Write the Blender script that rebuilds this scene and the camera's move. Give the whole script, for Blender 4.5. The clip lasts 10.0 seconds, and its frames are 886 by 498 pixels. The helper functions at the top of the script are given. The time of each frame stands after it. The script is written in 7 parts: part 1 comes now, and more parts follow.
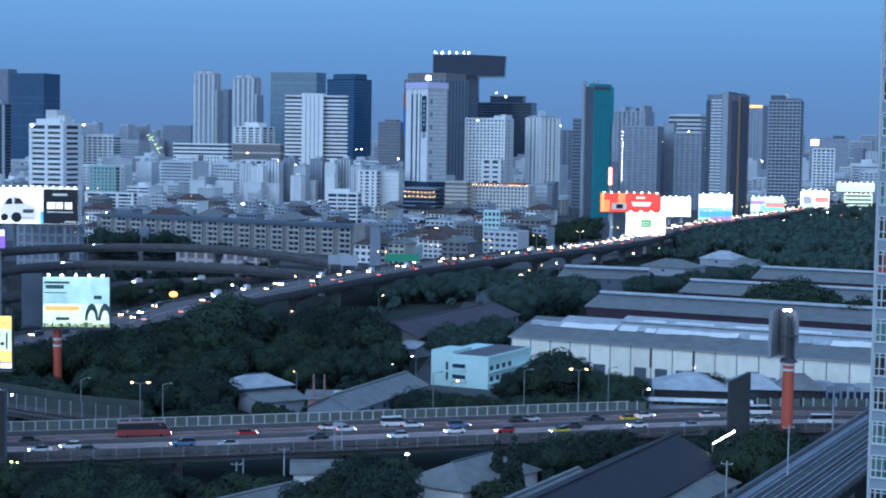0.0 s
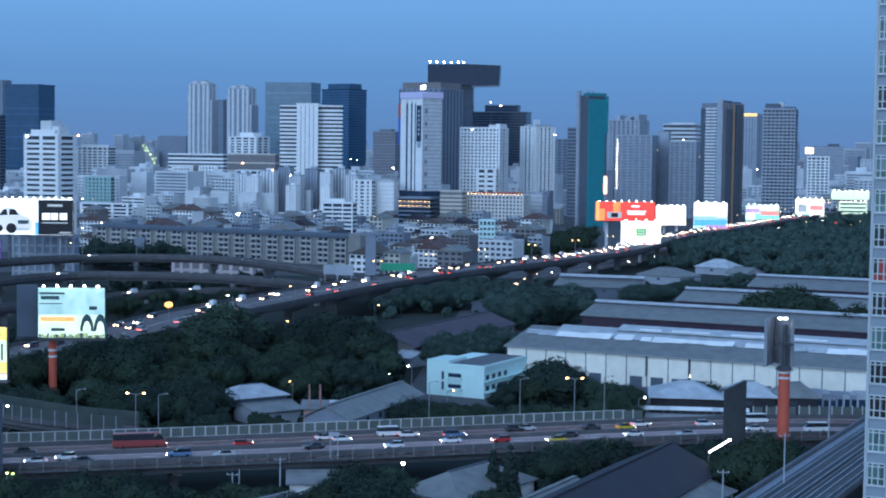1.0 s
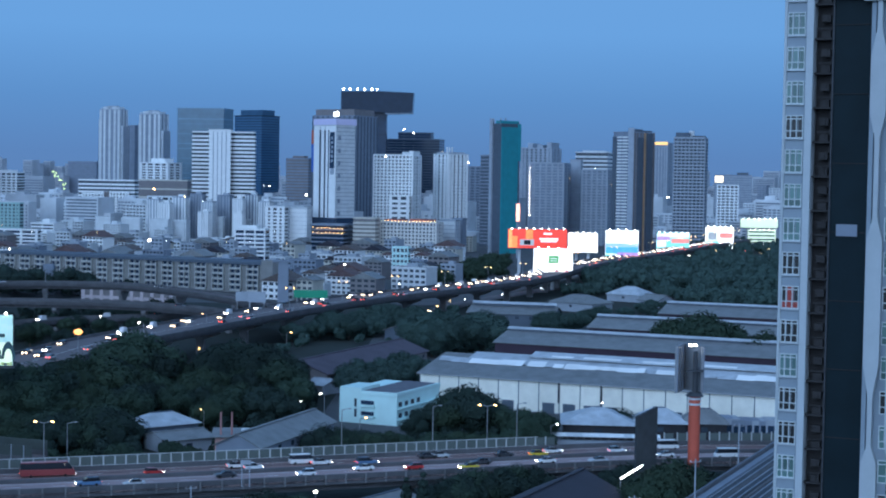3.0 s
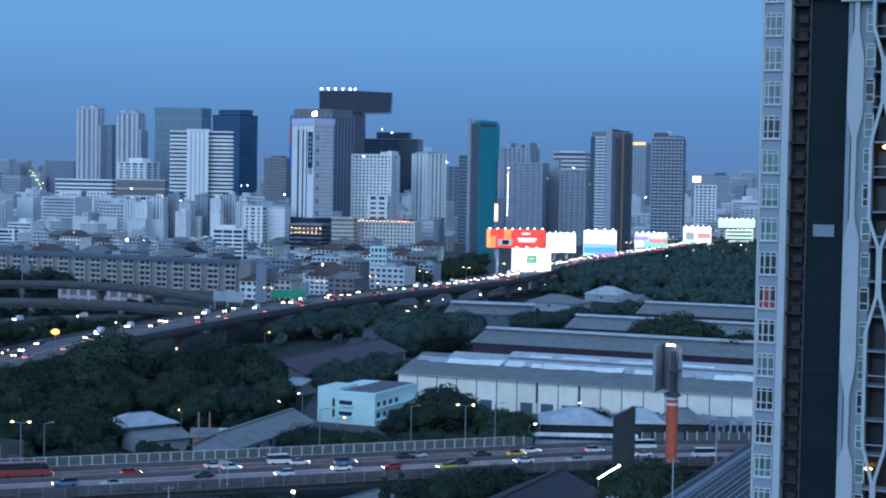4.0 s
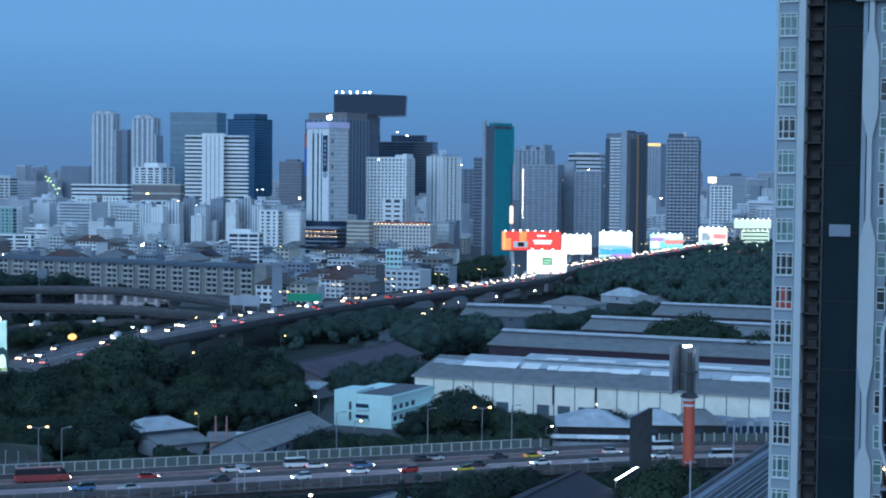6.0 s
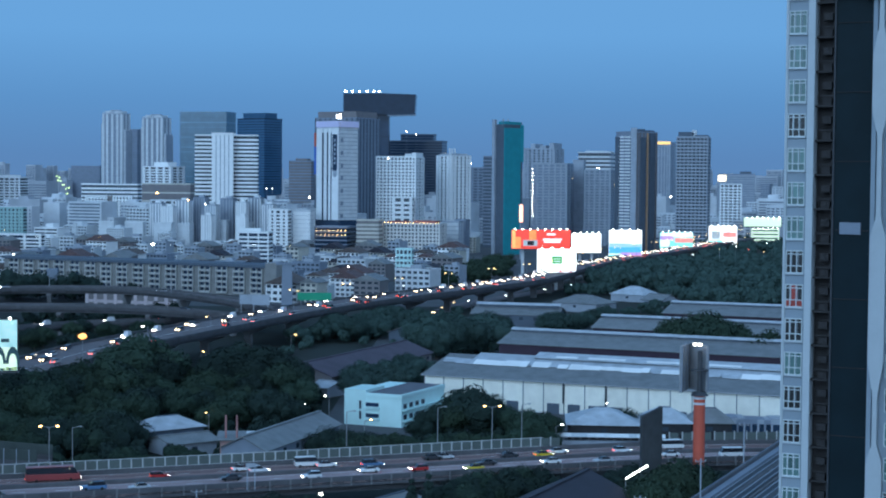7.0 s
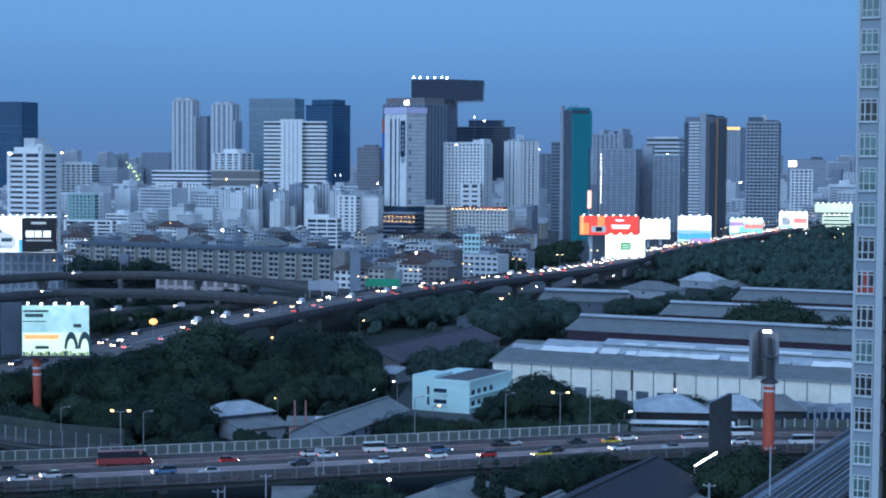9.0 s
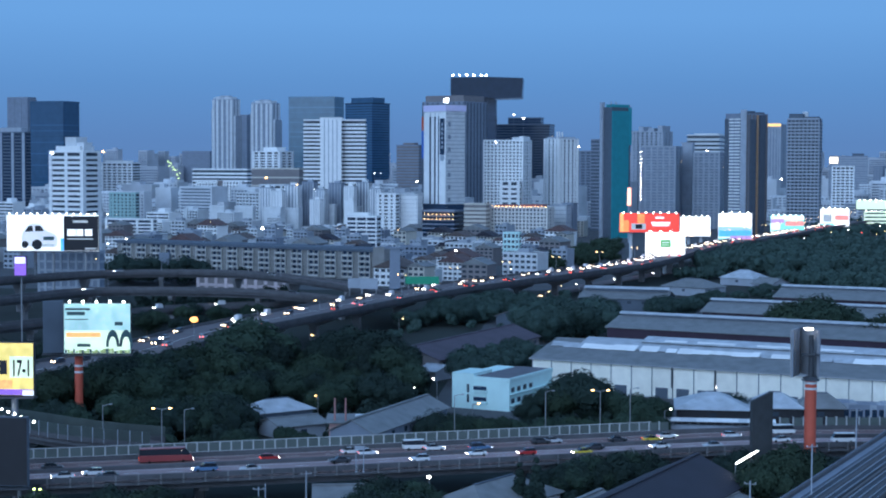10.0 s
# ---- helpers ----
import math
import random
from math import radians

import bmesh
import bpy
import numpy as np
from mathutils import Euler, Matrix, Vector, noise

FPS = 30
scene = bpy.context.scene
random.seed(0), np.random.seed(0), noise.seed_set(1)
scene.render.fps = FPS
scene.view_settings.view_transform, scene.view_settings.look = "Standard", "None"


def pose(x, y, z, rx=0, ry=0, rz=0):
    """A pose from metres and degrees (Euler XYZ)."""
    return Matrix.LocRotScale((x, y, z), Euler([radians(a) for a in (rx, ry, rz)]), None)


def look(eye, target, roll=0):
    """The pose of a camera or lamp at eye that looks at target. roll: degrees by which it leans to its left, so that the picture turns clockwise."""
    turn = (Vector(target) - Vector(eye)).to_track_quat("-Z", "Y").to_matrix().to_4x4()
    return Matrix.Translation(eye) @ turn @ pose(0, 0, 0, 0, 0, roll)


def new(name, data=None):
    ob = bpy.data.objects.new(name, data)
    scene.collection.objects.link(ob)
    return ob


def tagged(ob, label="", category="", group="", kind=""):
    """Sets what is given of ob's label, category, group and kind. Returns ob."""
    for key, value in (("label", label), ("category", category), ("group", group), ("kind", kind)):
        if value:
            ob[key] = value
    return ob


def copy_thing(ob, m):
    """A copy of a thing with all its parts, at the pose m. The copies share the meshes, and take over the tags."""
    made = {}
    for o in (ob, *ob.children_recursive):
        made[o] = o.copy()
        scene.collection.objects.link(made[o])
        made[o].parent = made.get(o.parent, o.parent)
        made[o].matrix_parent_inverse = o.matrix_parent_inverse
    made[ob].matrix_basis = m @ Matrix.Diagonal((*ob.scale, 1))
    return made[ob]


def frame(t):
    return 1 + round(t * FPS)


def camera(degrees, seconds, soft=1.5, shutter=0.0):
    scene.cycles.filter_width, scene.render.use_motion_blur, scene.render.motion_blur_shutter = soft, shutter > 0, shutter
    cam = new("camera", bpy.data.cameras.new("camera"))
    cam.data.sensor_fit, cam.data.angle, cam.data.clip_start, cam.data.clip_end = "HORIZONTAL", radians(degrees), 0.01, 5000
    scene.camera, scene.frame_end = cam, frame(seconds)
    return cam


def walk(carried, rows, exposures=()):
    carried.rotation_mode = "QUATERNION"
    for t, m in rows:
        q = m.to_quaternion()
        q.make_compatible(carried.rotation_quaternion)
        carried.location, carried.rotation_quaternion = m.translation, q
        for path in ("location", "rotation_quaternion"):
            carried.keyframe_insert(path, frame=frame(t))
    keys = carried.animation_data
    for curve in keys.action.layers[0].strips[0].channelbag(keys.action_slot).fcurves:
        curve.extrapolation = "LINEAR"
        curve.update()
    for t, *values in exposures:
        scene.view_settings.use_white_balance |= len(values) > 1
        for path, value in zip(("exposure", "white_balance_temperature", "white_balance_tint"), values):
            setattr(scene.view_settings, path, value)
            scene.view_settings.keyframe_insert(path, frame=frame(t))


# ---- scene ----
# Dusk over a city of towers and flyovers, from a balcony about 73 m above the ground.
cam = camera(30.0, 10.0, soft=2.0)
walk(cam, [
    (0.0, pose(0, 0, 73, 86.168, -0.900, 0.000)),
    (0.5, pose(0, 0, 73, 86.311, -0.790, -0.073)),
    (1.0, pose(0, 0, 73, 86.495, -0.694, -0.175)),
    (1.5, pose(0, 0, 73, 86.804, -0.653, -0.580)),
    (2.0, pose(0, 0, 73, 86.937, -0.726, -1.359)),
    (2.5, pose(0, 0, 73, 87.308, -0.902, -2.292)),
    (2.7, pose(0, 0, 73, 87.489, -0.930, -2.690)),
    (3.8, pose(0, 0, 73, 87.396, -0.990, -3.860)),
    (4.0, pose(0, 0, 73, 87.484, -1.014, -3.929)),
    (4.5, pose(0, 0, 73, 87.685, -1.033, -3.996)),
    (5.0, pose(0, 0, 73, 87.667, -1.009, -3.932)),
    (5.5, pose(0, 0, 73, 87.633, -0.851, -3.780)),
    (6.0, pose(0, 0, 73, 87.567, -0.596, -3.410)),
    (6.2, pose(0, 0, 73, 87.524, -0.500, -3.196)),
    (7.3, pose(0, 0, 73, 87.523, -0.455, -2.980)),
    (7.5, pose(0, 0, 73, 87.531, -0.429, -2.710)),
    (8.0, pose(0, 0, 73, 87.295, -0.457, -2.139)),
    (8.5, pose(0, 0, 73, 87.066, -0.528, -1.502)),
    (9.0, pose(0, 0, 73, 87.025, -0.368, -0.726)),
    (9.5, pose(0, 0, 73, 86.967, -0.261, -0.073)),
    (10.0, pose(0, 0, 73, 86.939, -0.195, 0.635)),
], exposures=((0.0, 0.17, 6560, 11), (1.0, 0.15, 6600, 11), (1.6, 0.09, 6450, 11), (2.2, 0.05, 6420, 11), (4.0, 0.05, 6450, 10), (5.0, 0.05, 6450, 9), (6.0, 0.05, 6450, 5), (7.5, 0.08, 6640, 4), (8.0, 0.06, 6580, 6), (8.5, 0.06, 6470, 9), (9.2, 0.06, 6450, 11), (10.0, 0.08, 6430, 12)))

# ---- sky and light ----
world = bpy.data.worlds.new("dusk_sky")
scene.world = world
world.use_nodes = True
wn, wl = world.node_tree.nodes, world.node_tree.links
wn.clear()
w_out, w_bg = wn.new("ShaderNodeOutputWorld"), wn.new("ShaderNodeBackground")
w_co, w_sep = wn.new("ShaderNodeTexCoord"), wn.new("ShaderNodeSeparateXYZ")
w_ramp, w_glow, w_mix = wn.new("ShaderNodeValToRGB"), wn.new("ShaderNodeMapRange"), wn.new("ShaderNodeMix")
wl.new(w_co.outputs["Generated"], w_sep.inputs[0])
wl.new(w_sep.outputs["Z"], w_ramp.inputs[0])
# blue dusk: hazy near the horizon, lighter a little above it, deepening towards the zenith
stops = ((0.0, (0.105, 0.225, 0.475)), (0.012, (0.103, 0.230, 0.49)), (0.045, (0.108, 0.275, 0.58)), (0.085, (0.138, 0.352, 0.71)), (0.4, (0.17, 0.38, 0.74)), (1.0, (0.17, 0.34, 0.64)))
for i, (p, c) in enumerate(stops):
    e = w_ramp.color_ramp.elements[i] if i < 2 else w_ramp.color_ramp.elements.new(p)
    e.position, e.color = p, (*c, 1)
# the afterglow of the set sun, behind the camera's back
wl.new(w_sep.outputs["Y"], w_glow.inputs[0])
w_glow.interpolation_type = "SMOOTHSTEP"
for k, v in zip((1, 2, 3, 4), (0.1, -1.0, 0.0, 1.0)):
    w_glow.inputs[k].default_value = v
w_mix.data_type = "RGBA"
wl.new(w_glow.outputs[0], w_mix.inputs[0])
wl.new(w_ramp.outputs[0], w_mix.inputs[6])
w_mix.inputs[7].default_value = (0.48, 0.73, 1.13, 1)
wl.new(w_mix.outputs[2], w_bg.inputs[0])
wl.new(w_bg.outputs[0], w_out.inputs[0])
w_bg.inputs[1].default_value = 1.0

sun = new("afterglow_sun", bpy.data.lights.new("afterglow_sun", "SUN"))
sun.data.energy, sun.data.angle, sun.data.color = 1.08, radians(40), (0.47, 0.735, 1.10)
sun.matrix_world = look((0, 0, 300), (260, 420, 120))

# ---- materials ----


def mat(name, colour, rough=0.8, metal=0.0, vary=0.12, size=3.0, fine=0.25, bump=0.15, rand=0.06, spec=0.4, stretch=(1, 1, 1)):
    """A surface with broad stains, fine grain and a little relief, and some difference from piece to piece."""
    m = bpy.data.materials.new(name)
    m.use_nodes = True
    nt, b = m.node_tree, m.node_tree.nodes["Principled BSDF"]
    b.inputs["Roughness"].default_value, b.inputs["Metallic"].default_value = rough, metal
    b.inputs["Specular IOR Level"].default_value = spec
    geo, sc = nt.nodes.new("ShaderNodeNewGeometry"), nt.nodes.new("ShaderNodeMapping")
    sc.inputs["Scale"].default_value = stretch
    nt.links.new(geo.outputs["Position"], sc.inputs[0])
    n1, n2 = nt.nodes.new("ShaderNodeTexNoise"), nt.nodes.new("ShaderNodeTexNoise")
    n1.inputs["Scale"].default_value, n2.inputs["Scale"].default_value = 1 / size, 1 / fine
    n1.inputs["Detail"].default_value, n2.inputs["Detail"].default_value = 4, 2
    info, a1, a2, a3 = nt.nodes.new("ShaderNodeObjectInfo"), nt.nodes.new("ShaderNodeMath"), nt.nodes.new("ShaderNodeMath"), nt.nodes.new("ShaderNodeMath")
    for nd in (n1, n2):
        nt.links.new(sc.outputs[0], nd.inputs["Vector"])
    a1.operation = a2.operation = a3.operation = "MULTIPLY_ADD"
    nt.links.new(n1.outputs[0], a1.inputs[0])
    a1.inputs[1].default_value, a1.inputs[2].default_value = 4 * vary, 1 - 2 * vary - vary / 2 - rand
    nt.links.new(n2.outputs[0], a2.inputs[0])
    a2.inputs[1].default_value = vary
    nt.links.new(a1.outputs[0], a2.inputs[2])
    nt.links.new(info.outputs["Random"], a3.inputs[0])
    a3.inputs[1].default_value = 2 * rand
    nt.links.new(a2.outputs[0], a3.inputs[2])
    mul = nt.nodes.new("ShaderNodeVectorMath")
    mul.operation = "SCALE"
    mul.inputs[0].default_value = colour
    nt.links.new(a3.outputs[0], mul.inputs["Scale"])
    nt.links.new(mul.outputs[0], b.inputs["Base Color"])
    if bump:
        bp = nt.nodes.new("ShaderNodeBump")
        bp.inputs["Strength"].default_value, bp.inputs["Distance"].default_value = bump, 0.05
        nt.links.new(n2.outputs[0], bp.inputs["Height"])
        nt.links.new(bp.outputs[0], b.inputs["Normal"])
    return m


def corrugated(name, colour, pitch=0.5, axis=0, **more):
    """Sheet metal with standing ribs across the roof."""
    m = mat(name, colour, **more)
    nt, b = m.node_tree, m.node_tree.nodes["Principled BSDF"]
    co, wave, bp = nt.nodes.new("ShaderNodeTexCoord"), nt.nodes.new("ShaderNodeTexWave"), nt.nodes.new("ShaderNodeBump")
    wave.bands_direction = "XYZ"[axis]
    wave.inputs["Scale"].default_value = 0.314 / pitch
    nt.links.new(co.outputs["Object"], wave.inputs["Vector"])
    bp.inputs["Strength"].default_value, bp.inputs["Distance"].default_value = 0.5, 0.08
    nt.links.new(wave.outputs["Fac"], bp.inputs["Height"])
    nt.links.new(bp.outputs[0], b.inputs["Normal"])
    return m


def glass(name, colour, rough=0.12, rand=0.25):
    """Facade glass seen from outside: dark, glossy, each piece a little different."""
    m = mat(name, colour, rough=rough, vary=0.1, size=8, bump=0.0, rand=rand, spec=0.4)
    return m


def glow(name, colour, strength, blotch=0.0, size=2.5):
    """A surface that gives light: a lamp, or a print lit from within, then with a blotchy picture."""
    m = bpy.data.materials.new(name)
    m.use_nodes = True
    nt, b = m.node_tree, m.node_tree.nodes["Principled BSDF"]
    if blotch:
        geo, n1, n2, ad, mr = [nt.nodes.new("ShaderNode" + k) for k in ("NewGeometry", "TexNoise", "TexNoise", "Math", "MapRange")]
        n1.inputs["Scale"].default_value, n2.inputs["Scale"].default_value = 1 / size, 4 / size
        n1.inputs["Detail"].default_value = 3
        for nd in (n1, n2):
            nt.links.new(geo.outputs["Position"], nd.inputs["Vector"])
        nt.links.new(n1.outputs[0], ad.inputs[0])
        nt.links.new(n2.outputs[0], ad.inputs[1])
        nt.links.new(ad.outputs[0], mr.inputs[0])
        for k, v in zip((1, 2, 3, 4), (0.7, 1.3, strength * (1 - blotch), strength * (1 + blotch))):
            mr.inputs[k].default_value = v
        nt.links.new(mr.outputs[0], b.inputs["Emission Strength"])
    b.inputs["Base Color"].default_value = (*[min(1, c) for c in colour], 1)
    b.inputs["Emission Color"].default_value, b.inputs["Emission Strength"].default_value = (*colour, 1), strength
    return m


WHITE = mat("white_painted_concrete", (0.82, 0.82, 0.82), vary=0.06, size=6)
OFFWHITE = mat("weathered_white_paint", (0.62, 0.64, 0.66), vary=0.1, size=5)
CREAM = mat("cream_paint", (0.58, 0.545, 0.48), vary=0.1, size=5)
# the blue lean of the next three greys holds haze for far towers
GREY = mat("grey_concrete", (0.35, 0.385, 0.44), vary=0.12, size=5)
MIDGREY = mat("mid_grey_cladding", (0.22, 0.255, 0.315), vary=0.1, size=5)
DARKGREY = mat("dark_grey_cladding", (0.095, 0.12, 0.155), vary=0.1, size=5)
BROWN = mat("brown_cladding", (0.21, 0.19, 0.195), vary=0.1, size=5)
BRICK = mat("dull_red_paint", (0.32, 0.12, 0.10), vary=0.12, size=4)
TEAL = mat("green_safety_netting", (0.02, 0.27, 0.31), rough=0.9, vary=0.1, size=6)
MINT = mat("pale_mint_paint", (0.58, 0.80, 0.78), vary=0.05, size=4)
BLUEPANEL = mat("blue_panel", (0.05, 0.14, 0.45), vary=0.05)
REDPANEL = mat("red_panel", (0.5, 0.10, 0.06), vary=0.05)
BLUEGLASS = glass("blue_curtain_wall", (0.040, 0.105, 0.185))
DARKGLASS = glass("dark_curtain_wall", (0.026, 0.046, 0.080))
GREENGLASS = glass("green_grey_curtain_wall", (0.09, 0.18, 0.25))
WINDOW = glass("dark_window_glass", (0.05, 0.065, 0.085), rough=0.2)
ASPHALT = mat("worn_asphalt", (0.15, 0.128, 0.134), rough=0.85, vary=0.14, size=7, fine=0.4)
CONCRETE = mat("stained_road_concrete", (0.19, 0.19, 0.20), vary=0.2, size=4, fine=0.5)
DARKCONC = mat("sooty_concrete", (0.10, 0.10, 0.11), vary=0.24, size=4, fine=0.5)
LANE = mat("white_lane_paint", (0.75, 0.75, 0.75), vary=0.2, size=1.5)
SOIL = mat("dark_scrub_and_soil", (0.018, 0.024, 0.020), rough=1.0, vary=0.22, size=22, fine=2.0, bump=0.4)
YARD = mat("grey_yard_ground", (0.075, 0.078, 0.085), rough=0.95, vary=0.2, size=14, fine=1.0)
SHEET = corrugated("aged_zinc_roofing", (0.205, 0.21, 0.215), rough=0.6, metal=0.1, vary=0.2, size=3.5, fine=0.7)
SHEETPALE = corrugated("pale_zinc_roofing", (0.44, 0.47, 0.51), rough=0.6, metal=0.05, vary=0.22, size=3, fine=0.6)
SHEETDARK = corrugated("dark_brown_roofing", (0.031, 0.028, 0.040), rough=0.7, vary=0.15, size=6, fine=1.0)
SHEETPURPLE = corrugated("faded_maroon_roofing", (0.085, 0.065, 0.085), rough=0.75, vary=0.2, size=6, fine=1.0)
RUST = mat("orange_red_steel_paint", (0.55, 0.10, 0.06), rough=0.6, vary=0.1, size=2)
STEEL = mat("galvanised_steel", (0.33, 0.34, 0.36), rough=0.5, metal=0.5, vary=0.08)
DARKSTEEL = mat("dark_steel", (0.06, 0.065, 0.075), rough=0.6, metal=0.3)
BARK = mat("grey_brown_bark", (0.10, 0.08, 0.065), rough=0.95, size=0.6, fine=0.08, bump=0.5)
L_WHITE = glow("white_lamp", (1.0, 0.93, 0.82), 14)
L_WARM = glow("sodium_lamp", (1.0, 0.55, 0.2), 9)
L_SODIUM = glow("deep_orange_lamp", (1.0, 0.42, 0.12), 2.6)
L_FLOOD = glow("cool_floodlight", (0.95, 1.0, 0.95), 10)
L_TAIL = glow("red_tail_lamp", (1.0, 0.08, 0.04), 4)
L_ROOM = glow("lit_room_window", (1.0, 0.75, 0.45), 1.3)
L_GREEN = glow("yellow_green_floodlight", (0.75, 1.0, 0.3), 5)


def foliage(name, colour):
    m = mat(name, colour, rough=0.8, vary=0.13, size=4.0, fine=1.0, bump=0.0, rand=0.22, spec=0.15)
    return m


LEAF = foliage("broadleaf_foliage", (0.034, 0.058, 0.041))
LEAFDARK = foliage("dark_dense_foliage", (0.023, 0.039, 0.033))
# leaves farther off: distance haze is put into a paler, bluer green
LEAFHAZE = foliage("haze_tinted_foliage", (0.047, 0.080, 0.070))
LEAFLIGHT = foliage("olive_foliage", (0.032, 0.052, 0.034))

# ---- building blocks ----


def box(bm, x0, y0, z0, x1, y1, z1):
    v = [bm.verts.new(p) for p in ((x0, y0, z0), (x1, y0, z0), (x1, y1, z0), (x0, y1, z0), (x0, y0, z1), (x1, y0, z1), (x1, y1, z1), (x0, y1, z1))]
    for q in ((3, 2, 1, 0), (4, 5, 6, 7), (0, 1, 5, 4), (1, 2, 6, 5), (2, 3, 7, 6), (3, 0, 4, 7)):
        bm.faces.new([v[i] for i in q])


def prism(bm, profile, y0, y1):
    """A profile of (x, z) points, drawn out from y0 to y1."""
    a = [bm.verts.new((x, y0, z)) for x, z in profile]
    b = [bm.verts.new((x, y1, z)) for x, z in profile]
    k = len(profile)
    bm.faces.new(a)
    bm.faces.new(b[::-1])
    for i in range(k):
        bm.faces.new((a[i], b[i], b[(i + 1) % k], a[(i + 1) % k]))


def tube(bm, a, b, r0, r1=None, sides=8):
    r1 = r0 if r1 is None else r1
    a, b = Vector(a), Vector(b)
    q = (b - a).to_track_quat("Z", "Y").to_matrix()
    ends = []
    for c, r in ((a, r0), (b, r1)):
        ends.append([bm.verts.new(c + q @ Vector((r * math.cos(2 * math.pi * i / sides), r * math.sin(2 * math.pi * i / sides), 0))) for i in range(sides)])
    bm.faces.new(ends[0][::-1])
    bm.faces.new(ends[1])
    for i in range(sides):
        j = (i + 1) % sides
        bm.faces.new((ends[0][i], ends[0][j], ends[1][j], ends[1][i]))


def mesh(name, bm, material):
    bmesh.ops.recalc_face_normals(bm, faces=bm.faces[:])
    me = bpy.data.meshes.new(name)
    bm.to_mesh(me)
    bm.free()
    me.materials.append(material)
    return me


def part(name, bm, material, parent=None, label=""):
    ob = new(name, mesh(name, bm, material))
    ob.parent = parent
    return tagged(ob, label)


def piece(name, me, parent, x=0.0, y=0.0, z=0.0, rz=0.0):
    """One more piece on a mesh that others share."""
    ob = new(name, me)
    ob.parent = parent
    ob.matrix_basis = pose(x, y, z, 0, 0, rz)
    return ob


def boxmesh(name, material, *dims):
    bm = bmesh.new()
    box(bm, *dims)
    return mesh(name, bm, material)


def boxpart(name, material, parent, *dims, label=""):
    ob = new(name, boxmesh(name, material, *dims))
    ob.parent = parent
    return tagged(ob, label)


def thing(name, label, category, x=0, y=0, z=0, rz=0, group="", kind=""):
    ob = new(name)
    ob.empty_display_size = 0.1
    ob.matrix_basis = pose(x, y, z, 0, 0, rz)
    return tagged(ob, label, category, group, kind)


RNG = random.Random(7)

# ---- ground ----
bm = bmesh.new()
bm_v = [bm.verts.new(p) for p in ((-4900, -900, 0), (4900, -900, 0), (4900, 4900, 0), (-4900, 4900, 0))]
bm.faces.new(bm_v)
tagged(part("ground", bm, SOIL), "dark ground of scrub, soil and yards in dusk", "ground", kind="structure")


def sheet_ground(name, label, material, corners, z):
    b = bmesh.new()
    b.faces.new([b.verts.new((x, y, z)) for x, y in corners])
    tagged(part(name, b, material), label, "ground", kind="structure")


sheet_ground("pavement", "grey paved ground of the distant city blocks", YARD, ((-4500, 930), (60, 930), (1500, 4700), (-4500, 4700)), 0.05)
sheet_ground("pavement", "grey yard between the warehouses", YARD, ((-11.8, 445.6), (114.1, 421.8), (700, 900), (20, 860)), 0.06)

# ---- towers of the skyline ----


def tower(name, label, x, y, rz, wx, wy, h, body, slab, floor=3.6, frac=0.45, px=0, py=0, pfrac=0.3, pier=None, proud=0.35, cap=(), lit=0, slab_in=0.0, slabs=True):
    """A high block: its near corner at x, y; one facade of width wx, the other of width wy; a glazed core, floor slabs and piers."""
    top = thing(name, label, "building", x, y, 0, rz, group="towers of the skyline")
    boxpart("wall", body, top, 0.4, 0.4, 0, wx - 0.4, wy - 0.4, h)
    p = proud
    if slabs:
        n = max(2, int(h / floor))
        me = boxmesh("floor_slab", slab, 0.4 - p + slab_in, 0.4 - p + slab_in, -frac * floor / 2, wx - 0.4 + p - slab_in, wy - 0.4 + p - slab_in, frac * floor / 2)
        for i in range(1, n):
            piece("floor_slab", me, top, 0, 0, i * h / n)
    pier = pier or slab
    if px:
        w = wx * pfrac / px
        me = boxmesh("pier", pier, -w / 2, -0.15, 0, w / 2, 0.6, h + 0.4)
        for i in range(px + 1):
            piece("pier", me, top, min(max(i * wx / px, w / 2), wx - w / 2), 0.0, 0)
    if py:
        w = wy * pfrac / py
        me = boxmesh("pier", pier, -0.15, -w / 2, 0, 0.6, w / 2, h + 0.4)
        for i in range(py + 1):
            piece("pier", me, top, 0, min(max(i * wy / py, w / 2), wy - w / 2), 0)
    boxpart("parapet", slab, top, 0, 0, h - 0.2, wx, wy, h + 1.4)
    for u0, v0, u1, v1, dz, m in cap:
        boxpart("roof_block", m, top, u0 * wx, v0 * wy, h + 1.2, u1 * wx, v1 * wy, h + dz)
    if lit:
        r = random.Random(name + str(x))
        me = boxmesh("lit_window", L_ROOM, -0.9, -0.12, -0.8, 0.9, 0.3, 0.8)
        for i in range(lit):
            piece("lit_window", me, top, r.uniform(2, wx - 2), 0.0, (r.randint(3, max(4, int(h / floor) - 1)) - 0.5) * floor)
    return top


def lamp_on(x, y, z, r=1.2, m=None, name="mast_lamp", label="bright floodlight on a thin steel mast at dusk"):
    """A lamp on a thin mast that stands on the ground or rises through a roof."""
    top = thing(name, label, "lamp", x, y, 0, group="city lamps")
    b = bmesh.new()
    tube(b, (0, 0, 0), (0, 0, z), 0.12, 0.08, 6)
    part("mast", b, STEEL, top)
    b = bmesh.new()
    bmesh.ops.create_icosphere(b, subdivisions=2, radius=r * 0.45)
    for v in b.verts:
        v.co.z = v.co.z * 0.7 + z
    part("lamp", b, m or L_FLOOD, top)
    return top


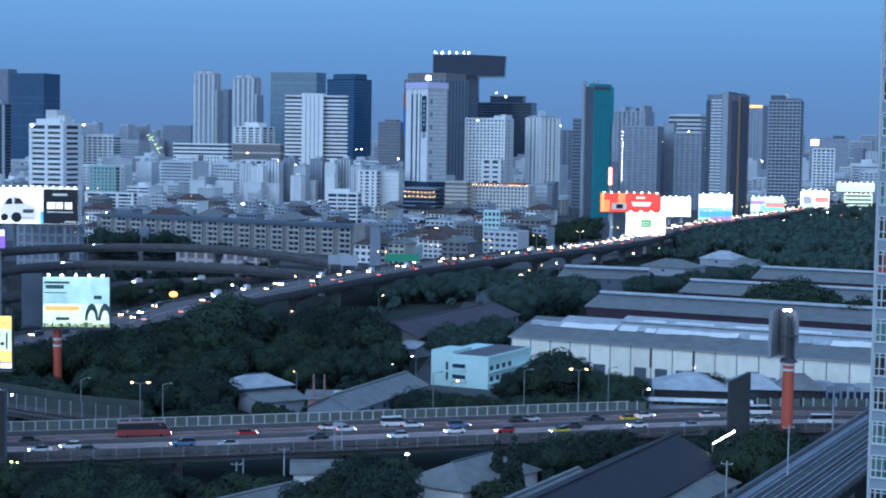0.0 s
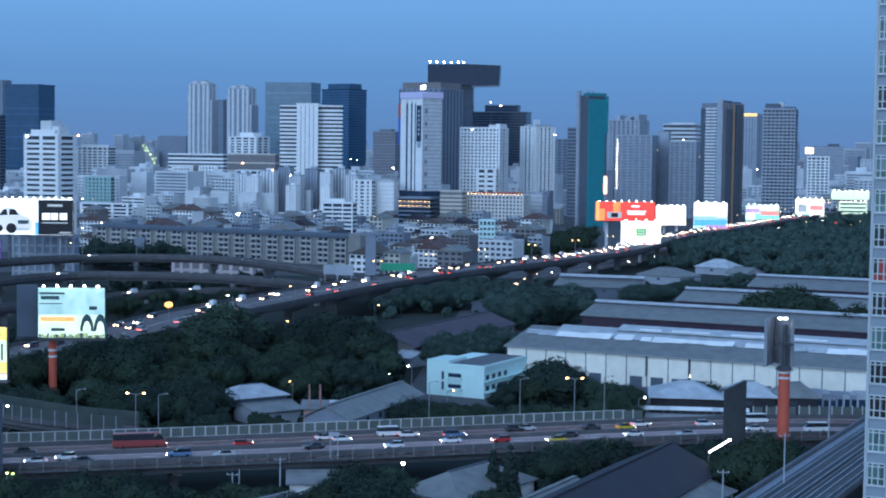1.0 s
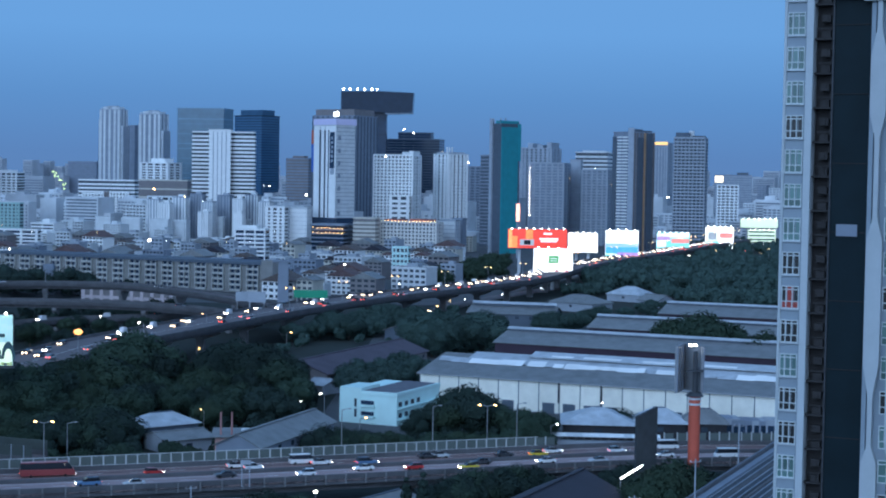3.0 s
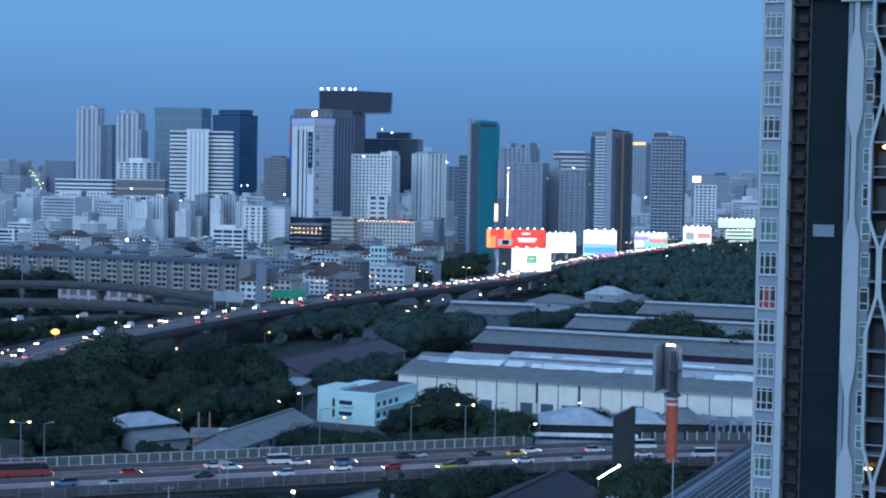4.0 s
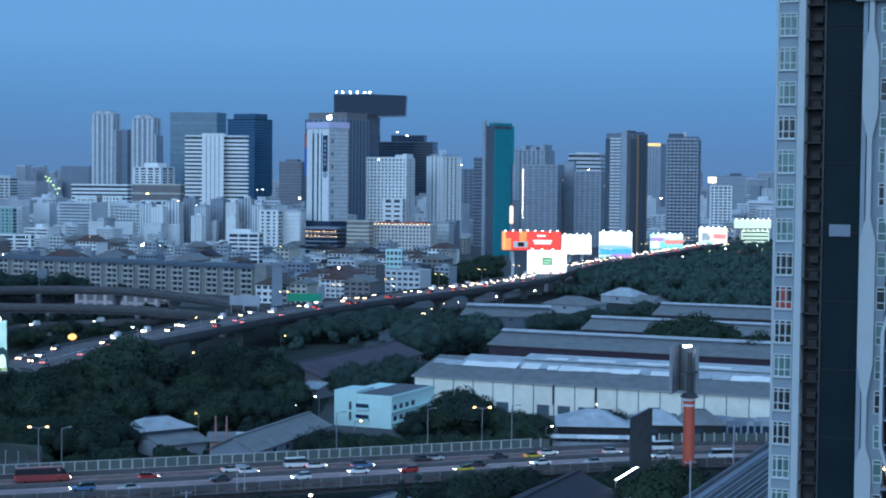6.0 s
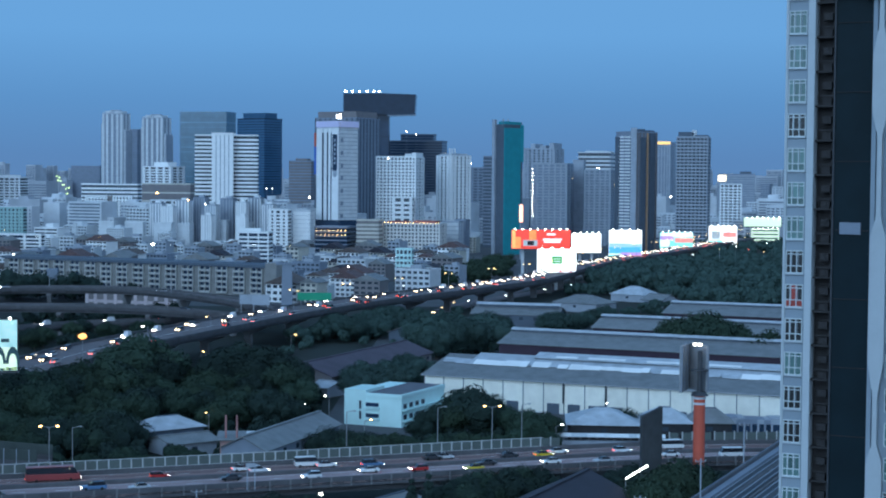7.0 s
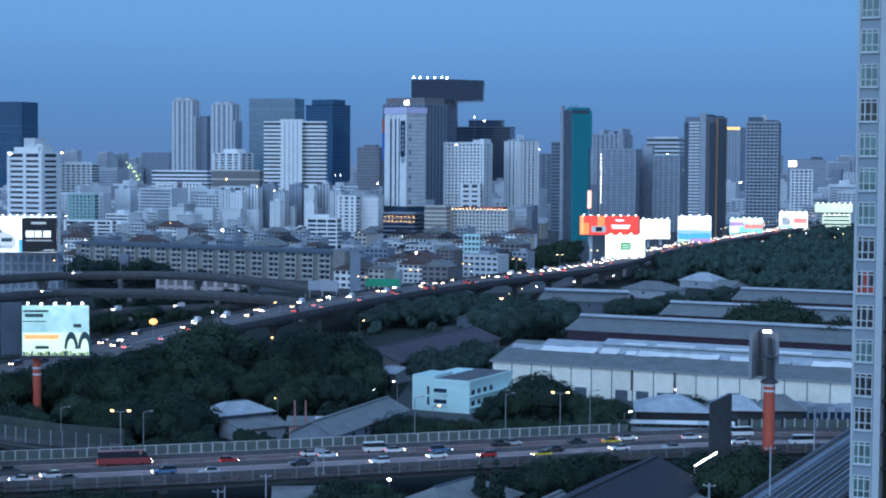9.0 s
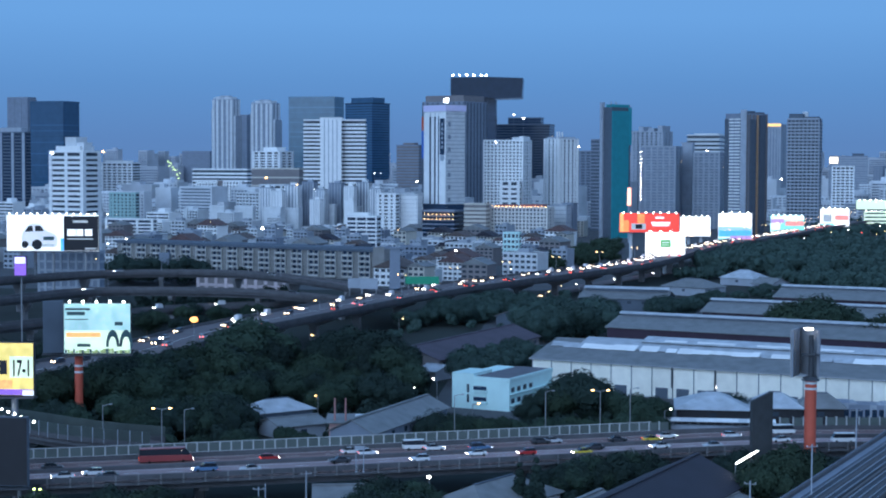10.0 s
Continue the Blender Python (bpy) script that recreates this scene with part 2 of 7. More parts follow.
# far left
tower("glass_tower", "tall dark blue glass office tower with a curved corner", -505.5, 2100, 70, 37.1, 50.5, 145.6, BLUEGLASS, BLUEGLASS, floor=7, frac=0.2, proud=0.1)
tower("glass_tower", "grey tower slab with a pale vertical strip", -590.6, 2250, 68, 20, 33.5, 156.1, MIDGREY, MIDGREY, frac=0.3, px=1, py=3, pfrac=0.2, pier=MIDGREY)
tower("office_tower", "dark banded office tower with a pale top", -489.5, 1850, 62, 10.8, 53.1, 102.4, DARKGLASS, DARKGREY, frac=0.35, py=3, pfrac=0.2, pier=GREY, cap=((0.1, 0.1, 0.9, 0.9, 6, GREY),))
tower("condominium_tower", "white condominium tower with dark balcony bands", -270.4, 1180, 62, 19.5, 31.6, 78, WINDOW, WHITE, floor=3.6, frac=0.58, px=1, py=2, pfrac=0.17, proud=0.7, cap=((0.1, 0.15, 0.9, 0.85, 4.5, WHITE), (0.2, 0.3, 0.8, 0.62, 11, OFFWHITE), (0.25, 0.1, 0.7, 0.3, 7, OFFWHITE)))
# twin fluted towers
for tx in (-346.4, 2500, 66, 22.5, 35, 163.4), (-286.7, 2500, 66, 25.2, 35.6, 157.6):
    t = tower("fluted_tower", "pale stone residential tower with vertical flutes", *tx, MIDGREY, GREY, frac=0.3, px=2, py=4, pfrac=0.42, pier=OFFWHITE, proud=0.2, cap=((0.1, 0.12, 0.9, 0.4, 5, OFFWHITE), (0.1, 0.6, 0.9, 0.88, 5, OFFWHITE), (0.3, 0.3, 0.7, 0.7, 7, GREY)))
    for i in range(9):
        u = (i + 0.5) / 9
        boxpart("crown_fin", OFFWHITE, t, 1.0, u * tx[4] - 0.7, tx[5], 3.0, u * tx[4] + 0.7, tx[5] + 2.5 + 3.5 * abs(math.sin(i * 2.3)) * (1.2 - abs(u - 0.5)))
    for v0, v1, dh in ((-4.5, 0.0, 24), (tx[4], tx[4] + 3.5, 14)):
        boxpart("shoulder", GREY, t, 3, v0, 0, tx[3] - 2, v1, tx[5] - dh)
        boxpart("shoulder_rib", OFFWHITE, t, 2.6, v0 + 1.2, 0, 3.2, v0 + 2.4, tx[5] - dh + 1.5)
tower("office_tower", "grey slab between two fluted towers", -343.5, 2650, 60, 11.8, 18.1, 144.1, MIDGREY, MIDGREY)
tower("glass_tower", "broad green-grey glass tower", -183.8, 2400, 75, 42.5, 71.4, 163.8, GREENGLASS, GREENGLASS, floor=7, frac=0.2, proud=0.08)
tower("glass_tower", "dark blue glass tower with a raised core", -124.3, 2300, 52, 38.6, 50.5, 151.5, BLUEGLASS, DARKGLASS, frac=0.25, proud=0.1, cap=((0.2, 0.1, 0.85, 0.9, 9, BLUEGLASS),))
tower("office_tower", "white office slab with horizontal window strips", -101.5, 1750, 84, 7.4, 66.6, 114.8, WINDOW, WHITE, floor=4.0, frac=0.56, py=0, proud=0.5, cap=((0.1, 0.36, 0.9, 0.62, 2.6, WHITE),))
lc = tower("lift_core", "plain white lift core of the office slab", -126.2, 1744, 84, 3.4, 23.5, 116.6, WHITE, WHITE, slabs=False)
for v in (5.0, 9.5, 14.0, 18.5):
    boxpart("groove", GREY, lc, -0.12, v - 0.35, 0, 0.3, v + 0.35, 115.4)
tower("office_block", "white stepped office block", -252.3, 2300, 62, 33.7, 46.7, 83.9, WINDOW, WHITE, frac=0.5, px=2, py=4, pfrac=0.3, cap=((0.2, 0.2, 0.8, 0.7, 7, WHITE),))
tower("office_block", "brown-grey banded office block", -51.5, 2000, 66, 22.4, 30.4, 90.5, BROWN, MIDGREY, frac=0.4, cap=((0.3, 0.3, 0.8, 0.8, 4, BROWN),))
# the dark tower with its cantilevered head
T_G = 44.9, 2150, 80, 9.6, 62.5, 150.3
tower("cantilever_tower", "black glass tower shaft under an overhanging head", *T_G, DARKGLASS, DARKGLASS, floor=8, frac=0.2, proud=0.1, cap=((0.05, 0.05, 0.95, 0.95, 9, DARKGLASS),))
gx, gy, gw = -14.3, 2140, 93.6
head = thing("tower_head", "black overhanging box crowning a tower", "building", gx, gy, 0, -4)
bm = bmesh.new()
prism(bm, ((0, 157.7), (gw * 0.62, 152.9), (gw * 0.985, 154), (gw, 179.4), (gw * 0.5, 180.9), (0, 180.1)), 0, 55)
part("shell", bm, DARKGLASS, head)
for u in (0.03, 0.12, 0.22, 0.32, 0.42, 0.49):
    boxpart("lamp", L_FLOOD, head, gw * u - 1, 2, 182, gw * u + 1, 5, 184.2)
# round-topped tower and the white one before it
tower("round_tower", "grey glass tower with a rounded crown", 3.3, 1800, 58, 47.5, 55, 136, MIDGREY, MIDGREY, floor=4, frac=0.4, px=7, py=8, pfrac=0.25, pier=DARKGREY, proud=0.15, cap=((0.05, 0.05, 0.95, 0.95, 8, BROWN),))
T_W = -15, 1600, 40, 25, 34, 121.7
wt = tower("white_tower", "white tower with dark vertical stripes and a round emblem", *T_W, OFFWHITE, GREY, floor=3.6, frac=0.2, px=0, py=0, proud=0.12, slab_in=0.02)
for v0, v1 in ((0.30, 0.34), (0.45, 0.51), (0.66, 0.73)):
    boxpart("dark_strip", DARKGLASS, wt, -0.45, v0 * T_W[4], 4, 0.45, v1 * T_W[4], T_W[5] - 6)
for v0, v1 in ((0.01, 0.30), (0.34, 0.45), (0.51, 0.66), (0.73, 0.99)):
    boxpart("white_strip", WHITE, wt, -0.3, T_W[4] * v0, 2, 0.4, T_W[4] * v1, T_W[5] - 2)
boxpart("dark_sign_panel", DARKGLASS, wt, -0.5, T_W[4] * 0.05, T_W[5] - 43, 0.4, T_W[4] * 0.26, T_W[5] - 8)
for i in range(6):
    boxpart("sign_mark", GREY, wt, -0.6, T_W[4] * 0.12, T_W[5] - 15 - 4.4 * i, -0.5, T_W[4] * 0.19, T_W[5] - 12.4 - 4.4 * i)
boxpart("plinth", DARKGLASS, wt, -0.6, -0.6, 0, T_W[3] + 0.5, T_W[4] + 0.5, 30.8)
bm = bmesh.new()
tube(bm, (-0.6, T_W[4] * 0.15, T_W[5] - 46), (0.4, T_W[4] * 0.15, T_W[5] - 46), 3.2, sides=20)
part("round_emblem", bm, GREY, wt)
# the crown's lilac light is put into its paint; it does not glow
boxpart("crown", mat("lilac_lit_band", (0.62, 0.58, 0.78), vary=0.05), wt, -0.5, -0.5, T_W[5] - 1, T_W[3] + 0.4, T_W[4] + 0.4, T_W[5] + 5)
for i in range(7):
    boxpart("corner_balcony", MIDGREY, wt, T_W[3] * 0.12, -0.5, 33 + i * T_W[5] * 0.1, T_W[3] * 0.22, 0.4, 37 + i * T_W[5] * 0.1)
boxpart("side_banner", BLUEPANEL, wt, T_W[3] * 0.1, T_W[4] + 0.4, 75.1, T_W[3] * 0.4, T_W[4] + 6.8, 102.3, label="blue banner")
boxpart("side_banner", REDPANEL, wt, T_W[3] * 0.1, T_W[4] + 0.4, 102.3, T_W[3] * 0.4, T_W[4] + 6.8, 115.9, label="red banner")
boxpart("lit_sign", glow("white_sign", (0.9, 0.95, 1), 4), wt, -0.8, -0.5, T_W[5] + 7, 3, 3, T_W[5] + 11)
T_P = -6, 1500, 70, 27.2, 32, 26.4
pod = tower("podium", "dark podium with two rows of warm lamps", *T_P, DARKGLASS, MIDGREY, frac=0.3)
for i in range(8):
    for z in (2.2, 6.4):
        boxpart("lamp", L_WARM, pod, -0.7, T_P[4] * (i + 0.3) / 8, T_P[5] - z - 0.4, 0.2, T_P[4] * (i + 0.3) / 8 + 0.5, T_P[5] - z + 0.1)

# middle
tower("hotel_tower", "white hotel tower with a grid of dark windows", 61.6, 1650, 76, 42.1, 41.1, 92.5, WINDOW, WHITE, floor=3.3, frac=0.52, py=11, pfrac=0.45, px=3, cap=((0.1, 0.02, 0.9, 0.12, 5, WHITE), (0.1, 0.1, 0.9, 0.3, 4, OFFWHITE), (0.1, 0.82, 0.9, 0.98, 1.5, OFFWHITE)))
tower("hotel_wing", "white lower hotel wing with dark window bands", 58, 1640, 80, 8.1, 20.4, 52.1, WINDOW, WHITE, floor=4.5, frac=0.6, py=2)
tower("office_tower", "dark stepped glass office tower", 111.3, 2320, 78, 24.8, 47.4, 132.3, DARKGLASS, DARKGREY, frac=0.25, proud=0.1)
tower("office_tower", "dark glass office tower, lower step", 121.3, 2280, 78, 45.8, 74.4, 122.2, DARKGLASS, DARKGREY, frac=0.25, proud=0.1, lit=2)
tw = tower("apartment_tower", "pale grey apartment tower with vertical fins and roof arches", 100, 1700, 38, 27.3, 23.9, 94.8, WINDOW, OFFWHITE, floor=3.2, frac=0.5, px=5, py=4, pfrac=0.55, pier=WHITE, cap=((0.1, 0.1, 0.9, 0.9, 3, GREY),))
for u in (0.1, 0.28, 0.48):
    b = bmesh.new()
    tube(b, (18 * u, 4, tw.matrix_basis.translation.z + 92.4), (18 * u + 1, 6, 102.8), 0.9)
    part("roof_arch", b, OFFWHITE, tw)
tower("office_tower", "dark grey office tower", 179.3, 2200, 65, 26.1, 30.5, 85.5, DARKGREY, MIDGREY, frac=0.4, px=3, py=4, lit=3)
tower("office_tower", "dark block beside a netted tower", 145.8, 1720, 60, 13.9, 13, 94.6, DARKGREY, MIDGREY, frac=0.4, lit=3)
T_N = 141.2, 1560, 40, 25.8, 14.3, 122.4
nt_ = tower("netted_tower", "unfinished tower wrapped in green safety netting", *T_N, DARKGREY, DARKGREY, frac=0.3, cap=((0.0, 0.0, 0.9, 0.5, 4, TEAL),))
boxpart("netting", TEAL, nt_, 0.0, -0.9, 0, T_N[3] * 0.86, 0.0, T_N[5] - 2, label="green safety netting")
boxpart("netting_fold", TEAL, nt_, T_N[3] * 0.86, -0.9, T_N[5] - 34, T_N[3] + 0.3, 0.0, T_N[5] + 1)
for u in (0.0, 0.25, 0.5, 0.75, 0.95):
    boxpart("scaffold_post", STEEL, nt_, T_N[3] * u, 1, T_N[5], T_N[3] * u + 0.7, 1.7, T_N[5] + 6.5 - 3 * (u > 0.4))
boxpart("scaffold_deck", STEEL, nt_, 0, 1, T_N[5] + 3, T_N[3], 5, T_N[5] + 3.5)
boxpart("lift_mast", GREY, nt_, -1.5, T_N[4] * 0.75, 0, 1.2, T_N[4], T_N[5] + 6)
tower("lit_pylon", "narrow orange-white lit sign pylon", 150.1, 1480, 45, 1.6, 2, 48.6, GREY, GREY, slabs=False)
boxpart("lit_face", glow("orange_white_sign", (1, 0.45, 0.32), 2.4), bpy.data.objects["lit_pylon"], -0.4, -0.4, 33.5, 2.2, 1.6, 49.1)
# residential cluster
tower("apartment_tower", "grey apartment tower with dark gaps", 243, 2000, 70, 52.1, 39.2, 108.1, DARKGREY, GREY, floor=3.2, frac=0.4, px=2, py=7, pfrac=0.55, cap=((0.1, 0.05, 0.9, 0.2, 8, GREY), (0.1, 0.32, 0.9, 0.5, 5, GREY), (0.1, 0.65, 0.9, 0.8, 7, GREY)))
T_E = 227.4, 1760, 74, 48.9, 38.8, 87.9
# mid grey body instead of dark glass: haze put into the colour
te = tower("apartment_tower", "blue-grey apartment tower with a lit edge", *T_E, MIDGREY, GREY, floor=3.1, frac=0.4, px=2, py=6, pfrac=0.3, pier=GREY, lit=5)
for i in range(14):
    boxpart("edge_lamp", L_WHITE, te, -0.5, T_E[4] - 2.0, 32 + i * 3.9, 0.4, T_E[4] - 1.4, 32.6 + i * 3.9)
tower("apartment_tower", "plain pale end of a slab block", 253.7, 1820, 75, 20.2, 12.4, 92.4, GREY, GREY, frac=0.2, proud=0.05)
tower("apartment_tower", "grey apartment slab with balconies", 277.6, 1780, 72, 34.7, 29.3, 81.6, MIDGREY, GREY, floor=3.1, frac=0.42, px=2, py=5, pfrac=0.35, pier=GREY, lit=2)
tower("office_tower", "white office block with curved ribbon windows", 365.8, 2350, 74, 78.8, 46.6, 109.9, WINDOW, OFFWHITE, floor=5.5, frac=0.55, cap=((0.1, 0.1, 0.9, 0.8, 3, OFFWHITE),))
# pair of tall condominiums
T_C = 283.3, 1650, 45, 36.1, 26.1, 119.5
tc = tower("condominium_tower", "tall brown and white condominium tower", *T_C, MIDGREY, MIDGREY, floor=3.2, frac=0.35, px=6, pfrac=0.45, pier=BROWN, proud=0.2, cap=((0.1, 0.1, 0.5, 0.35, 4, DARKGREY), (0.55, 0.1, 0.95, 0.4, 3, DARKGREY)))
me = boxmesh("balcony", WHITE, -1.2, T_C[4] * 0.28, -0.7, 0.4, T_C[4] * 0.52, 0.7)
me2 = boxmesh("balcony", WHITE, -1.2, T_C[4] * 0.56, -0.7, 0.4, T_C[4] * 0.78, 0.7)
for i in range(2, int(T_C[5] / 3.2)):
    piece("balcony", me, tc, 0, 0, i * 3.2)
    piece("balcony", me2, tc, 0, 0, i * 3.2)
boxpart("dark_edge", DARKGREY, tc, -0.8, T_C[4] * 0.8, 0, 0.4, T_C[4], T_C[5] - 4)
boxpart("grey_edge", GREY, tc, -0.8, 0, 0, 0.4, T_C[4] * 0.26, T_C[5] + 5)
for u in (0.15, 0.6):
    boxpart("dark_bay", DARKGREY, tc, T_C[3] * u, -1.2, 0, T_C[3] * (u + 0.25), 0.3, T_C[5] - 6 + 10 * u)
boxpart("lit_strip", mat("orange_strip", (0.5, 0.3, 0.18)), tc, T_C[3] * 0.47, -1.3, 0, T_C[3] * 0.52, 0.3, T_C[5])
gt = tower("office_tower", "grey tower with a golden lit crown", 519.3, 2700, 72, 74.9, 23.8, 133.4, MIDGREY, GREY, frac=0.3, px=3, py=5, pfrac=0.5)
T_Q = 519.3, 2700, 72, 74.9, 23.8, 133.4
boxpart("lit_crown", glow("golden_sign", (1.0, 0.6, 0.2), 1.0), gt, -0.8, 0, T_Q[5] - 3, 0.3, T_Q[4], T_Q[5] + 1.6, label="golden lit band")
tower("condominium_tower", "dark grey condominium tower with a grid of balconies", 355.5, 1650, 74, 40, 31.6, 115, WINDOW, GREY, floor=3.3, frac=0.42, py=8, px=3, pfrac=0.3, pier=MIDGREY, proud=0.9, cap=((0.1, 0.5, 0.9, 0.95, 6, DARKGREY), (0.1, 0.05, 0.9, 0.45, 3, DARKGREY), (0.3, 0.4, 0.6, 0.55, 8, OFFWHITE)))
go = tower("office_block", "grey office block with a lit square sign", 612, 2500, 76, 38, 56.7, 80.9, GREY, MIDGREY, frac=0.3, cap=((0.1, 0.1, 0.9, 0.4, 5, DARKGREY),))
T_S = 612, 2500, 76, 38, 56.7, 80.9
boxpart("lit_panel", glow("yellow_white_sign", (1.0, 0.85, 0.6), 2.5), go, -0.8, T_S[4] - 13, T_S[5] - 10, 0.3, T_S[4] - 1, T_S[5] - 1, label="square lit sign")
tower("office_block", "white banded office block", 485.5, 2050, 76, 30, 27.3, 66.6, WINDOW, WHITE, frac=0.5, py=5)
tower("office_block", "grey office block in the haze", 685.5, 2700, 70, 54.5, 14.4, 65.4, GREY, MIDGREY, px=2, py=3)
tower("office_block", "grey office block in the haze", 681.6, 2600, 70, 40, 17.3, 61.5, GREY, OFFWHITE, px=2, py=3)
tower("office_block", "long dark block in the haze", -456, 3000, 80, 15.9, 53.6, 87.3, MIDGREY, MIDGREY, frac=0.2)

# ---- city blocks nearer in ----
tower("office_block", "white office block with long window bands", -252.3, 1950, 78, 14, 69.1, 61.1, WINDOW, WHITE, floor=4.2, frac=0.5)
tower("apartment_block", "white apartment block with a brown stair core", -273.4, 1850, 80, 4, 25.1, 46.7, WINDOW, WHITE, floor=3.1, frac=0.5, py=7, pfrac=0.5)
tower("stair_core", "brown stair core between white apartment wings", -268, 1852, 80, 2, 5.9, 48.6, BROWN, BROWN, slabs=False)
tower("apartment_block", "white apartment block wing", -245.6, 1850, 80, 8.3, 22.4, 48.3, WINDOW, WHITE, floor=3.1, frac=0.5, py=6, pfrac=0.5)
for xs in (-232.6, 1620, 70, 8.2, 16.9, 26.8), (-205.6, 1630, 70, 7.3, 20.6, 25.9), (-176.1, 1610, 70, 8.7, 19.6, 25.8), (-159.5, 1620, 70, 10.3, 14.1, 24.6), (-126.3, 1650, 74, 8.1, 13.8, 27.7), (-101, 1660, 74, 10.3, 14.5, 25.6):
    tower("warehouse_block", "plain pale rendered block with a flat roof", *xs, OFFWHITE, OFFWHITE, floor=6, frac=0.1, proud=0.04)
tower("apartment_block", "white apartment block with a column of dark windows", -62.7, 1580, 78, 15.5, 19, 40.2, WINDOW, WHITE, floor=3.1, frac=0.55, py=3, pfrac=0.45)
tower("apartment_block", "white rendered apartment block", -41.4, 1590, 78, 18.9, 17.9, 39.3, WHITE, OFFWHITE, frac=0.12, proud=0.05)
tower("parking_deck", "white open parking deck with dark levels", -276.3, 1480, 76, 7.2, 47.4, 18.7, DARKGLASS, WHITE, floor=3.0, frac=0.5, py=3, pfrac=0.15)
tower("terraced_block", "white terraced block with dark verandas", -71.6, 1400, 76, 13.3, 27.1, 24.6, DARKGLASS, WHITE, floor=3.4, frac=0.5, py=3, pfrac=0.12, cap=((0.2, 0.3, 0.8, 0.9, 4, WHITE),))
PALEWARM = mat("warm_white_render", (0.66, 0.63, 0.60), vary=0.08, size=4)
T_H = 78.2, 1500, 72, 24.1, 54.2, 29.7
th = tower("hotel_block", "cream hotel block with warm roof lights", *T_H, WINDOW, PALEWARM, floor=3.0, frac=0.5, py=16, px=3, pfrac=0.45, cap=((0.2, 0.1, 0.8, 0.5, 3.5, BRICK), (0.2, 0.6, 0.8, 0.95, 3, BRICK)))
for i in range(16):
    a = T_H[4] * (i + 0.5) / 16
    boxpart("roof_lamp", L_WARM, th, -0.3, a - 0.25, T_H[5] + 1.4, 0.3, a + 0.25, T_H[5] + 1.9)
tower("office_block", "pale slab block beside a hotel", 98.1, 1540, 66, 13.7, 16.9, 31, OFFWHITE, GREY, frac=0.2, px=2)
tower("office_block", "grey shaded slab block", 105.8, 1560, 66, 12.5, 11.4, 32.1, MIDGREY, MIDGREY, frac=0.3)
tower("shop_block", "beige shop block with ribbon windows", 22.7, 1500, 74, 15.9, 21.3, 33, BROWN, CREAM, frac=0.55)
tower("hotel_annex", "small mint and white annex block", 43, 1220, 74, 7, 12.5, 19.1, WINDOW, MINT, floor=3.2, frac=0.6, py=4)

# ribbed grey and white blocks crowded before the office slab
for bx_, by_, bw_, bd_, bh_, bm_, bp_ in ((-164, 1655, 9, 15, 47, GREY, WHITE), (-149, 1668, 9, 13, 50, MIDGREY, GREY), (-136, 1640, 9, 12, 43, GREY, OFFWHITE), (-121, 1662, 10, 14, 49, MIDGREY, GREY), (-107, 1645, 8, 11, 46, OFFWHITE, WHITE), (-93, 1660, 9, 14, 50, MIDGREY, OFFWHITE), (-80, 1640, 9, 12, 44, GREY, WHITE), (-136, 1590, 8, 11, 34, OFFWHITE, WHITE), (-104, 1595, 8, 10, 33, WHITE, WHITE), (-178, 1640, 9, 12, 41, OFFWHITE, WHITE), (-192, 1665, 9, 13, 44, GREY, WHITE)):
    tower("apartment_block", "slim ribbed grey city block with a flat roof", bx_, by_, 68, bw_, bd_, bh_, bm_, bm_, floor=3.2, slabs=False, py=4, px=2, pfrac=0.4, pier=bp_, cap=((0.2, 0.2, 0.7, 0.6, 3.5, bp_),))

# lamps that burn on roofs and yards of the city
for lx, ly, lY, lr, lm in ((-238.6, 1100, 78.2, 2.0, L_WARM), (-285.1, 1150, 77.5, 2.6, L_FLOOD), (-200.4, 1700, 54.8, 2.6, L_WARM), (-149.2, 1500, 50.7, 1.6, L_WARM), (-37.5, 1400, 55.2, 2.0, L_WHITE), (-138.5, 1150, 25.3, 2.6, L_WHITE), (69.4, 2200, 133.9, 2.0, L_WHITE), (82.3, 2200, 129.6, 2.4, L_WHITE), (33, 1600, 90.9, 1.8, L_WHITE), (-83.9, 1600, 60.8, 1.1, L_WHITE), (-78.4, 1600, 60.9, 1.1, L_WHITE), (-133.3, 1500, 46.9, 1.2, L_WHITE), (119.6, 1690, 87.5, 1.4, L_WHITE), (252, 1700, 83.9, 1.6, L_WHITE), (-13.9, 1590, 132.1, 2.6, L_WHITE), (-223.4, 1100, 20.3, 1.2, L_WHITE), (-3.3, 1020, 17.6, 1.4, L_WHITE), (386.1, 2000, 51.8, 2.6, L_WHITE)):
    lamp_on(lx, ly, lY, lr, lm)
for i in range(9):
    lamp_on(-337.8 + 1.8 * i + 2 * math.sin(i * 2.1), 1900, 71 - i * 2.2 + 2 * math.sin(i * 3.0), 1.5, L_GREEN, "floodlight", "yellow-green lit floodlight on a building site")

tower("long_block", "long low pinkish block with pale bands behind the flyovers", -94.6, 890, 66, 7.3, 56.9, 8.2, BROWN, mat("faded_pink_band", (0.55, 0.46, 0.48), vary=0.12), floor=3.2, frac=0.5, py=9, pfrac=0.3)
tower("exhibition_hall", "broad low brownish hall with a plain roof", -200.8, 2050, 76, 21, 64.1, 61.5, BROWN, CREAM, floor=9, frac=0.2, proud=0.1)
tower("office_block", "pale office block with long glazed bands", -174.9, 1750, 76, 14.2, 41.3, 45.8, WINDOW, OFFWHITE, floor=3.6, frac=0.5, py=5, pfrac=0.25)
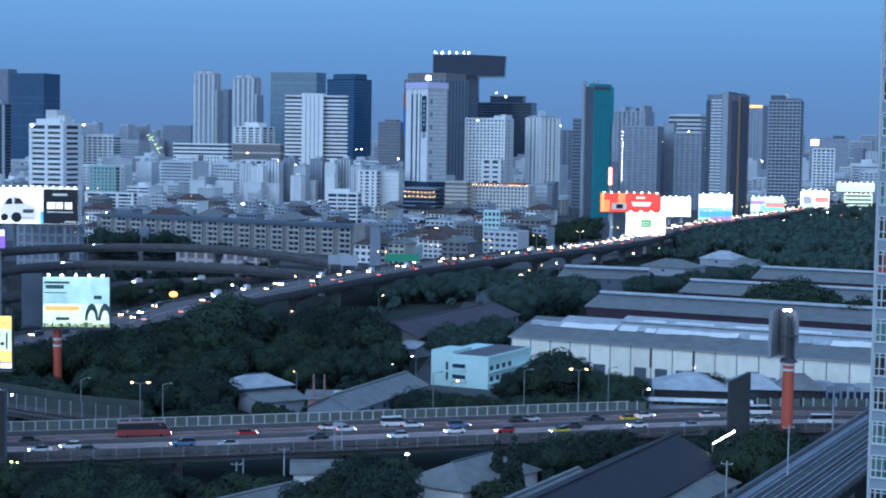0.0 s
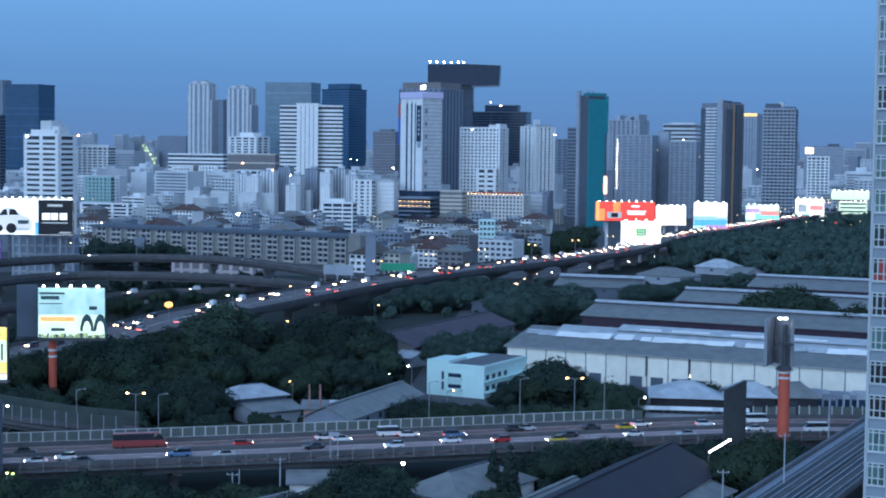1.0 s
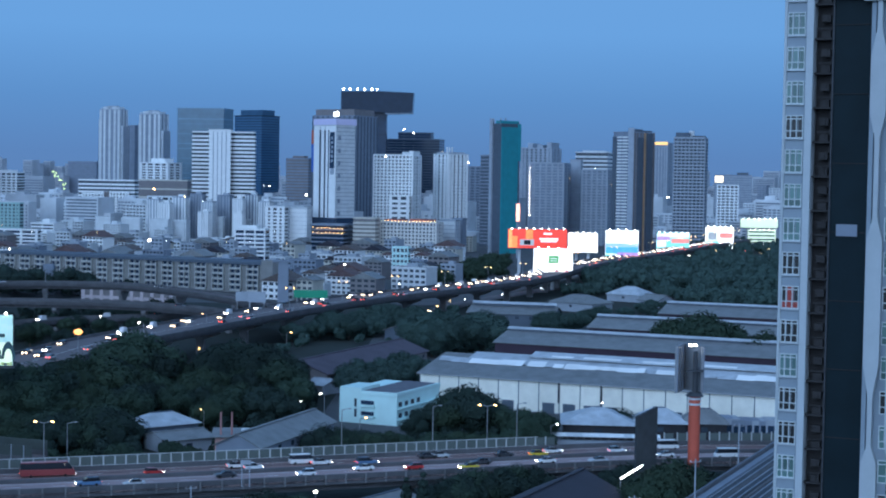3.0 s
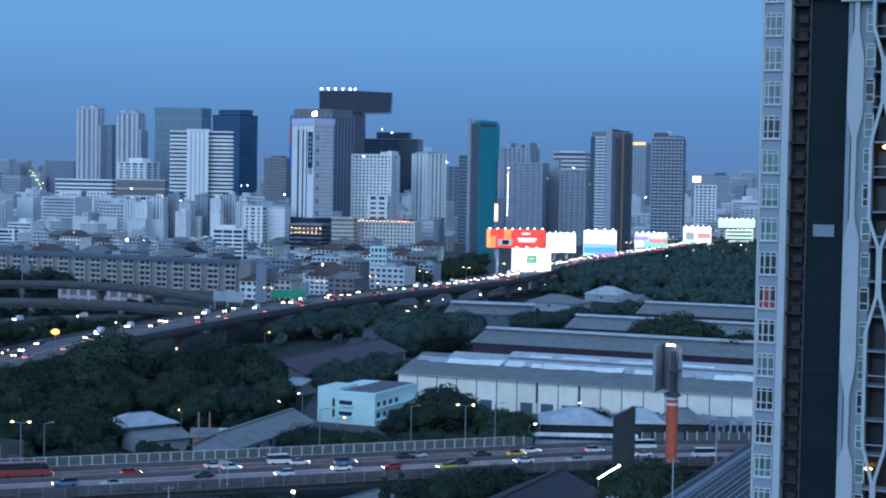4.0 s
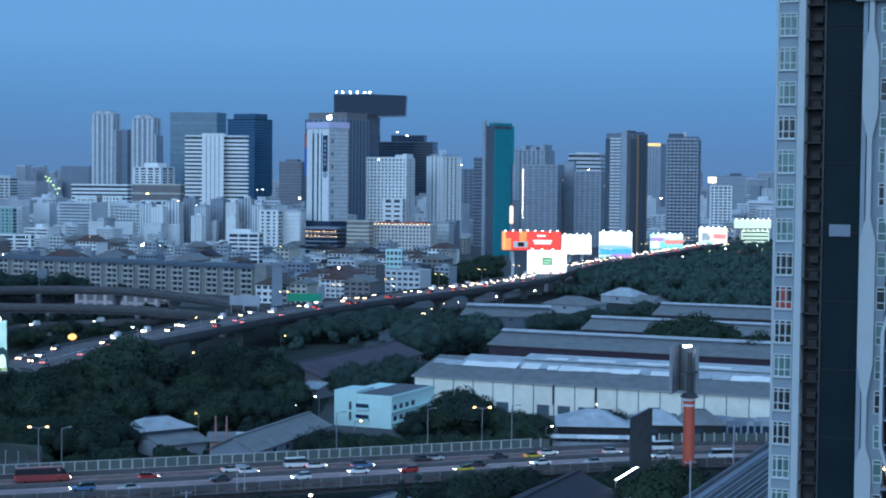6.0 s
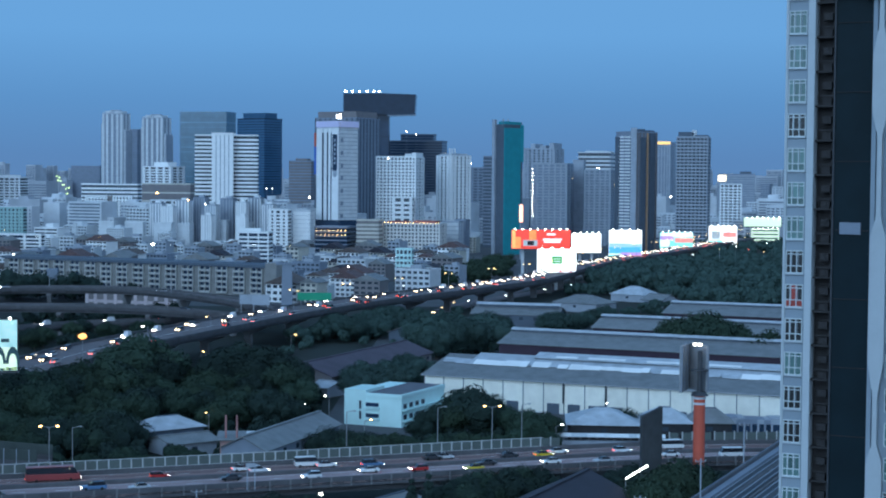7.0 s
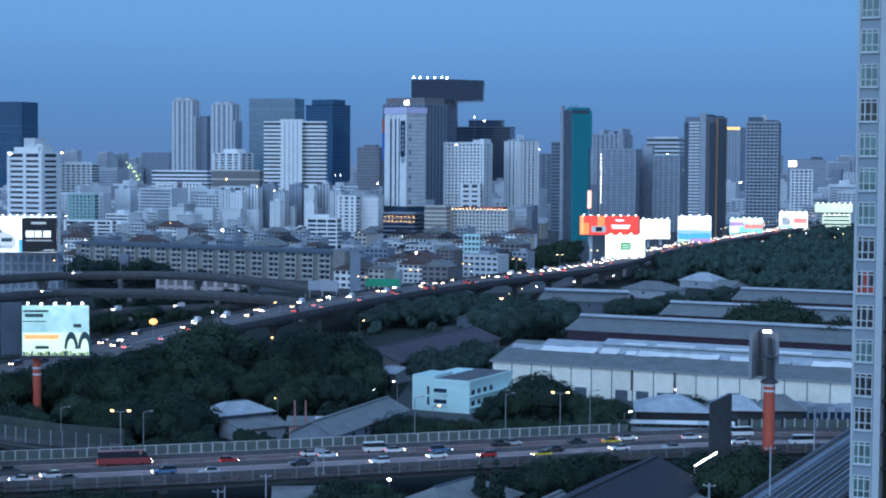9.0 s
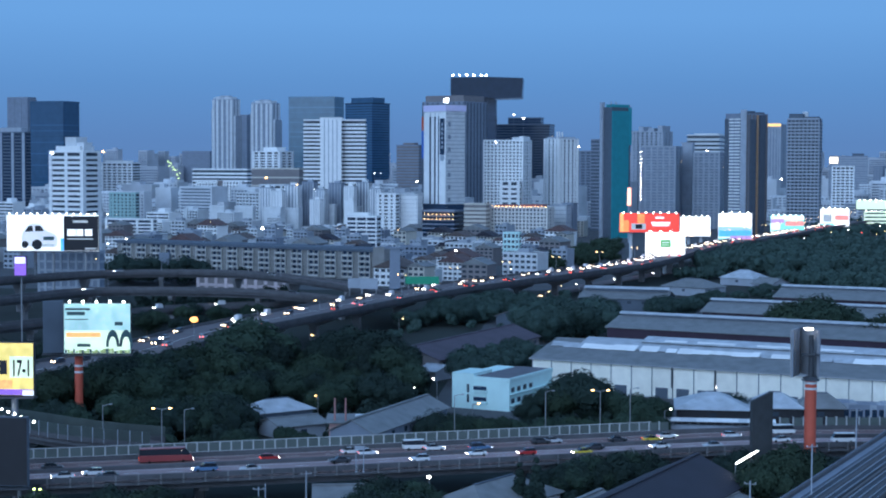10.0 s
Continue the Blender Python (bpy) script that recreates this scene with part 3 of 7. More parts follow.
tower("apartment_block", "pale green apartment block with small windows", -335.5, 1700, 74, 8.8, 30.3, 37.6, WINDOW, mat("dull_green_render", (0.30, 0.46, 0.45), vary=0.1), floor=3.2, frac=0.6, py=7, pfrac=0.5)
tower("office_block", "white office block with a sloping top storey", -438, 2200, 70, 20, 47.7, 67.6, WINDOW, WHITE, floor=3.6, frac=0.55, py=6, pfrac=0.3, cap=((0.1, 0.2, 0.9, 0.9, 4, WHITE),))

# ---- elevated roads ----


def smooth(points, step=8.0):
    """A smooth line through the points, in short even steps."""
    p = [Vector(q) for q in points]
    p = [2 * p[0] - p[1]] + p + [2 * p[-1] - p[-2]]
    out = []
    for i in range(1, len(p) - 2):
        k = max(2, int((p[i + 1] - p[i]).length / step))
        for j in range(k):
            t = j / k
            out.append(0.5 * (2 * p[i] + (p[i + 1] - p[i - 1]) * t + (2 * p[i - 1] - 5 * p[i] + 4 * p[i + 1] - p[i + 2]) * t * t + (3 * p[i] - p[i - 1] - 3 * p[i + 1] + p[i + 2]) * t ** 3))
    return out + [p[-2]]


def sides(line):
    """For each place on a line: the place and the level direction to its right."""
    out = []
    for i, q in enumerate(line):
        d = line[min(i + 1, len(line) - 1)] - line[max(i - 1, 0)]
        out.append((q, Vector((d.y, -d.x, 0)).normalized()))
    return out


def strip(name, line, u0, u1, z0, z1, material, parent, label=""):
    """A bar of box section along a line, from u0 to u1 beside it and z0 to z1 over it."""
    b = bmesh.new()
    rows = []
    for q, r in sides(line):
        rows.append([b.verts.new(q + r * u + Vector((0, 0, z))) for u, z in ((u0, z0), (u1, z0), (u1, z1), (u0, z1))])
    b.faces.new(rows[0][::-1])
    b.faces.new(rows[-1])
    for p, q in zip(rows, rows[1:]):
        for i in range(4):
            j = (i + 1) % 4
            b.faces.new((p[i], p[j], q[j], q[i]))
    return part(name, b, material, parent, label)


def every(line, gap, start=0.0):
    """Places at even gaps along a line, with their heading in degrees."""
    out, need = [], start
    for a, b in zip(line, line[1:]):
        d = (b - a).length
        while need <= d:
            out.append((a.lerp(b, need / d), math.degrees(math.atan2(b.y - a.y, b.x - a.x))))
            need += gap
        need -= d
    return out


def flyover(name, label, line, width, pier_gap=38, pier_w=2.6, deck=ASPHALT, wall=DARKCONC, thick=1.8, lanes=(), pier_from=10):
    road = thing(name, label, "flyover", kind="structure")
    h = width / 2
    strip("deck", line, -h, h, -0.5, 0, deck, road)
    strip("girder", line, -h + 2.0, h - 2.0, -thick - 0.8, -0.504, DARKCONC, road)
    for u in (-h, h - 0.4):
        strip("parapet", line, u, u + 0.4, -1.1, 1.05, wall, road)
    for u, dash in lanes:
        if dash:
            for q, a in every(line, 9.0, 3):
                ob = piece("lane_mark", LANE_MARK, road, q.x + u * math.sin(radians(a)), q.y - u * math.cos(radians(a)), q.z + 0.012, a)
        else:
            strip("lane_line", line, u - 0.1, u + 0.1, 0.004, 0.012, LANE, road)
    for q, a in every(line, pier_gap, pier_from):
        hp = q.z - thick - 0.8
        if hp > 1.5:
            b = bmesh.new()
            prism(b, ((-pier_w / 2, 0), (pier_w / 2, 0), (pier_w / 2, hp * 0.62), (width * 0.36, hp - 0.9), (width * 0.36, hp), (-width * 0.36, hp), (-width * 0.36, hp - 0.9), (-pier_w / 2, hp * 0.62)), -1.0, 1.0)
            ob = part("pier", b, CONCRETE, road)
            ob.matrix_basis = pose(q.x, q.y, 0, 0, 0, a + 90)
    return road


LANE_MARK = boxmesh("lane_mark", LANE, 0, -0.09, 0, 3.2, 0.09, 0.01)

NEAR_LINE = smooth(((-134.7, 326.4, 8), (-90.5, 337.9, 8), (-45.4, 350.1, 8), (1, 364.5, 8), (62.7, 383.4, 8), (97.1, 388.9, 8), (143.3, 386.8, 8)))
near_road = flyover("highway", "broad elevated expressway with worn asphalt and concrete parapets", NEAR_LINE, 24, pier_gap=36, pier_w=3.0, wall=DARKCONC, deck=mat("pinkish_worn_asphalt", (0.37, 0.27, 0.272), rough=0.8, vary=0.16, size=6, fine=0.5, stretch=(0.25, 1, 1)), lanes=((-7.4, True), (-4.4, True), (4.4, True), (7.4, True), (-11.0, False), (11.0, False), (1.3, False), (-1.5, False)))
strip("edge_line", [q for q in NEAR_LINE if q.x > -60], 10.6, 10.85, 0.004, 0.014, LANE, near_road)
strip("median", NEAR_LINE, -0.4, 0.2, 0, 0.85, DARKCONC, near_road)
strip("reddish_lane", NEAR_LINE, -11.5, -0.5, 0.002, 0.008, mat("reddish_worn_asphalt", (0.27, 0.178, 0.17), vary=0.18, size=5, stretch=(0.2, 1, 1)), near_road)
strip("dark_tyre_line", NEAR_LINE, -8.3, -7.7, 0.009, 0.016, mat("dark_red_line", (0.10, 0.05, 0.05), vary=0.2, size=4), near_road)

me_pil = boxmesh("parapet_rib", CONCRETE, -0.14, -0.08, -1.05, 0.18, 0.08, 1.12)
for q, a in every(NEAR_LINE, 4.5, 1.0):
    o = Vector((math.sin(radians(a)), -math.cos(radians(a)), 0)) * 12.06
    piece("parapet_rib", me_pil, near_road, q.x + o.x, q.y + o.y, q.z, a)

# screen fence on the far edge
fence = thing("screen_fence", "grey steel post fence with translucent screen panels along the expressway", "fence")
PANEL = mat("grimy_screen_panel", (0.10, 0.125, 0.12), rough=0.5, vary=0.2, size=5)
FENCEPAINT = mat("pale_fence_paint", (0.46, 0.48, 0.48), vary=0.12, size=1.5)
me_post = boxmesh("post", FENCEPAINT, -0.15, -0.1, 0, 0.15, 0.1, 2.2)
me_panel = boxmesh("panel", PANEL, 0.14, -0.03, 0.1, 2.36, 0.03, 1.95)
for q, a in every(NEAR_LINE, 2.5, 0.5):
    if -130 < q.x < 51 or 78 < q.x < 125:
        o = Vector((-math.sin(radians(a)), math.cos(radians(a)), 0)) * 11.8
        piece("post", me_post, fence, q.x + o.x, q.y + o.y, q.z + 1.0, a)
        piece("panel", me_panel, fence, q.x + o.x, q.y + o.y, q.z + 1.0, a)
FENCED = [q for q in NEAR_LINE if q.x < 52]
for z in (1.02, 3.05):
    strip("rail", FENCED, -11.95, -11.72, z, z + 0.13, FENCEPAINT, fence)

# rising ramp behind it
RAMP = smooth(((-162.7, 426.8, 9), (-114.6, 397.6, 9), (-87.3, 379.9, 8.5), (-69.2, 374.4, 8)))
ramp = flyover("ramp", "curved access ramp with tall translucent side screens", RAMP, 9, pier_gap=30, pier_w=1.6, wall=DARKCONC)
RAMPSCREEN = mat("dark_green_ramp_screen", (0.055, 0.072, 0.068), rough=0.5, vary=0.2, size=4)
strip("screen", RAMP, 4.2, 4.35, 1.0, 3.4, RAMPSCREEN, ramp)
strip("screen", RAMP, -4.4, -4.25, 1.0, 3.4, RAMPSCREEN, ramp)

me_sp = boxmesh("screen_post", GREY, -0.08, -0.08, 0, 0.08, 0.08, 3.5)
for q, a in every(RAMP, 3.0, 1):
    o = Vector((-math.sin(radians(a)), math.cos(radians(a)), 0))
    piece("screen_post", me_sp, ramp, q.x - o.x * 4.45, q.y - o.y * 4.45, q.z, a)

# the long expressway into the distance
FAR_LINE = smooth(((-167, 430.4, 9.8), (-125.2, 493.1, 10.1), (-105.9, 532.6, 10.5), (-90.9, 589.4, 11.3), (-68.4, 643.4, 12), (-35.1, 730, 12), (5.4, 815.6, 12), (55.3, 900.4, 12), (109.5, 1003, 12), (167.8, 1171.9, 12), (273.3, 1406.5, 12), (410, 1718.9, 12)), 14)
flyover("expressway", "long elevated expressway curving towards the distant towers", FAR_LINE, 25, pier_gap=42, pier_w=3.4, lanes=((0, False),))
LOOP_A = smooth(((-252.5, 708.1, 16), (-211.1, 789.2, 16), (-171.2, 832, 16), (-114.3, 832.5, 16), (-71.1, 796, 15), (-48.1, 776.8, 13), (-31, 751.4, 12.1)), 12)
flyover("flyover", "upper curved flyover with grey concrete parapets", LOOP_A, 10, pier_gap=40, pier_w=2.4)
LOOP_B = smooth(((-226.2, 634.2, 13), (-191.3, 715, 13), (-165.9, 755.9, 13), (-124.7, 757.6, 13), (-88.4, 757.7, 12), (-56.9, 753.2, 10), (-37.4, 777.9, 8)), 12)
flyover("flyover", "lower curved flyover with grey concrete parapets", LOOP_B, 10, pier_gap=40, pier_w=2.4)
LOOP_C = smooth(((-205.3, 610.7, 7), (-166.2, 673.1, 7), (-130.2, 729.9, 7), (-93.1, 754.3, 7), (-59.3, 785.8, 7), (-28.3, 822.4, 7)), 12)
flyover("side_road", "low side road under the flyovers", LOOP_C, 9, pier_gap=50, pier_w=2.0)
GROUND_ROAD = smooth(((34.9, 849.3, 0.3), (72.2, 959.4, 0.3), (137.8, 1089.5, 0.3), (197.8, 1232.6, 0.3)), 14)
tagged(strip("road", GROUND_ROAD, -7, 7, 0, 0.05, ASPHALT, None), "ground level road beside the expressway", "road", kind="structure")

# pylon and overhead signs by the junction
pyl = thing("bridge_pylon", "tall square concrete pylon beside the flyover", "pylon", -37.6, 940.9)
bm = bmesh.new()
prism(bm, ((-3.2, 0), (3.2, 0), (2.7, 22.7), (-2.7, 22.7)), -3, 3)
part("shaft", bm, MIDGREY, pyl)
bm = bmesh.new()
prism(bm, ((-6, 22.7), (6, 22.7), (6, 23.9), (-6, 23.9)), -3.5, 3.5)
part("cap", bm, MIDGREY, pyl)
col = thing("bridge_pylon", "slim concrete column behind the loop road", "pylon", -175.8, 978.2)
boxpart("shaft", MIDGREY, col, -3, -3, 0, 3, 3, 17.7)
SIGNGREEN = mat("green_road_sign", (0.02, 0.30, 0.17), rough=0.4, vary=0.05)
for sx, sy, w, h, m, txt in ((-18.3, 781.9, 16, 3.6, SIGNGREEN, "green"), (-48.3, 756.3, 7, 4.4, GREY, "pale grey"), (-41.8, 751, 8, 4.8, GREY, "pale grey")):
    s = thing("road_sign", txt + " overhead road sign on steel posts", "sign", sx, sy, 12, group="overhead signs")
    for u in (-w * 0.4, w * 0.4):
        boxpart("post", STEEL, s, u - 0.2, 0, -2, u + 0.2, 0.4, 4)
    boxpart("panel", m, s, -w / 2, -0.3, 2.5, w / 2, -0.02, 2.5 + h)

# elevated railway at the foot of the near tower
RAIL_LINE = smooth(((19.3, 200.7, 12), (60.2, 281.6, 12), (82.9, 326.6, 12), (105.7, 371.6, 12), (132.9, 425.6, 12)), 8)
rw = thing("railway_viaduct", "elevated railway viaduct with parallel steel tracks", "viaduct", kind="structure")
strip("deck", RAIL_LINE, -7.6, 7.6, -1.6, 0, mat("oily_ballast_deck", (0.03, 0.031, 0.034), vary=0.25, size=2.5, fine=0.3), rw)
for u in (-7.6, 7.2):
    strip("parapet", RAIL_LINE, u, u + 0.4, -1.6, 1.0, DARKCONC, rw)
for u in (-4.9, -3.4, -1.5, 0.0, 2.2, 3.7, 5.4, 6.6):
    strip("rail", RAIL_LINE, u - 0.07, u + 0.07, 0.25, 0.45, GREY, rw)
for u in (-4.2, -0.75, 2.95, 6.0):
    strip("track_bed", RAIL_LINE, u - 1.2, u + 1.2, 0, 0.24, DARKSTEEL, rw)
strip("walkway", RAIL_LINE, -7.2, -5.7, 0, 0.34, MIDGREY, rw)
for u in (-2.5, 1.1, 4.6):
    strip("cable_trough", RAIL_LINE, u - 0.35, u + 0.35, 0, 0.3, DARKCONC, rw)
b = bmesh.new()
for q, a in every(RAIL_LINE, 0.8, 0.2):
    t = Vector((math.cos(radians(a)), math.sin(radians(a)), 0))
    n = Vector((t.y, -t.x, 0))
    for u in (-4.15, -0.75, 2.95, 6.0):
        c = q + n * u
        v = [b.verts.new(c + n * i * 1.15 + t * j * 0.13 + Vector((0, 0, 0.3))) for i, j in ((-1, -1), (1, -1), (1, 1), (-1, 1))]
        b.faces.new(v)
tagged(part("sleeper", b, DARKGREY, rw), "pale concrete sleepers", kind="stuff")
for q, a in every(RAIL_LINE, 26, 8):
    b = bmesh.new()
    tube(b, (0, 0, 0), (0, 0, 10.4), 1.2, sides=12)
    part("pier", b, CONCRETE, rw).matrix_basis = pose(q.x, q.y, 0)
me_mesh = boxmesh("edge_fence_panel", MIDGREY, 0, -0.06, 0, 3.9, 0.06, 1.5)
for q, a in every(RAIL_LINE, 4.0, 0):
    o = Vector((-math.sin(radians(a)), math.cos(radians(a)), 0)) * 7.9
    piece("edge_fence_panel", me_mesh, rw, q.x + o.x, q.y + o.y, 11.6, a)


def street_lamp(x, y, z, h=9.0, arms=1, heading=0.0, lamp=None, name="street_lamp", label="slim steel street lamp, lit"):
    s = thing(name, label, "street lamp", x, y, z, heading, group="street lamps")
    b = bmesh.new()
    tube(b, (0, 0, 0), (0, 0, h), 0.14, 0.09)
    part("pole", b, STEEL, s)
    for k in range(arms):
        d = 1 if k == 0 else -1
        b = bmesh.new()
        tube(b, (0, 0, h - 0.1), (1.7 * d, 0, h + 0.35), 0.07)
        part("arm", b, STEEL, s)
        b = bmesh.new()
        bmesh.ops.create_icosphere(b, subdivisions=2, radius=0.32)
        for v in b.verts:
            v.co = Vector((v.co.x * 1.3 + 1.9 * d, v.co.y * 0.8, v.co.z * 0.6 + h + 0.25))
        part("lamp_head", b, lamp or STEEL, s)
    return s


for px, py, lz, lm, arms in ((-67.7, 371.5, 8, L_WARM, 2), (34.4, 404.5, 8, L_WARM, 2), (-82.3, 377, 8, None, 1), (-62.5, 371.2, 8, None, 1), (20.9, 403.2, 8, None, 1), (42.2, 408.8, 8, None, 1), (-1.4, 396, 8, None, 1)):
    street_lamp(px, py, 0, lz + 8.5, arms, 0, lm, label="twin-arm steel street lamp with orange light" if lm else "slim steel street lamp, unlit")
for px, py, lz, hh, lm in ((-39.7, 457.5, 0, 7, L_WARM), (-14.6, 475.7, 0, 7, L_WHITE), (-7.1, 496.8, 0, 7, L_WHITE), (55, 442.6, 0, 6, L_FLOOD), (-55.6, 637.5, 0, 5, L_WARM), (-6.7, 355.1, 0, 5, L_FLOOD), (3.3, 451.9, 0, 6, L_WARM), (-76.9, 623.5, 12, 4, L_WHITE), (-26.5, 706.1, 0, 5, L_WARM), (10.3, 806.4, 0, 5, L_WHITE), (43.4, 844.2, 0, 6, L_WARM), (52.2, 880.5, 0, 6, L_WARM), (64.3, 893.8, 0, 6, L_WHITE), (99.3, 508.1, 0, 6, L_FLOOD), (107.3, 488.2, 0, 6, L_FLOOD), (75.3, 484.9, 0, 6, L_WHITE), (215.1, 1145.9, 0, 5, L_WARM), (24.4, 867.3, 12, 4, L_WHITE), (-57.2, 667.5, 12, 4, L_WARM)):
    street_lamp(px, py, lz, hh, 1, RNG.uniform(0, 360), lm, label="small yard lamp on a steel pole, lit")
for q, a in every(FAR_LINE, 55, 20):
    if q.y > 720:
        street_lamp(q.x, q.y, q.z, 9, 2, a + 90, L_WARM, label="tall twin-arm expressway lamp, lit orange")
for q, a in every(LOOP_A, 70, 30):
    street_lamp(q.x, q.y, q.z, 8, 1, a + 90, None, label="slim steel flyover lamp, unlit")

# ---- near condominium tower ----
CW = mat("pale_blue_grey_render", (0.275, 0.325, 0.375), vary=0.07, size=3, fine=0.3)
CT = mat("white_trim_paint", (0.46, 0.50, 0.53), vary=0.05, size=2)
CD = mat("dark_tinted_cladding", (0.006, 0.015, 0.020), rough=0.55, vary=0.2, size=2.5, rand=0.2, spec=0.12)
# the shade of the recesses is put into this near-black brown
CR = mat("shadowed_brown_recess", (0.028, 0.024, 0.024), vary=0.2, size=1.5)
FRAMEWHITE = mat("white_window_frame_paint", (0.60, 0.65, 0.66), vary=0.05, size=1)
# condensers, ledges and pipes: recess shade is put into the metal's colour
RECESSMETAL = mat("recess_shaded_metal", (0.034, 0.031, 0.032), vary=0.2, size=1)
CG = glass("greenish_window_glass", (0.105, 0.19, 0.18), rough=0.25, rand=0.35)
CK = glass("dark_open_window", (0.015, 0.017, 0.02), rough=0.3, rand=0.3)
CURTAIN = mat("red_curtain", (0.35, 0.06, 0.05), vary=0.2, size=0.5)
ST = 2.9
CTOP = 33 * ST
condo = thing("condominium_tower", "pale blue-grey condominium tower with dark bays and wavy white columns", "building", 36.6, 139, 0, -28)
U1, U2, U3, U4, U5, U6, U7 = 1.79, 2.37, 3.94, 7.28, 7.79, 9.27, 13.91
WZ = (76.7) % ST
boxpart("wall", CW, condo, 0, 0.3, 0, U1, 16, CTOP, label="pale blue-grey rendered wall")
boxpart("corner_pilaster", CT, condo, U1, 0.0, 0, U2, 16, CTOP)
boxpart("left_edge", CT, condo, -0.12, 0.15, 0, 0.1, 1.2, CTOP)
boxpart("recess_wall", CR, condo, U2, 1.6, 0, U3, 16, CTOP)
boxpart("bay_wall", CD, condo, U3 + 0.12, 0.5, 0, U4 + 0.1, 16, CTOP)
boxpart("dark_jamb", DARKSTEEL, condo, U3, 0.3, 0, U3 + 0.12, 2, CTOP)
boxpart("wall", CW, condo, U4 + 0.1, 0.46, 0, U6, 16, CTOP)
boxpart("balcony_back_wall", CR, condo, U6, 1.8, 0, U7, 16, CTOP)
boxpart("roof_slab", CT, condo, -0.3, -0.3, CTOP, U7 + 0.3, 16.3, CTOP + 0.8)
boxpart("ledge", CT, condo, U3 - 0.1, -0.35, 88.5, U4, 0.45, 88.7)
boxpart("ledge", CT, condo, U4 - 0.7, -0.45, 88.1, U6, 0.45, 88.6)
# a lit grey rectangle on the dark bay, its light put into the colour
boxpart("vent_cover", MIDGREY, condo, 4.61, 0.3, 68.5, 6.36, 0.48, 69.5)

# windows: a frame with panes, dark or curtained behind
WW, WH = U1 - 0.28, 1.95


def window_frame_mesh(w, h, bars, rail):
    b = bmesh.new()
    e = 0.08
    box(b, 0, -0.06, 0, w, 0.06, e)
    box(b, 0, -0.06, h - e, w, 0.06, h)
    for u in bars:
        box(b, u * (w - e), -0.06, e, u * (w - e) + e, 0.06, h - e)
    for r in rail:
        box(b, 0, -0.05, r * h, w, 0.05, r * h + e)
    return mesh("window_frame", b, FRAMEWHITE)


F_BIG = window_frame_mesh(WW, WH, (0, 0.27, 0.63, 1), (0.3, 0.82))
F_SLIM = window_frame_mesh(0.78, 1.95, (0, 1), (0.3, 0.8))
SLIM_U = 8.58
panes = {}
for key, material in (("green", CG), ("dark", CK), ("red", CURTAIN)):
    panes[key] = [boxmesh("pane", material, a * WW + 0.03, 0.0, c * WH + 0.03, b * WW, 0.04, d * WH) for a, b, c, d in ((0, 0.3, 0.33, 1), (0.33, 0.68, 0.33, 1), (0.7, 0.98, 0.33, 1), (0, 0.98, 0, 0.3))]
    panes[key + "_slim"] = [boxmesh("pane", material, 0.04, 0.0, 0.66, 0.74, 0.04, 1.9), boxmesh("pane", material, 0.04, 0.0, 0.05, 0.74, 0.04, 0.58)]
SILL = boxmesh("sill", CT, -0.05, -0.14, -0.1, WW + 0.05, 0.1, 0)
K_DARK = round((76.7 - WZ) / ST)
for k in range(33):
    z = WZ + k * ST
    if z + 2.2 > CTOP:
        continue
    kind = "dark" if (K_DARK - k) % 4 == 0 or (K_DARK - k) in (4, 6, 9) else "green"
    kind = "red" if K_DARK - k == 5 else kind
    w = piece("window_frame", F_BIG, condo, 0.14, 0.24, z)
    for j, me in enumerate(panes[kind]):
        piece("pane", me if kind != "red" or j % 2 else panes["dark"][j], w)
    piece("sill", SILL, condo, 0.14, 0.24, z)
    w = piece("window_frame", F_SLIM, condo, SLIM_U, 0.44, z + 0.2)
    for j, me in enumerate(panes[("dark", "green", "green")[(k * 7) % 3] + "_slim"]):
        piece("pane", me, w)

# service recess: floor ledges, condensers and pipes on every storey
b = bmesh.new()
box(b, 0, -0.25, 0, 0.75, 0.25, 0.62)
box(b, 0.06, -0.29, 0.06, 0.5, -0.25, 0.56)
CONDENSER = mesh("condenser", b, RECESSMETAL)
LEDGE = boxmesh("ledge", RECESSMETAL, U2, 0.5, 0, U3, 1.6, 0.16)
RAILB = boxmesh("ledge_rail", RECESSMETAL, U2 + 0.2, 0.45, 0.9, U3 - 0.1, 0.52, 1.0)
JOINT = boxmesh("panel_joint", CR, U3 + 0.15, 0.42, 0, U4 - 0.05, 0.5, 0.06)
boxpart("pipe", RECESSMETAL, condo, U3 - 0.35, 1.2, 0, U3 - 0.2, 1.35, CTOP - 1)
for k in range(33):
    z = WZ + k * ST - 0.4
    piece("ledge", LEDGE, condo, 0, 0, z)
    piece("ledge_rail", RAILB, condo, 0, 0, z)
    piece("condenser", CONDENSER, condo, U2 + 0.55, 0.95, z + 0.16)
    piece("condenser", CONDENSER, condo, U2 + 0.55, 0.95, z + 1.5)
    if k % 2:
        piece("panel_joint", JOINT, condo, 0, 0, z + 1.2)


def swell(z, knots):
    """0 where a wave is thin, 1 where it is broad, straight between the turning heights; it repeats below and above."""
    low, high = knots[0][0], knots[-1][0]
    z = low + (z - low) % (high - low) if not low <= z <= high else z
    return float(np.interp(z, [k[0] for k in knots], [k[1] for k in knots]))


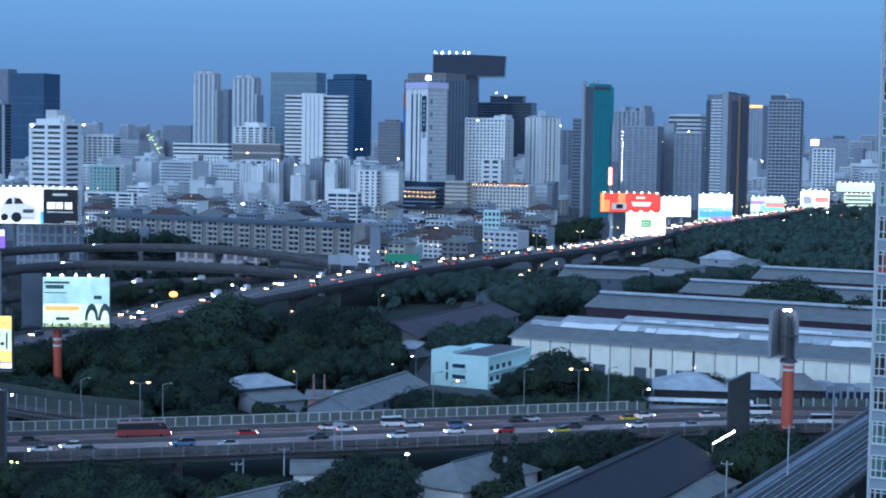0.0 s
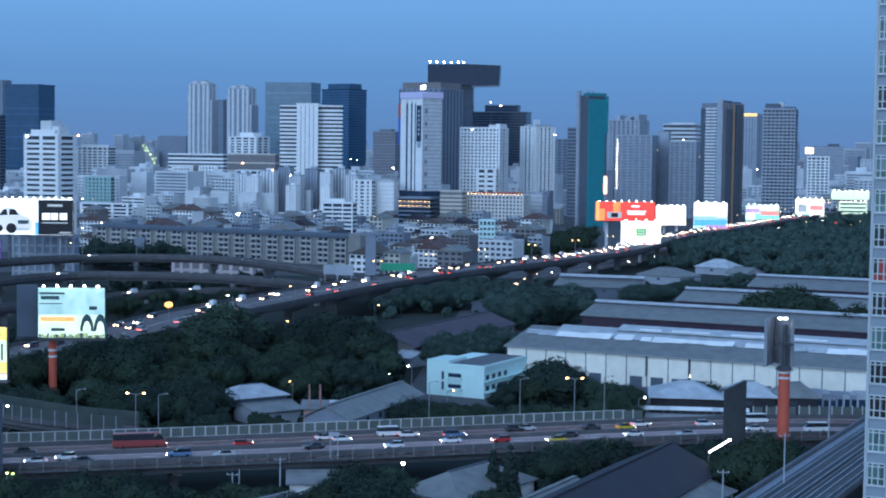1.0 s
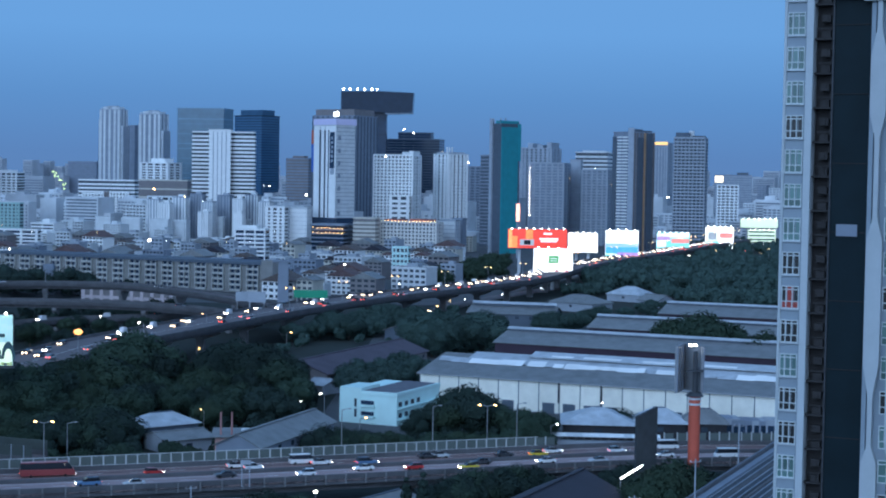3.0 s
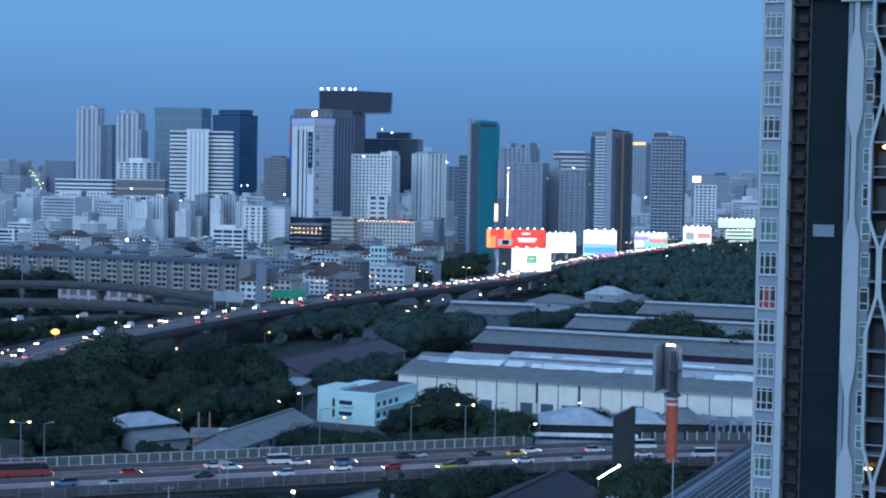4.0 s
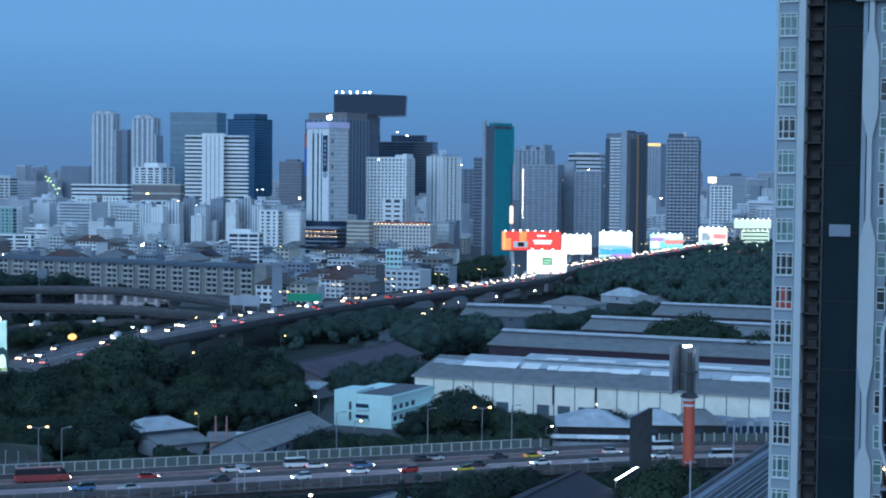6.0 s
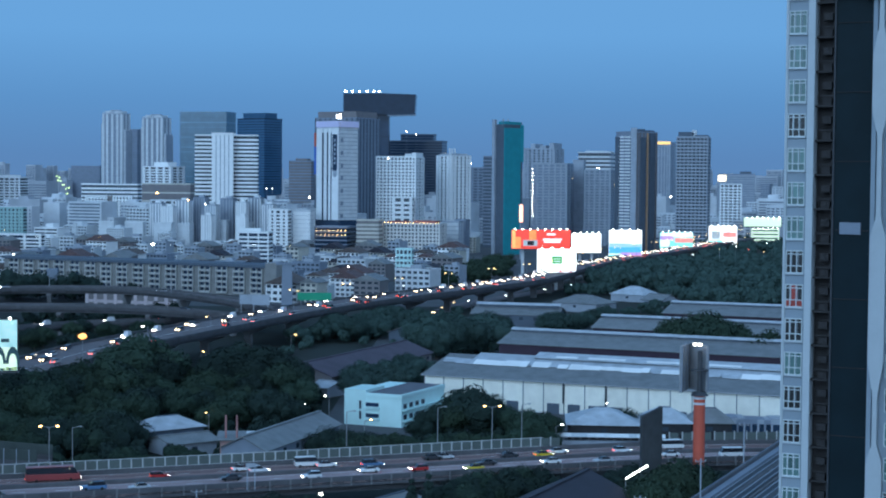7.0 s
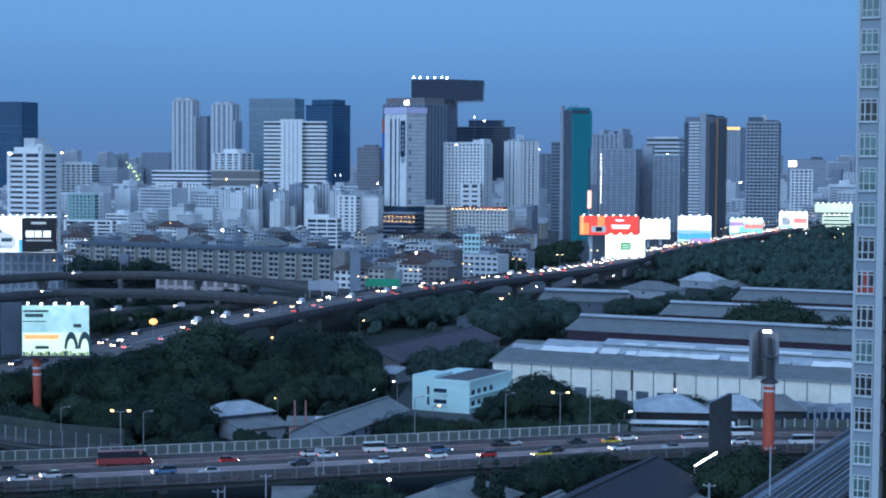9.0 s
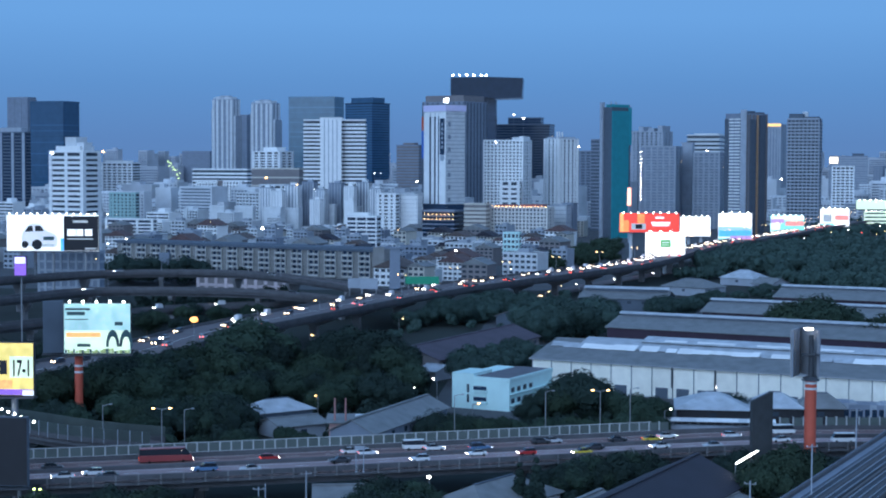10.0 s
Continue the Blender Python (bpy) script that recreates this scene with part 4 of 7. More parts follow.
def ribbon(name, centre, half, y0, y1, material):
    """An upright board whose middle and width change with height."""
    b = bmesh.new()
    rows = []
    for i in range(int(CTOP / 0.6) + 1):
        z = i * 0.6
        c, h = centre(z), half(z)
        rows.append([b.verts.new(p) for p in ((c - h, y0, z), (c + h, y0, z), (c + h, y1, z), (c - h, y1, z))])
    b.faces.new(rows[0])
    b.faces.new(rows[-1])
    for p, q in zip(rows, rows[1:]):
        for i in range(4):
            j = (i + 1) % 4
            b.faces.new((p[i], p[j], q[j], q[i]))
    return part(name, b, material, condo)


WAVE = [(45.5, 1), (49.6, 1), (50.9, 0), (55.1, 0), (57.9, 1), (68.3, 1), (70.0, 0), (76.7, 0), (78.8, 1), (83.5, 1), (85.9, 0), (88.8, 0)]
CROSS = [(45.4, 1), (48.2, 1), (51.2, 0), (60.6, 0), (63.8, 1), (67.7, 1), (70.1, 0), (76.4, 0), (79.8, 1), (83.2, 1), (86.0, 0), (89.7, 0)]
ribbon("wavy_column", lambda z: U4 + 0.62, lambda z: 0.19 + 0.46 * swell(z, WAVE), -0.25, 0.5, CT)
boxpart("column_edge", CW, condo, U4 - 0.12, 0.1, 0, U4 + 0.25, 0.5, CTOP)
XU = 10.25
for d in (-1, 1):
    for du in (0.0, 2.3):
        ribbon("lattice_ribbon", lambda z: XU + du + d * (0.10 + 0.85 * (1 - swell(z, CROSS))), lambda z: 0.13, -0.45 - 0.06 * d - 0.02 * du, -0.1 - 0.06 * d - 0.02 * du, CT)
SLABC = boxmesh("balcony_slab", MIDGREY, U6, -0.1, 0, U7, 1.8, 0.14)
DOOR = boxmesh("balcony_door", CK, U6 + 0.3, 1.7, 0.15, U6 + 1.5, 1.8, 2.2)
BRAIL = boxmesh("balcony_rail", GREY, U6, -0.05, 0.9, U7, 0.0, 0.98)
for k in range(33):
    z = WZ + k * ST - 0.3
    piece("balcony_slab", SLABC, condo, 0, 0, z)
    piece("balcony_door", DOOR, condo, 0, 0, z)
    if k % 2:
        piece("balcony_rail", BRAIL, condo, 0, 0, z)
for zz, uu in ((88.3, 10.40), (76.1, 10.42), (49.1, 9.70)):
    b = bmesh.new()
    bmesh.ops.create_icosphere(b, subdivisions=2, radius=0.16)
    ob = part("balcony_lamp", b, L_WARM, condo)
    ob.matrix_basis = pose(uu, 0.7, zz) @ Matrix.Diagonal((2.0, 1, 1, 1))

# ---- warehouses and houses ----


KEEP = [(23, 527, 193, 442, 5), (33, 546, 203, 461, 21), (-4, 490, 18, 500, 15)]


def roof_shell(name, half, length, z_eave, z_ridge, over, thick, material, parent, ridge_at=0.0):
    """A gabled roof of real thickness, ridge along y from 0 to length."""
    for d in (-1, 1):
        s = (z_ridge - z_eave) / half
        b = bmesh.new()
        prism(b, ((0, z_ridge), (d * (half + over), z_eave - s * over), (d * (half + over), z_eave - s * over - thick), (0, z_ridge - thick)), -over, length + over)
        part(name, b, material, parent)


def house(name, label, x1, y1, x2, y2, z_ridge, half, z_eave, roof, wall, over=0.8, monitor=0.0, group="", hip=False):
    """A gabled building: its ridge runs between two places."""
    length = math.hypot(x2 - x1, y2 - y1)
    KEEP.append((x1, y1, x2, y2, half + 2.5))
    h = thing(name, label, "building", x1, y1, 0, math.degrees(math.atan2(y2 - y1, x2 - x1)) - 90, group)
    b = bmesh.new()
    if hip:
        k, g, e = half * 0.9, half + over, z_eave - 0.2
        box(b, -half, -k, 0, half, length + k, e)
        part("wall", b, wall, h)
        for q in (((-g, -k - over, e), (g, -k - over, e), (0, 0, z_ridge)), ((g, length + k + over, e), (-g, length + k + over, e), (0, length, z_ridge)), ((g, -k - over, e), (g, length + k + over, e), (0, length, z_ridge), (0, 0, z_ridge)), ((-g, length + k + over, e), (-g, -k - over, e), (0, 0, z_ridge), (0, length, z_ridge))):
            b = bmesh.new()
            up = [b.verts.new(p) for p in q]
            dn = [b.verts.new((x, y, z - 0.2)) for x, y, z in q]
            b.faces.new(up)
            b.faces.new(dn[::-1])
            for i in range(len(q)):
                j = (i + 1) % len(q)
                b.faces.new((up[i], dn[i], dn[j], up[j]))
            part("roof", b, roof, h)
        boxpart("ridge_cap", DARKGREY, h, -0.3, 0, z_ridge - 0.1, 0.3, length, z_ridge + 0.12)
    else:
        prism(b, ((-half, 0), (half, 0), (half, z_eave - 0.25), (0, z_ridge - 0.3), (-half, z_eave - 0.25)), 0, length)
        part("wall", b, wall, h)
        roof_shell("roof", half, length, z_eave, z_ridge, over, 0.2, roof, h)
        boxpart("ridge_cap", roof, h, -0.5, -over, z_ridge - 0.12, 0.5, length + over, z_ridge + 0.12)
    n = max(1, int(length / 7))
    me = boxmesh("window", WINDOW, -0.06, -0.9, 0, 0.06, 0.9, 1.3)
    for i in range(n):
        for d in (-1, 1):
            piece("window", me, h, d * half, (i + 0.5) * length / n, max(0.8, z_eave - 2.6))
    if monitor:
        boxpart("monitor_wall", DARKGREY, h, -monitor, 1, z_ridge - 1.0, monitor, length - 1, z_ridge + 1.0)
        for d in (-1, 1):
            b = bmesh.new()
            prism(b, ((0, z_ridge + 2.0), (d * (monitor + 1.0), z_ridge + 1.0), (d * (monitor + 1.0), z_ridge + 0.85), (0, z_ridge + 1.85)), 0, length)
            part("monitor_roof", b, SHEETPALE, h)
    return h


house("long_shed", "long shed with a dark brown sheet roof", 49.3, 343, 14.4, 274.9, 12, 10.5, 7.2, SHEETDARK, CREAM)
house("lean_to_shed", "grey sheet roofed lean-to beside a long shed", 55.7, 330.5, 34.2, 294, 6.5, 5, 5.2, SHEET, GREY)
house("house", "small house under a pale grey roof", 27.8, 325.5, 10.7, 292.6, 8, 4.6, 6, SHEET, CREAM)
house("house", "bungalow with a broad grey hipped sheet roof", 10.9, 340.7, 2.8, 329.2, 8, 7.5, 4.4, SHEET, WHITE, hip=True)
house("house", "white house under a grey tiled roof", -15.7, 337.1, -29.6, 336, 6.5, 4.5, 5, SHEET, WHITE)
house("house", "low house with a grey sheet roof", -27.7, 317.8, -40.1, 301.7, 6, 5, 4.3, SHEET, CREAM)
house("house", "two-storey house with a pale grey roof", -47.7, 450.7, -53.1, 446.8, 8, 5.5, 5.4, SHEETPALE, DARKGREY, hip=True)
house("shed", "low grey sheet roofed shed", -39, 440.5, -50.2, 432.5, 5, 6, 3.6, SHEET, GREY)
house("long_shed", "long low shed with a grey sheet roof", -9.3, 453.6, -27.1, 409.5, 8.5, 6, 5.6, SHEET, MIDGREY)
house("long_shed", "long old shed with a faded maroon roof", 20.2, 637.4, -17.1, 559.6, 10, 11, 6, SHEETPURPLE, BROWN)
house("shed", "small pale roofed shed among trees", -5.3, 548.3, -10.7, 552.3, 5, 5, 3.5, SHEETPALE, GREY)
house("shed", "shed with a grey gable roof among trees", 40.3, 764, 25, 729.1, 8, 10, 4.5, SHEET, DARKGREY)
house("long_shed", "long depot shed with a dark edged roof", 62.2, 825.8, 103, 812.7, 9, 12, 6, SHEET, DARKGREY, monitor=1.5)
house("shed", "grey hipped depot roof", 123.8, 909.7, 131.6, 902.8, 9, 10, 5, SHEET, GREY, hip=True)
house("pavilion", "pale roofed pavilion at the edge of the woods", 166.2, 984.2, 170.9, 980.3, 9, 9, 4.5, SHEETPALE, GREY, hip=True)
house("shed", "grey shed at the edge of the woods", 171.9, 947.7, 181.1, 936.4, 7, 8, 4, SHEET, GREY)

# big white warehouse: front wall of tall panels under a long roof
AX = -26.5
wh = thing("warehouse", "long white panelled warehouse with a weathered zinc roof", "warehouse", 23, 527, 0, AX, group="warehouses")
WL, WD, WE, WR = 190.0, 44.0, 10.2, 14.4
b = bmesh.new()
prism(b, ((0, 0), (WD, 0), (WD, WE), (WD / 2, WR), (0, WE)), 0, WL)
o = part("wall", b, OFFWHITE, wh)
o.matrix_basis = Matrix(((0, 1, 0, 0), (1, 0, 0, 0), (0, 0, 1, 0), (0, 0, 0, 1)))
WARMWHITE = mat("chalky_cream_panel", (0.88, 0.84, 0.74), vary=0.07, size=2.5, fine=0.4)
PANELM = [boxmesh("wall_panel", WARMWHITE, 0.12, -0.12, 0.4 + c, 6.6, 0.02, WE - 0.6) for c in (0.0, 0.0)]
for i in range(28):
    piece("wall_panel", PANELM[i % 3 == 1], wh, i * 6.75, 0, 0)
POSTM = boxmesh("drain_pipe", DARKGREY, -0.12, -0.25, 0, 0.12, 0.0, WE - 0.4)
SHUT = boxmesh("shutter", DARKGREY, 1.2, -0.2, 0, 5.2, -0.02, 3.3)
for i in range(29):
    piece("drain_pipe", POSTM, wh, i * 6.75, 0, 0)
    if i % 5 != 0 and i < 28:
        piece("shutter", SHUT, wh, i * 6.75, 0, 0)


def slope(name, u0, u1, y0, z0, y1, z1, material, parent, thick=0.25):
    """A sloping sheet along x from u0 to u1, from (y0, z0) up to (y1, z1)."""
    b = bmesh.new()
    v = [b.verts.new(p) for p in ((u0, y0, z0), (u1, y0, z0), (u1, y1, z1), (u0, y1, z1), (u0, y0, z0 - thick), (u1, y0, z0 - thick), (u1, y1, z1 - thick), (u0, y1, z1 - thick))]
    for q in ((0, 1, 2, 3), (7, 6, 5, 4), (0, 4, 5, 1), (1, 5, 6, 2), (2, 6, 7, 3), (3, 7, 4, 0)):
        b.faces.new([v[i] for i in q])
    return part(name, b, material, parent)


slope("roof", -0.8, WL, -0.9, WE - 0.1, WD / 2, WR + 0.25, SHEET, wh)
slope("roof", -0.8, WL, WD + 0.9, WE - 0.1, WD / 2, WR + 0.25, SHEET, wh)
slope("upper_roof", 10, WL, 13.4, WE + 2.9, WD / 2 + 1, WR + 0.9, SHEETPALE, wh)
slope("upper_roof", 30, WL, 19.0, WR + 0.75, WD / 2 + 3, WR + 1.9, SHEETPALE, wh)
# pale sheets lie in a ragged band along the roof
r2 = random.Random(5)
u = 1.0
while u < WL - 6:
    w = r2.uniform(2, 6.5)
    y0, y1 = 12.0 + r2.uniform(-0.7, 0.7), 14.6 + r2.uniform(-0.8, 0.9)
    slope("bleached_sheet", u, u + w, y0, WE + 0.3 + 0.205 * y0, y1, WE + 0.85 + 0.205 * y1, WHITE if r2.random() < 0.88 else SHEETPALE, wh, 0.1)
    u += w + (r2.uniform(0, 1.5) if r2.random() < 0.3 else -0.05)
for i in range(16):
    u = r2.uniform(32, WL - 8)
    slope("bleached_sheet", u, u + r2.uniform(3, 10), 19.6, WR + 0.98, 20.8 + r2.uniform(0, 0.8), WR + 1.35, WHITE, wh, 0.1)
for u in (47.1, 60.8, 121.6):
    boxpart("dark_stain_pipe", DARKSTEEL, wh, u - 0.3, -0.5, 3.5, u + 0.3, -0.12, WE - 0.4)
boxpart("gutter", STEEL, wh, -0.8, -1.2, WE - 0.5, WL, -0.9, WE - 0.15)


def back_warehouse(x, y, length, half, eave, ridge, label):
    KEEP.append((x + 8, y + half, x + 8 + length * 0.87, y + half - length * 0.485, half + 1))
    w = thing("warehouse", label, "warehouse", x, y, 0, AX, group="warehouses")
    boxpart("wall", mat("maroon_wall_band", (0.045, 0.028, 0.045), vary=0.15, size=4), w, 0, 0, 0, length, 2 * half, eave - 0.2)
    slope("roof", -0.8, length, -0.8, eave, half - 1.6, ridge - 0.7, SHEET, w)
    slope("roof", -0.8, length, 2 * half + 0.8, eave, half + 2.5, ridge - 1.2, SHEET, w)
    boxpart("monitor_wall", DARKGREY, w, 0, half - 1.7, ridge - 1.6, length, half + 1.7, ridge + 0.2)
    slope("monitor_roof", -0.6, length, half - 2.2, ridge + 0.2, half, ridge + 0.8, SHEETPALE, w)
    slope("monitor_roof", -0.6, length, half + 2.2, ridge + 0.2, half, ridge + 0.8, SHEETPALE, w)
    return w


back_warehouse(54.5, 613, 190, 16, 11.5, 15.4, "long warehouse with a grey roof and a raised ridge vent")
back_warehouse(99.2, 678.1, 170, 14, 11.5, 15.4, "second warehouse row with a grey roof and ridge vent")
back_warehouse(142.9, 753.5, 170, 16, 11.5, 15.5, "far warehouse row with a grey roof and ridge vent")

# mint office building
T_M = 14.2, 478, 62, 29.4, 18.7, 9.4
mb = thing("office_building", "pale mint three-storey office building with a grey flat roof", "building", T_M[0], T_M[1], 0, T_M[2])
mw, md, mh = T_M[3], T_M[4], T_M[5]
boxpart("wall", MINT, mb, 0, 0, 0, mw, md, mh)
boxpart("roof", mat("grey_roof_felt", (0.12, 0.12, 0.14), vary=0.15), mb, 0.6, 0.6, mh, mw - 0.5, md * 0.62, mh + 0.25)
boxpart("parapet", MINT, mb, -0.25, -0.25, mh - 0.9, mw, 0.6, mh + 0.3)
boxpart("parapet", MINT, mb, -0.25, 0.6, mh - 0.9, 0.6, md * 0.62, mh + 0.3)
boxpart("stair_block", MINT, mb, -0.15, md * 0.62, 0, mw * 0.4, md + 0.1, mh + 1.1)
for z in (mh - 3.0, mh - 6.2):
    boxpart("veranda_opening", DARKGLASS, mb, -0.3, md * 0.4, z - 0.6, 0.3, md * 0.62, z + 0.5)
    boxpart("veranda_slab", MINT, mb, -0.9, md * 0.38, z - 1.3, 0.1, md * 0.63, z - 0.7)
    for i in range(4):
        boxpart("window", WINDOW, mb, 1.2 + i * mw / 7.3, -0.08, z - 0.9, 1.2 + i * mw / 7.3 + 2.1, 0.06, z + 0.5)
    boxpart("sun_ledge", MINT, mb, 0.4, -1.0, z - 1.5, mw, 0.05, z - 1.2)
for z in (mh - 4.5, mh - 7.5):
    boxpart("window", WINDOW, mb, -0.22, md * 0.7, z, 0.0, md * 0.74, z + 2.4)

# shade under the open canopies, made as solid near-black boxes
P_SHADE = mat("canopy_shade", (0.03, 0.03, 0.035), vary=0.2, size=1)
# market roofs and stalls behind the expressway
for x1, y1, x2, y2, w, m in ((69.5, 463, 72.0, 462.7, 9.5, SHEETPALE), (86.5, 463, 90, 462.6, 6.0, SHEETPALE), (98.5, 461.6, 102.8, 461.1, 4.5, SHEET)):
    house("market_canopy", "open market canopy with a pale sheet roof", x1, y1, x2, y2, 8.5, w, 5.0, m, P_SHADE, group="market canopies", hip=True)
r3 = random.Random(11)
for i in range(13):
    q = Vector((57.0, 449.5, 0)).lerp(Vector((84.0, 446.5, 0)), i / 12)
    st = thing("market_stall", "small market stall under a coloured awning", "stall", q.x, q.y, 0, -6, group="market stalls")
    boxpart("counter", GREY, st, -1.3, -1, 0, 1.3, 1, 1.1)
    for u in (-1.3, 1.2):
        boxpart("post", STEEL, st, u, -1, 1.1, u + 0.1, -0.9, 2.6)
    slope("awning", -1.6, 1.6, -1.6, 2.4, 1.2, 3.0, r3.choice((WHITE, WHITE, SHEETPALE, OFFWHITE, WHITE)), st, 0.08)
for i in range(14):
    q = Vector((97.6, 458.1, 0)).lerp(Vector((122.8, 454.7, 0)), i / 13)
    ct = thing("row_shop", "small grey row shop with a dark doorway", "building", q.x, q.y + 14, 0, -4, group="row shops")
    boxpart("wall", r3.choice((GREY, MIDGREY, MIDGREY, DARKGREY)), ct, -2.2, 0, 0, 2.1, 7, 3.2 + r3.uniform(0, 1.4))
    boxpart("doorway", DARKGLASS, ct, -1.6, -0.1, 0, 1.4, 0.1, 2.5)
    boxpart("window", WINDOW, ct, 1.5, -0.08, 1.2, 1.9, 0.1, 2.2)

# painted stack and small shrine-like works yard beside the expressway
ys = thing("works_hut", "pinkish works hut with two thin stacks", "hut", -29.9, 424)
boxpart("wall", mat("faded_pink_render", (0.5, 0.30, 0.28), vary=0.15), ys, -4, 0, 0, 2.4, 6, 5.5)
slope("roof", -5, 3, -1, 5.4, 7, 6.6, SHEET, ys)
boxpart("side_wall", OFFWHITE, ys, 2.6, 1, 0, 8, 4, 7)
for u in (-2.6, 0.2):
    b = bmesh.new()
    tube(b, (u, 1, 0), (u, 1, 11.5), 0.3, 0.22)
    part("stack", b, mat("faded_red_paint", (0.42, 0.2, 0.19)), ys)

# long apartment row beyond the flyovers
T_A = -48.2, 1000, 60, 20.6, 210.5, 17.9
ap = thing("apartment_row", "long weathered concrete apartment row with balcony bays", "building", T_A[0], T_A[1], 0, T_A[2])
aw, al, ah = T_A[3], T_A[4], T_A[5]
AC = mat("weathered_cream_concrete", (0.23, 0.225, 0.22), vary=0.15, size=4)
boxpart("wall", AC, ap, 0, 0, 0, aw, al, ah - 0.6)
boxpart("roof", DARKGREY, ap, -1.2, -1.2, ah - 0.6, aw + 1, al + 1, ah + 1.2)
boxpart("lift_tower", AC, ap, -1.6, -3, 0, 7, 5, ah + 2.5)
bays = int(al / 13)
BAYPAINT = mat("stained_bay_paint", (0.45, 0.44, 0.42), vary=0.16, size=3, fine=0.5)
BALC = boxmesh("balcony", BAYPAINT, -1.6, 1.8, 0, 0.0, 9.4, 1.15)
OPEN = boxmesh("loggia", DARKGLASS, -0.05, 1.9, 1.15, 0.1, 9.3, 2.9)
BAYW = boxmesh("bay_wall", BAYPAINT, -1.7, 1.3, 2, 0.0, 1.8, ah - 1)
BAYM = boxmesh("bay_wall", BAYPAINT, -1.55, 5.3, 2, 0.0, 5.7, ah - 1)
for i in range(bays):
    y0 = 6 + i * (al - 8) / bays
    for wm, dy in ((BAYW, 0), (BAYW, 8.0), (BAYM, 0)):
        piece("bay_wall", wm, ap, 0, y0 + dy, 0)
    for k in range(7):
        if 3.3 * k + 3 < ah:
            piece("balcony", BALC, ap, 0, y0, 1.0 + 3.3 * k)
            piece("loggia", OPEN, ap, 0, y0, 1.0 + 3.3 * k)

# ---- billboards ----


def billboard(name, label, x, y, z0, z1, rz, w, face, pole=None, poles=(0.5,), lamps=0, back=DARKSTEEL, depth=1.2, pole_r=0.8, pole_z=0.0):
    """A board whose lower left corner stands at x, y; it faces -y before it is turned."""
    s = thing(name, label, "billboard", x, y, 0, rz, group="billboards")
    boxpart("frame", back, s, 0, 0.05, z0, w, depth, z1)
    boxpart("face", face, s, 0.15, -0.08, z0 + 0.15, w - 0.15, 0.05, z1 - 0.15)
    boxpart("catwalk", DARKSTEEL, s, -0.3, -1.4, z0 - 0.5, w + 0.3, depth, z0 - 0.2)
    for u in poles:
        b = bmesh.new()
        tube(b, (u * w, depth + pole_r, 0), (u * w, depth + pole_r, z0 + 0.2 * (z1 - z0)), pole_r, sides=14)
        part("pole", b, pole or STEEL, s)
    for i in range(lamps):
        u = (i + 0.5) * w / lamps
        b = bmesh.new()
        bmesh.ops.create_icosphere(b, subdivisions=1, radius=w / lamps * 0.075 + 0.12)
        part("floodlight", b, L_FLOOD, s).matrix_basis = pose(u, -1.0, z1 + 0.4)
    return s


def patch(name, s, material, u0, z0, u1, z1, lift=0.11):
    return boxpart(name, material, s, u0, -lift, z0, u1, -lift + 0.06, z1)


P_SKY = glow("lit_pale_blue_print", (0.46, 0.73, 0.70), 0.52, 0.4, 7)
P_WHITE = glow("lit_white_print", (0.92, 0.97, 1.0), 0.85, 0.2)
P_BRIGHT = glow("overlit_white_print", (1.0, 1.0, 0.98), 1.0, 0.15)
P_CREAM = glow("lit_cream_print", (0.75, 0.9, 0.68), 0.7, 0.28)
P_BLACK = mat("black_print", (0.02, 0.02, 0.025), rough=0.5)
P_RED = glow("lit_red_print", (0.85, 0.07, 0.05), 0.8, 0.28)
P_ORANGE = glow("lit_orange_print", (1.0, 0.45, 0.15), 0.8, 0.28)
P_AMBER = glow("lit_amber_print", (0.95, 0.33, 0.10), 0.7, 0.4, 5)
P_BLUE = glow("lit_blue_print", (0.1, 0.45, 0.9), 0.8, 0.28)
P_TEAL = glow("lit_teal_print", (0.25, 0.75, 0.7), 0.8, 0.28)
P_YELLOW = glow("lit_yellow_print", (0.90, 0.70, 0.20), 0.66, 0.45, 5)
P_DARK = mat("dark_green_print", (0.05, 0.11, 0.12), rough=0.5)
P_GREY = glow("lit_grey_print", (0.45, 0.5, 0.52), 0.5, 0.28)
P_PINK = glow("lit_pink_print", (0.92, 0.30, 0.26), 0.75, 0.35, 6)
P_LILAC = glow("lit_lilac_print", (0.50, 0.32, 0.75), 0.75, 0.3, 6)
P_OLIVE = glow("lit_olive_print", (0.30, 0.38, 0.16), 0.5, 0.3)
P_SILVER = glow("lit_silver_print", (0.62, 0.66, 0.70), 0.62, 0.3)
P_LEAFGREEN = glow("lit_leaf_green_print", (0.10, 0.42, 0.12), 0.6, 0.2)
P_PURPLE = glow("lit_purple_print", (0.25, 0.12, 0.6), 0.8, 0.28)

# lit board on a red pole
bx, bz0, bz1, bw = -110.5, 18.9, 33.1, 18.6
bb = billboard("billboard", "lit pale blue billboard with round tyre shapes on a red pole", bx, 457, bz0, bz1, 3, bw, P_SKY, RUST, (0.2,), 5, pole_r=1.15)
bh = bz1 - bz0
patch("lower_print", bb, P_CREAM, 0.3, bz0 + 0.3, bw - 0.3, bz0 + bh * 0.46, 0.13)
patch("orange_bar", bb, P_ORANGE, 0.8, bz0 + bh * 0.33, bw * 0.55, bz0 + bh * 0.42, 0.15)
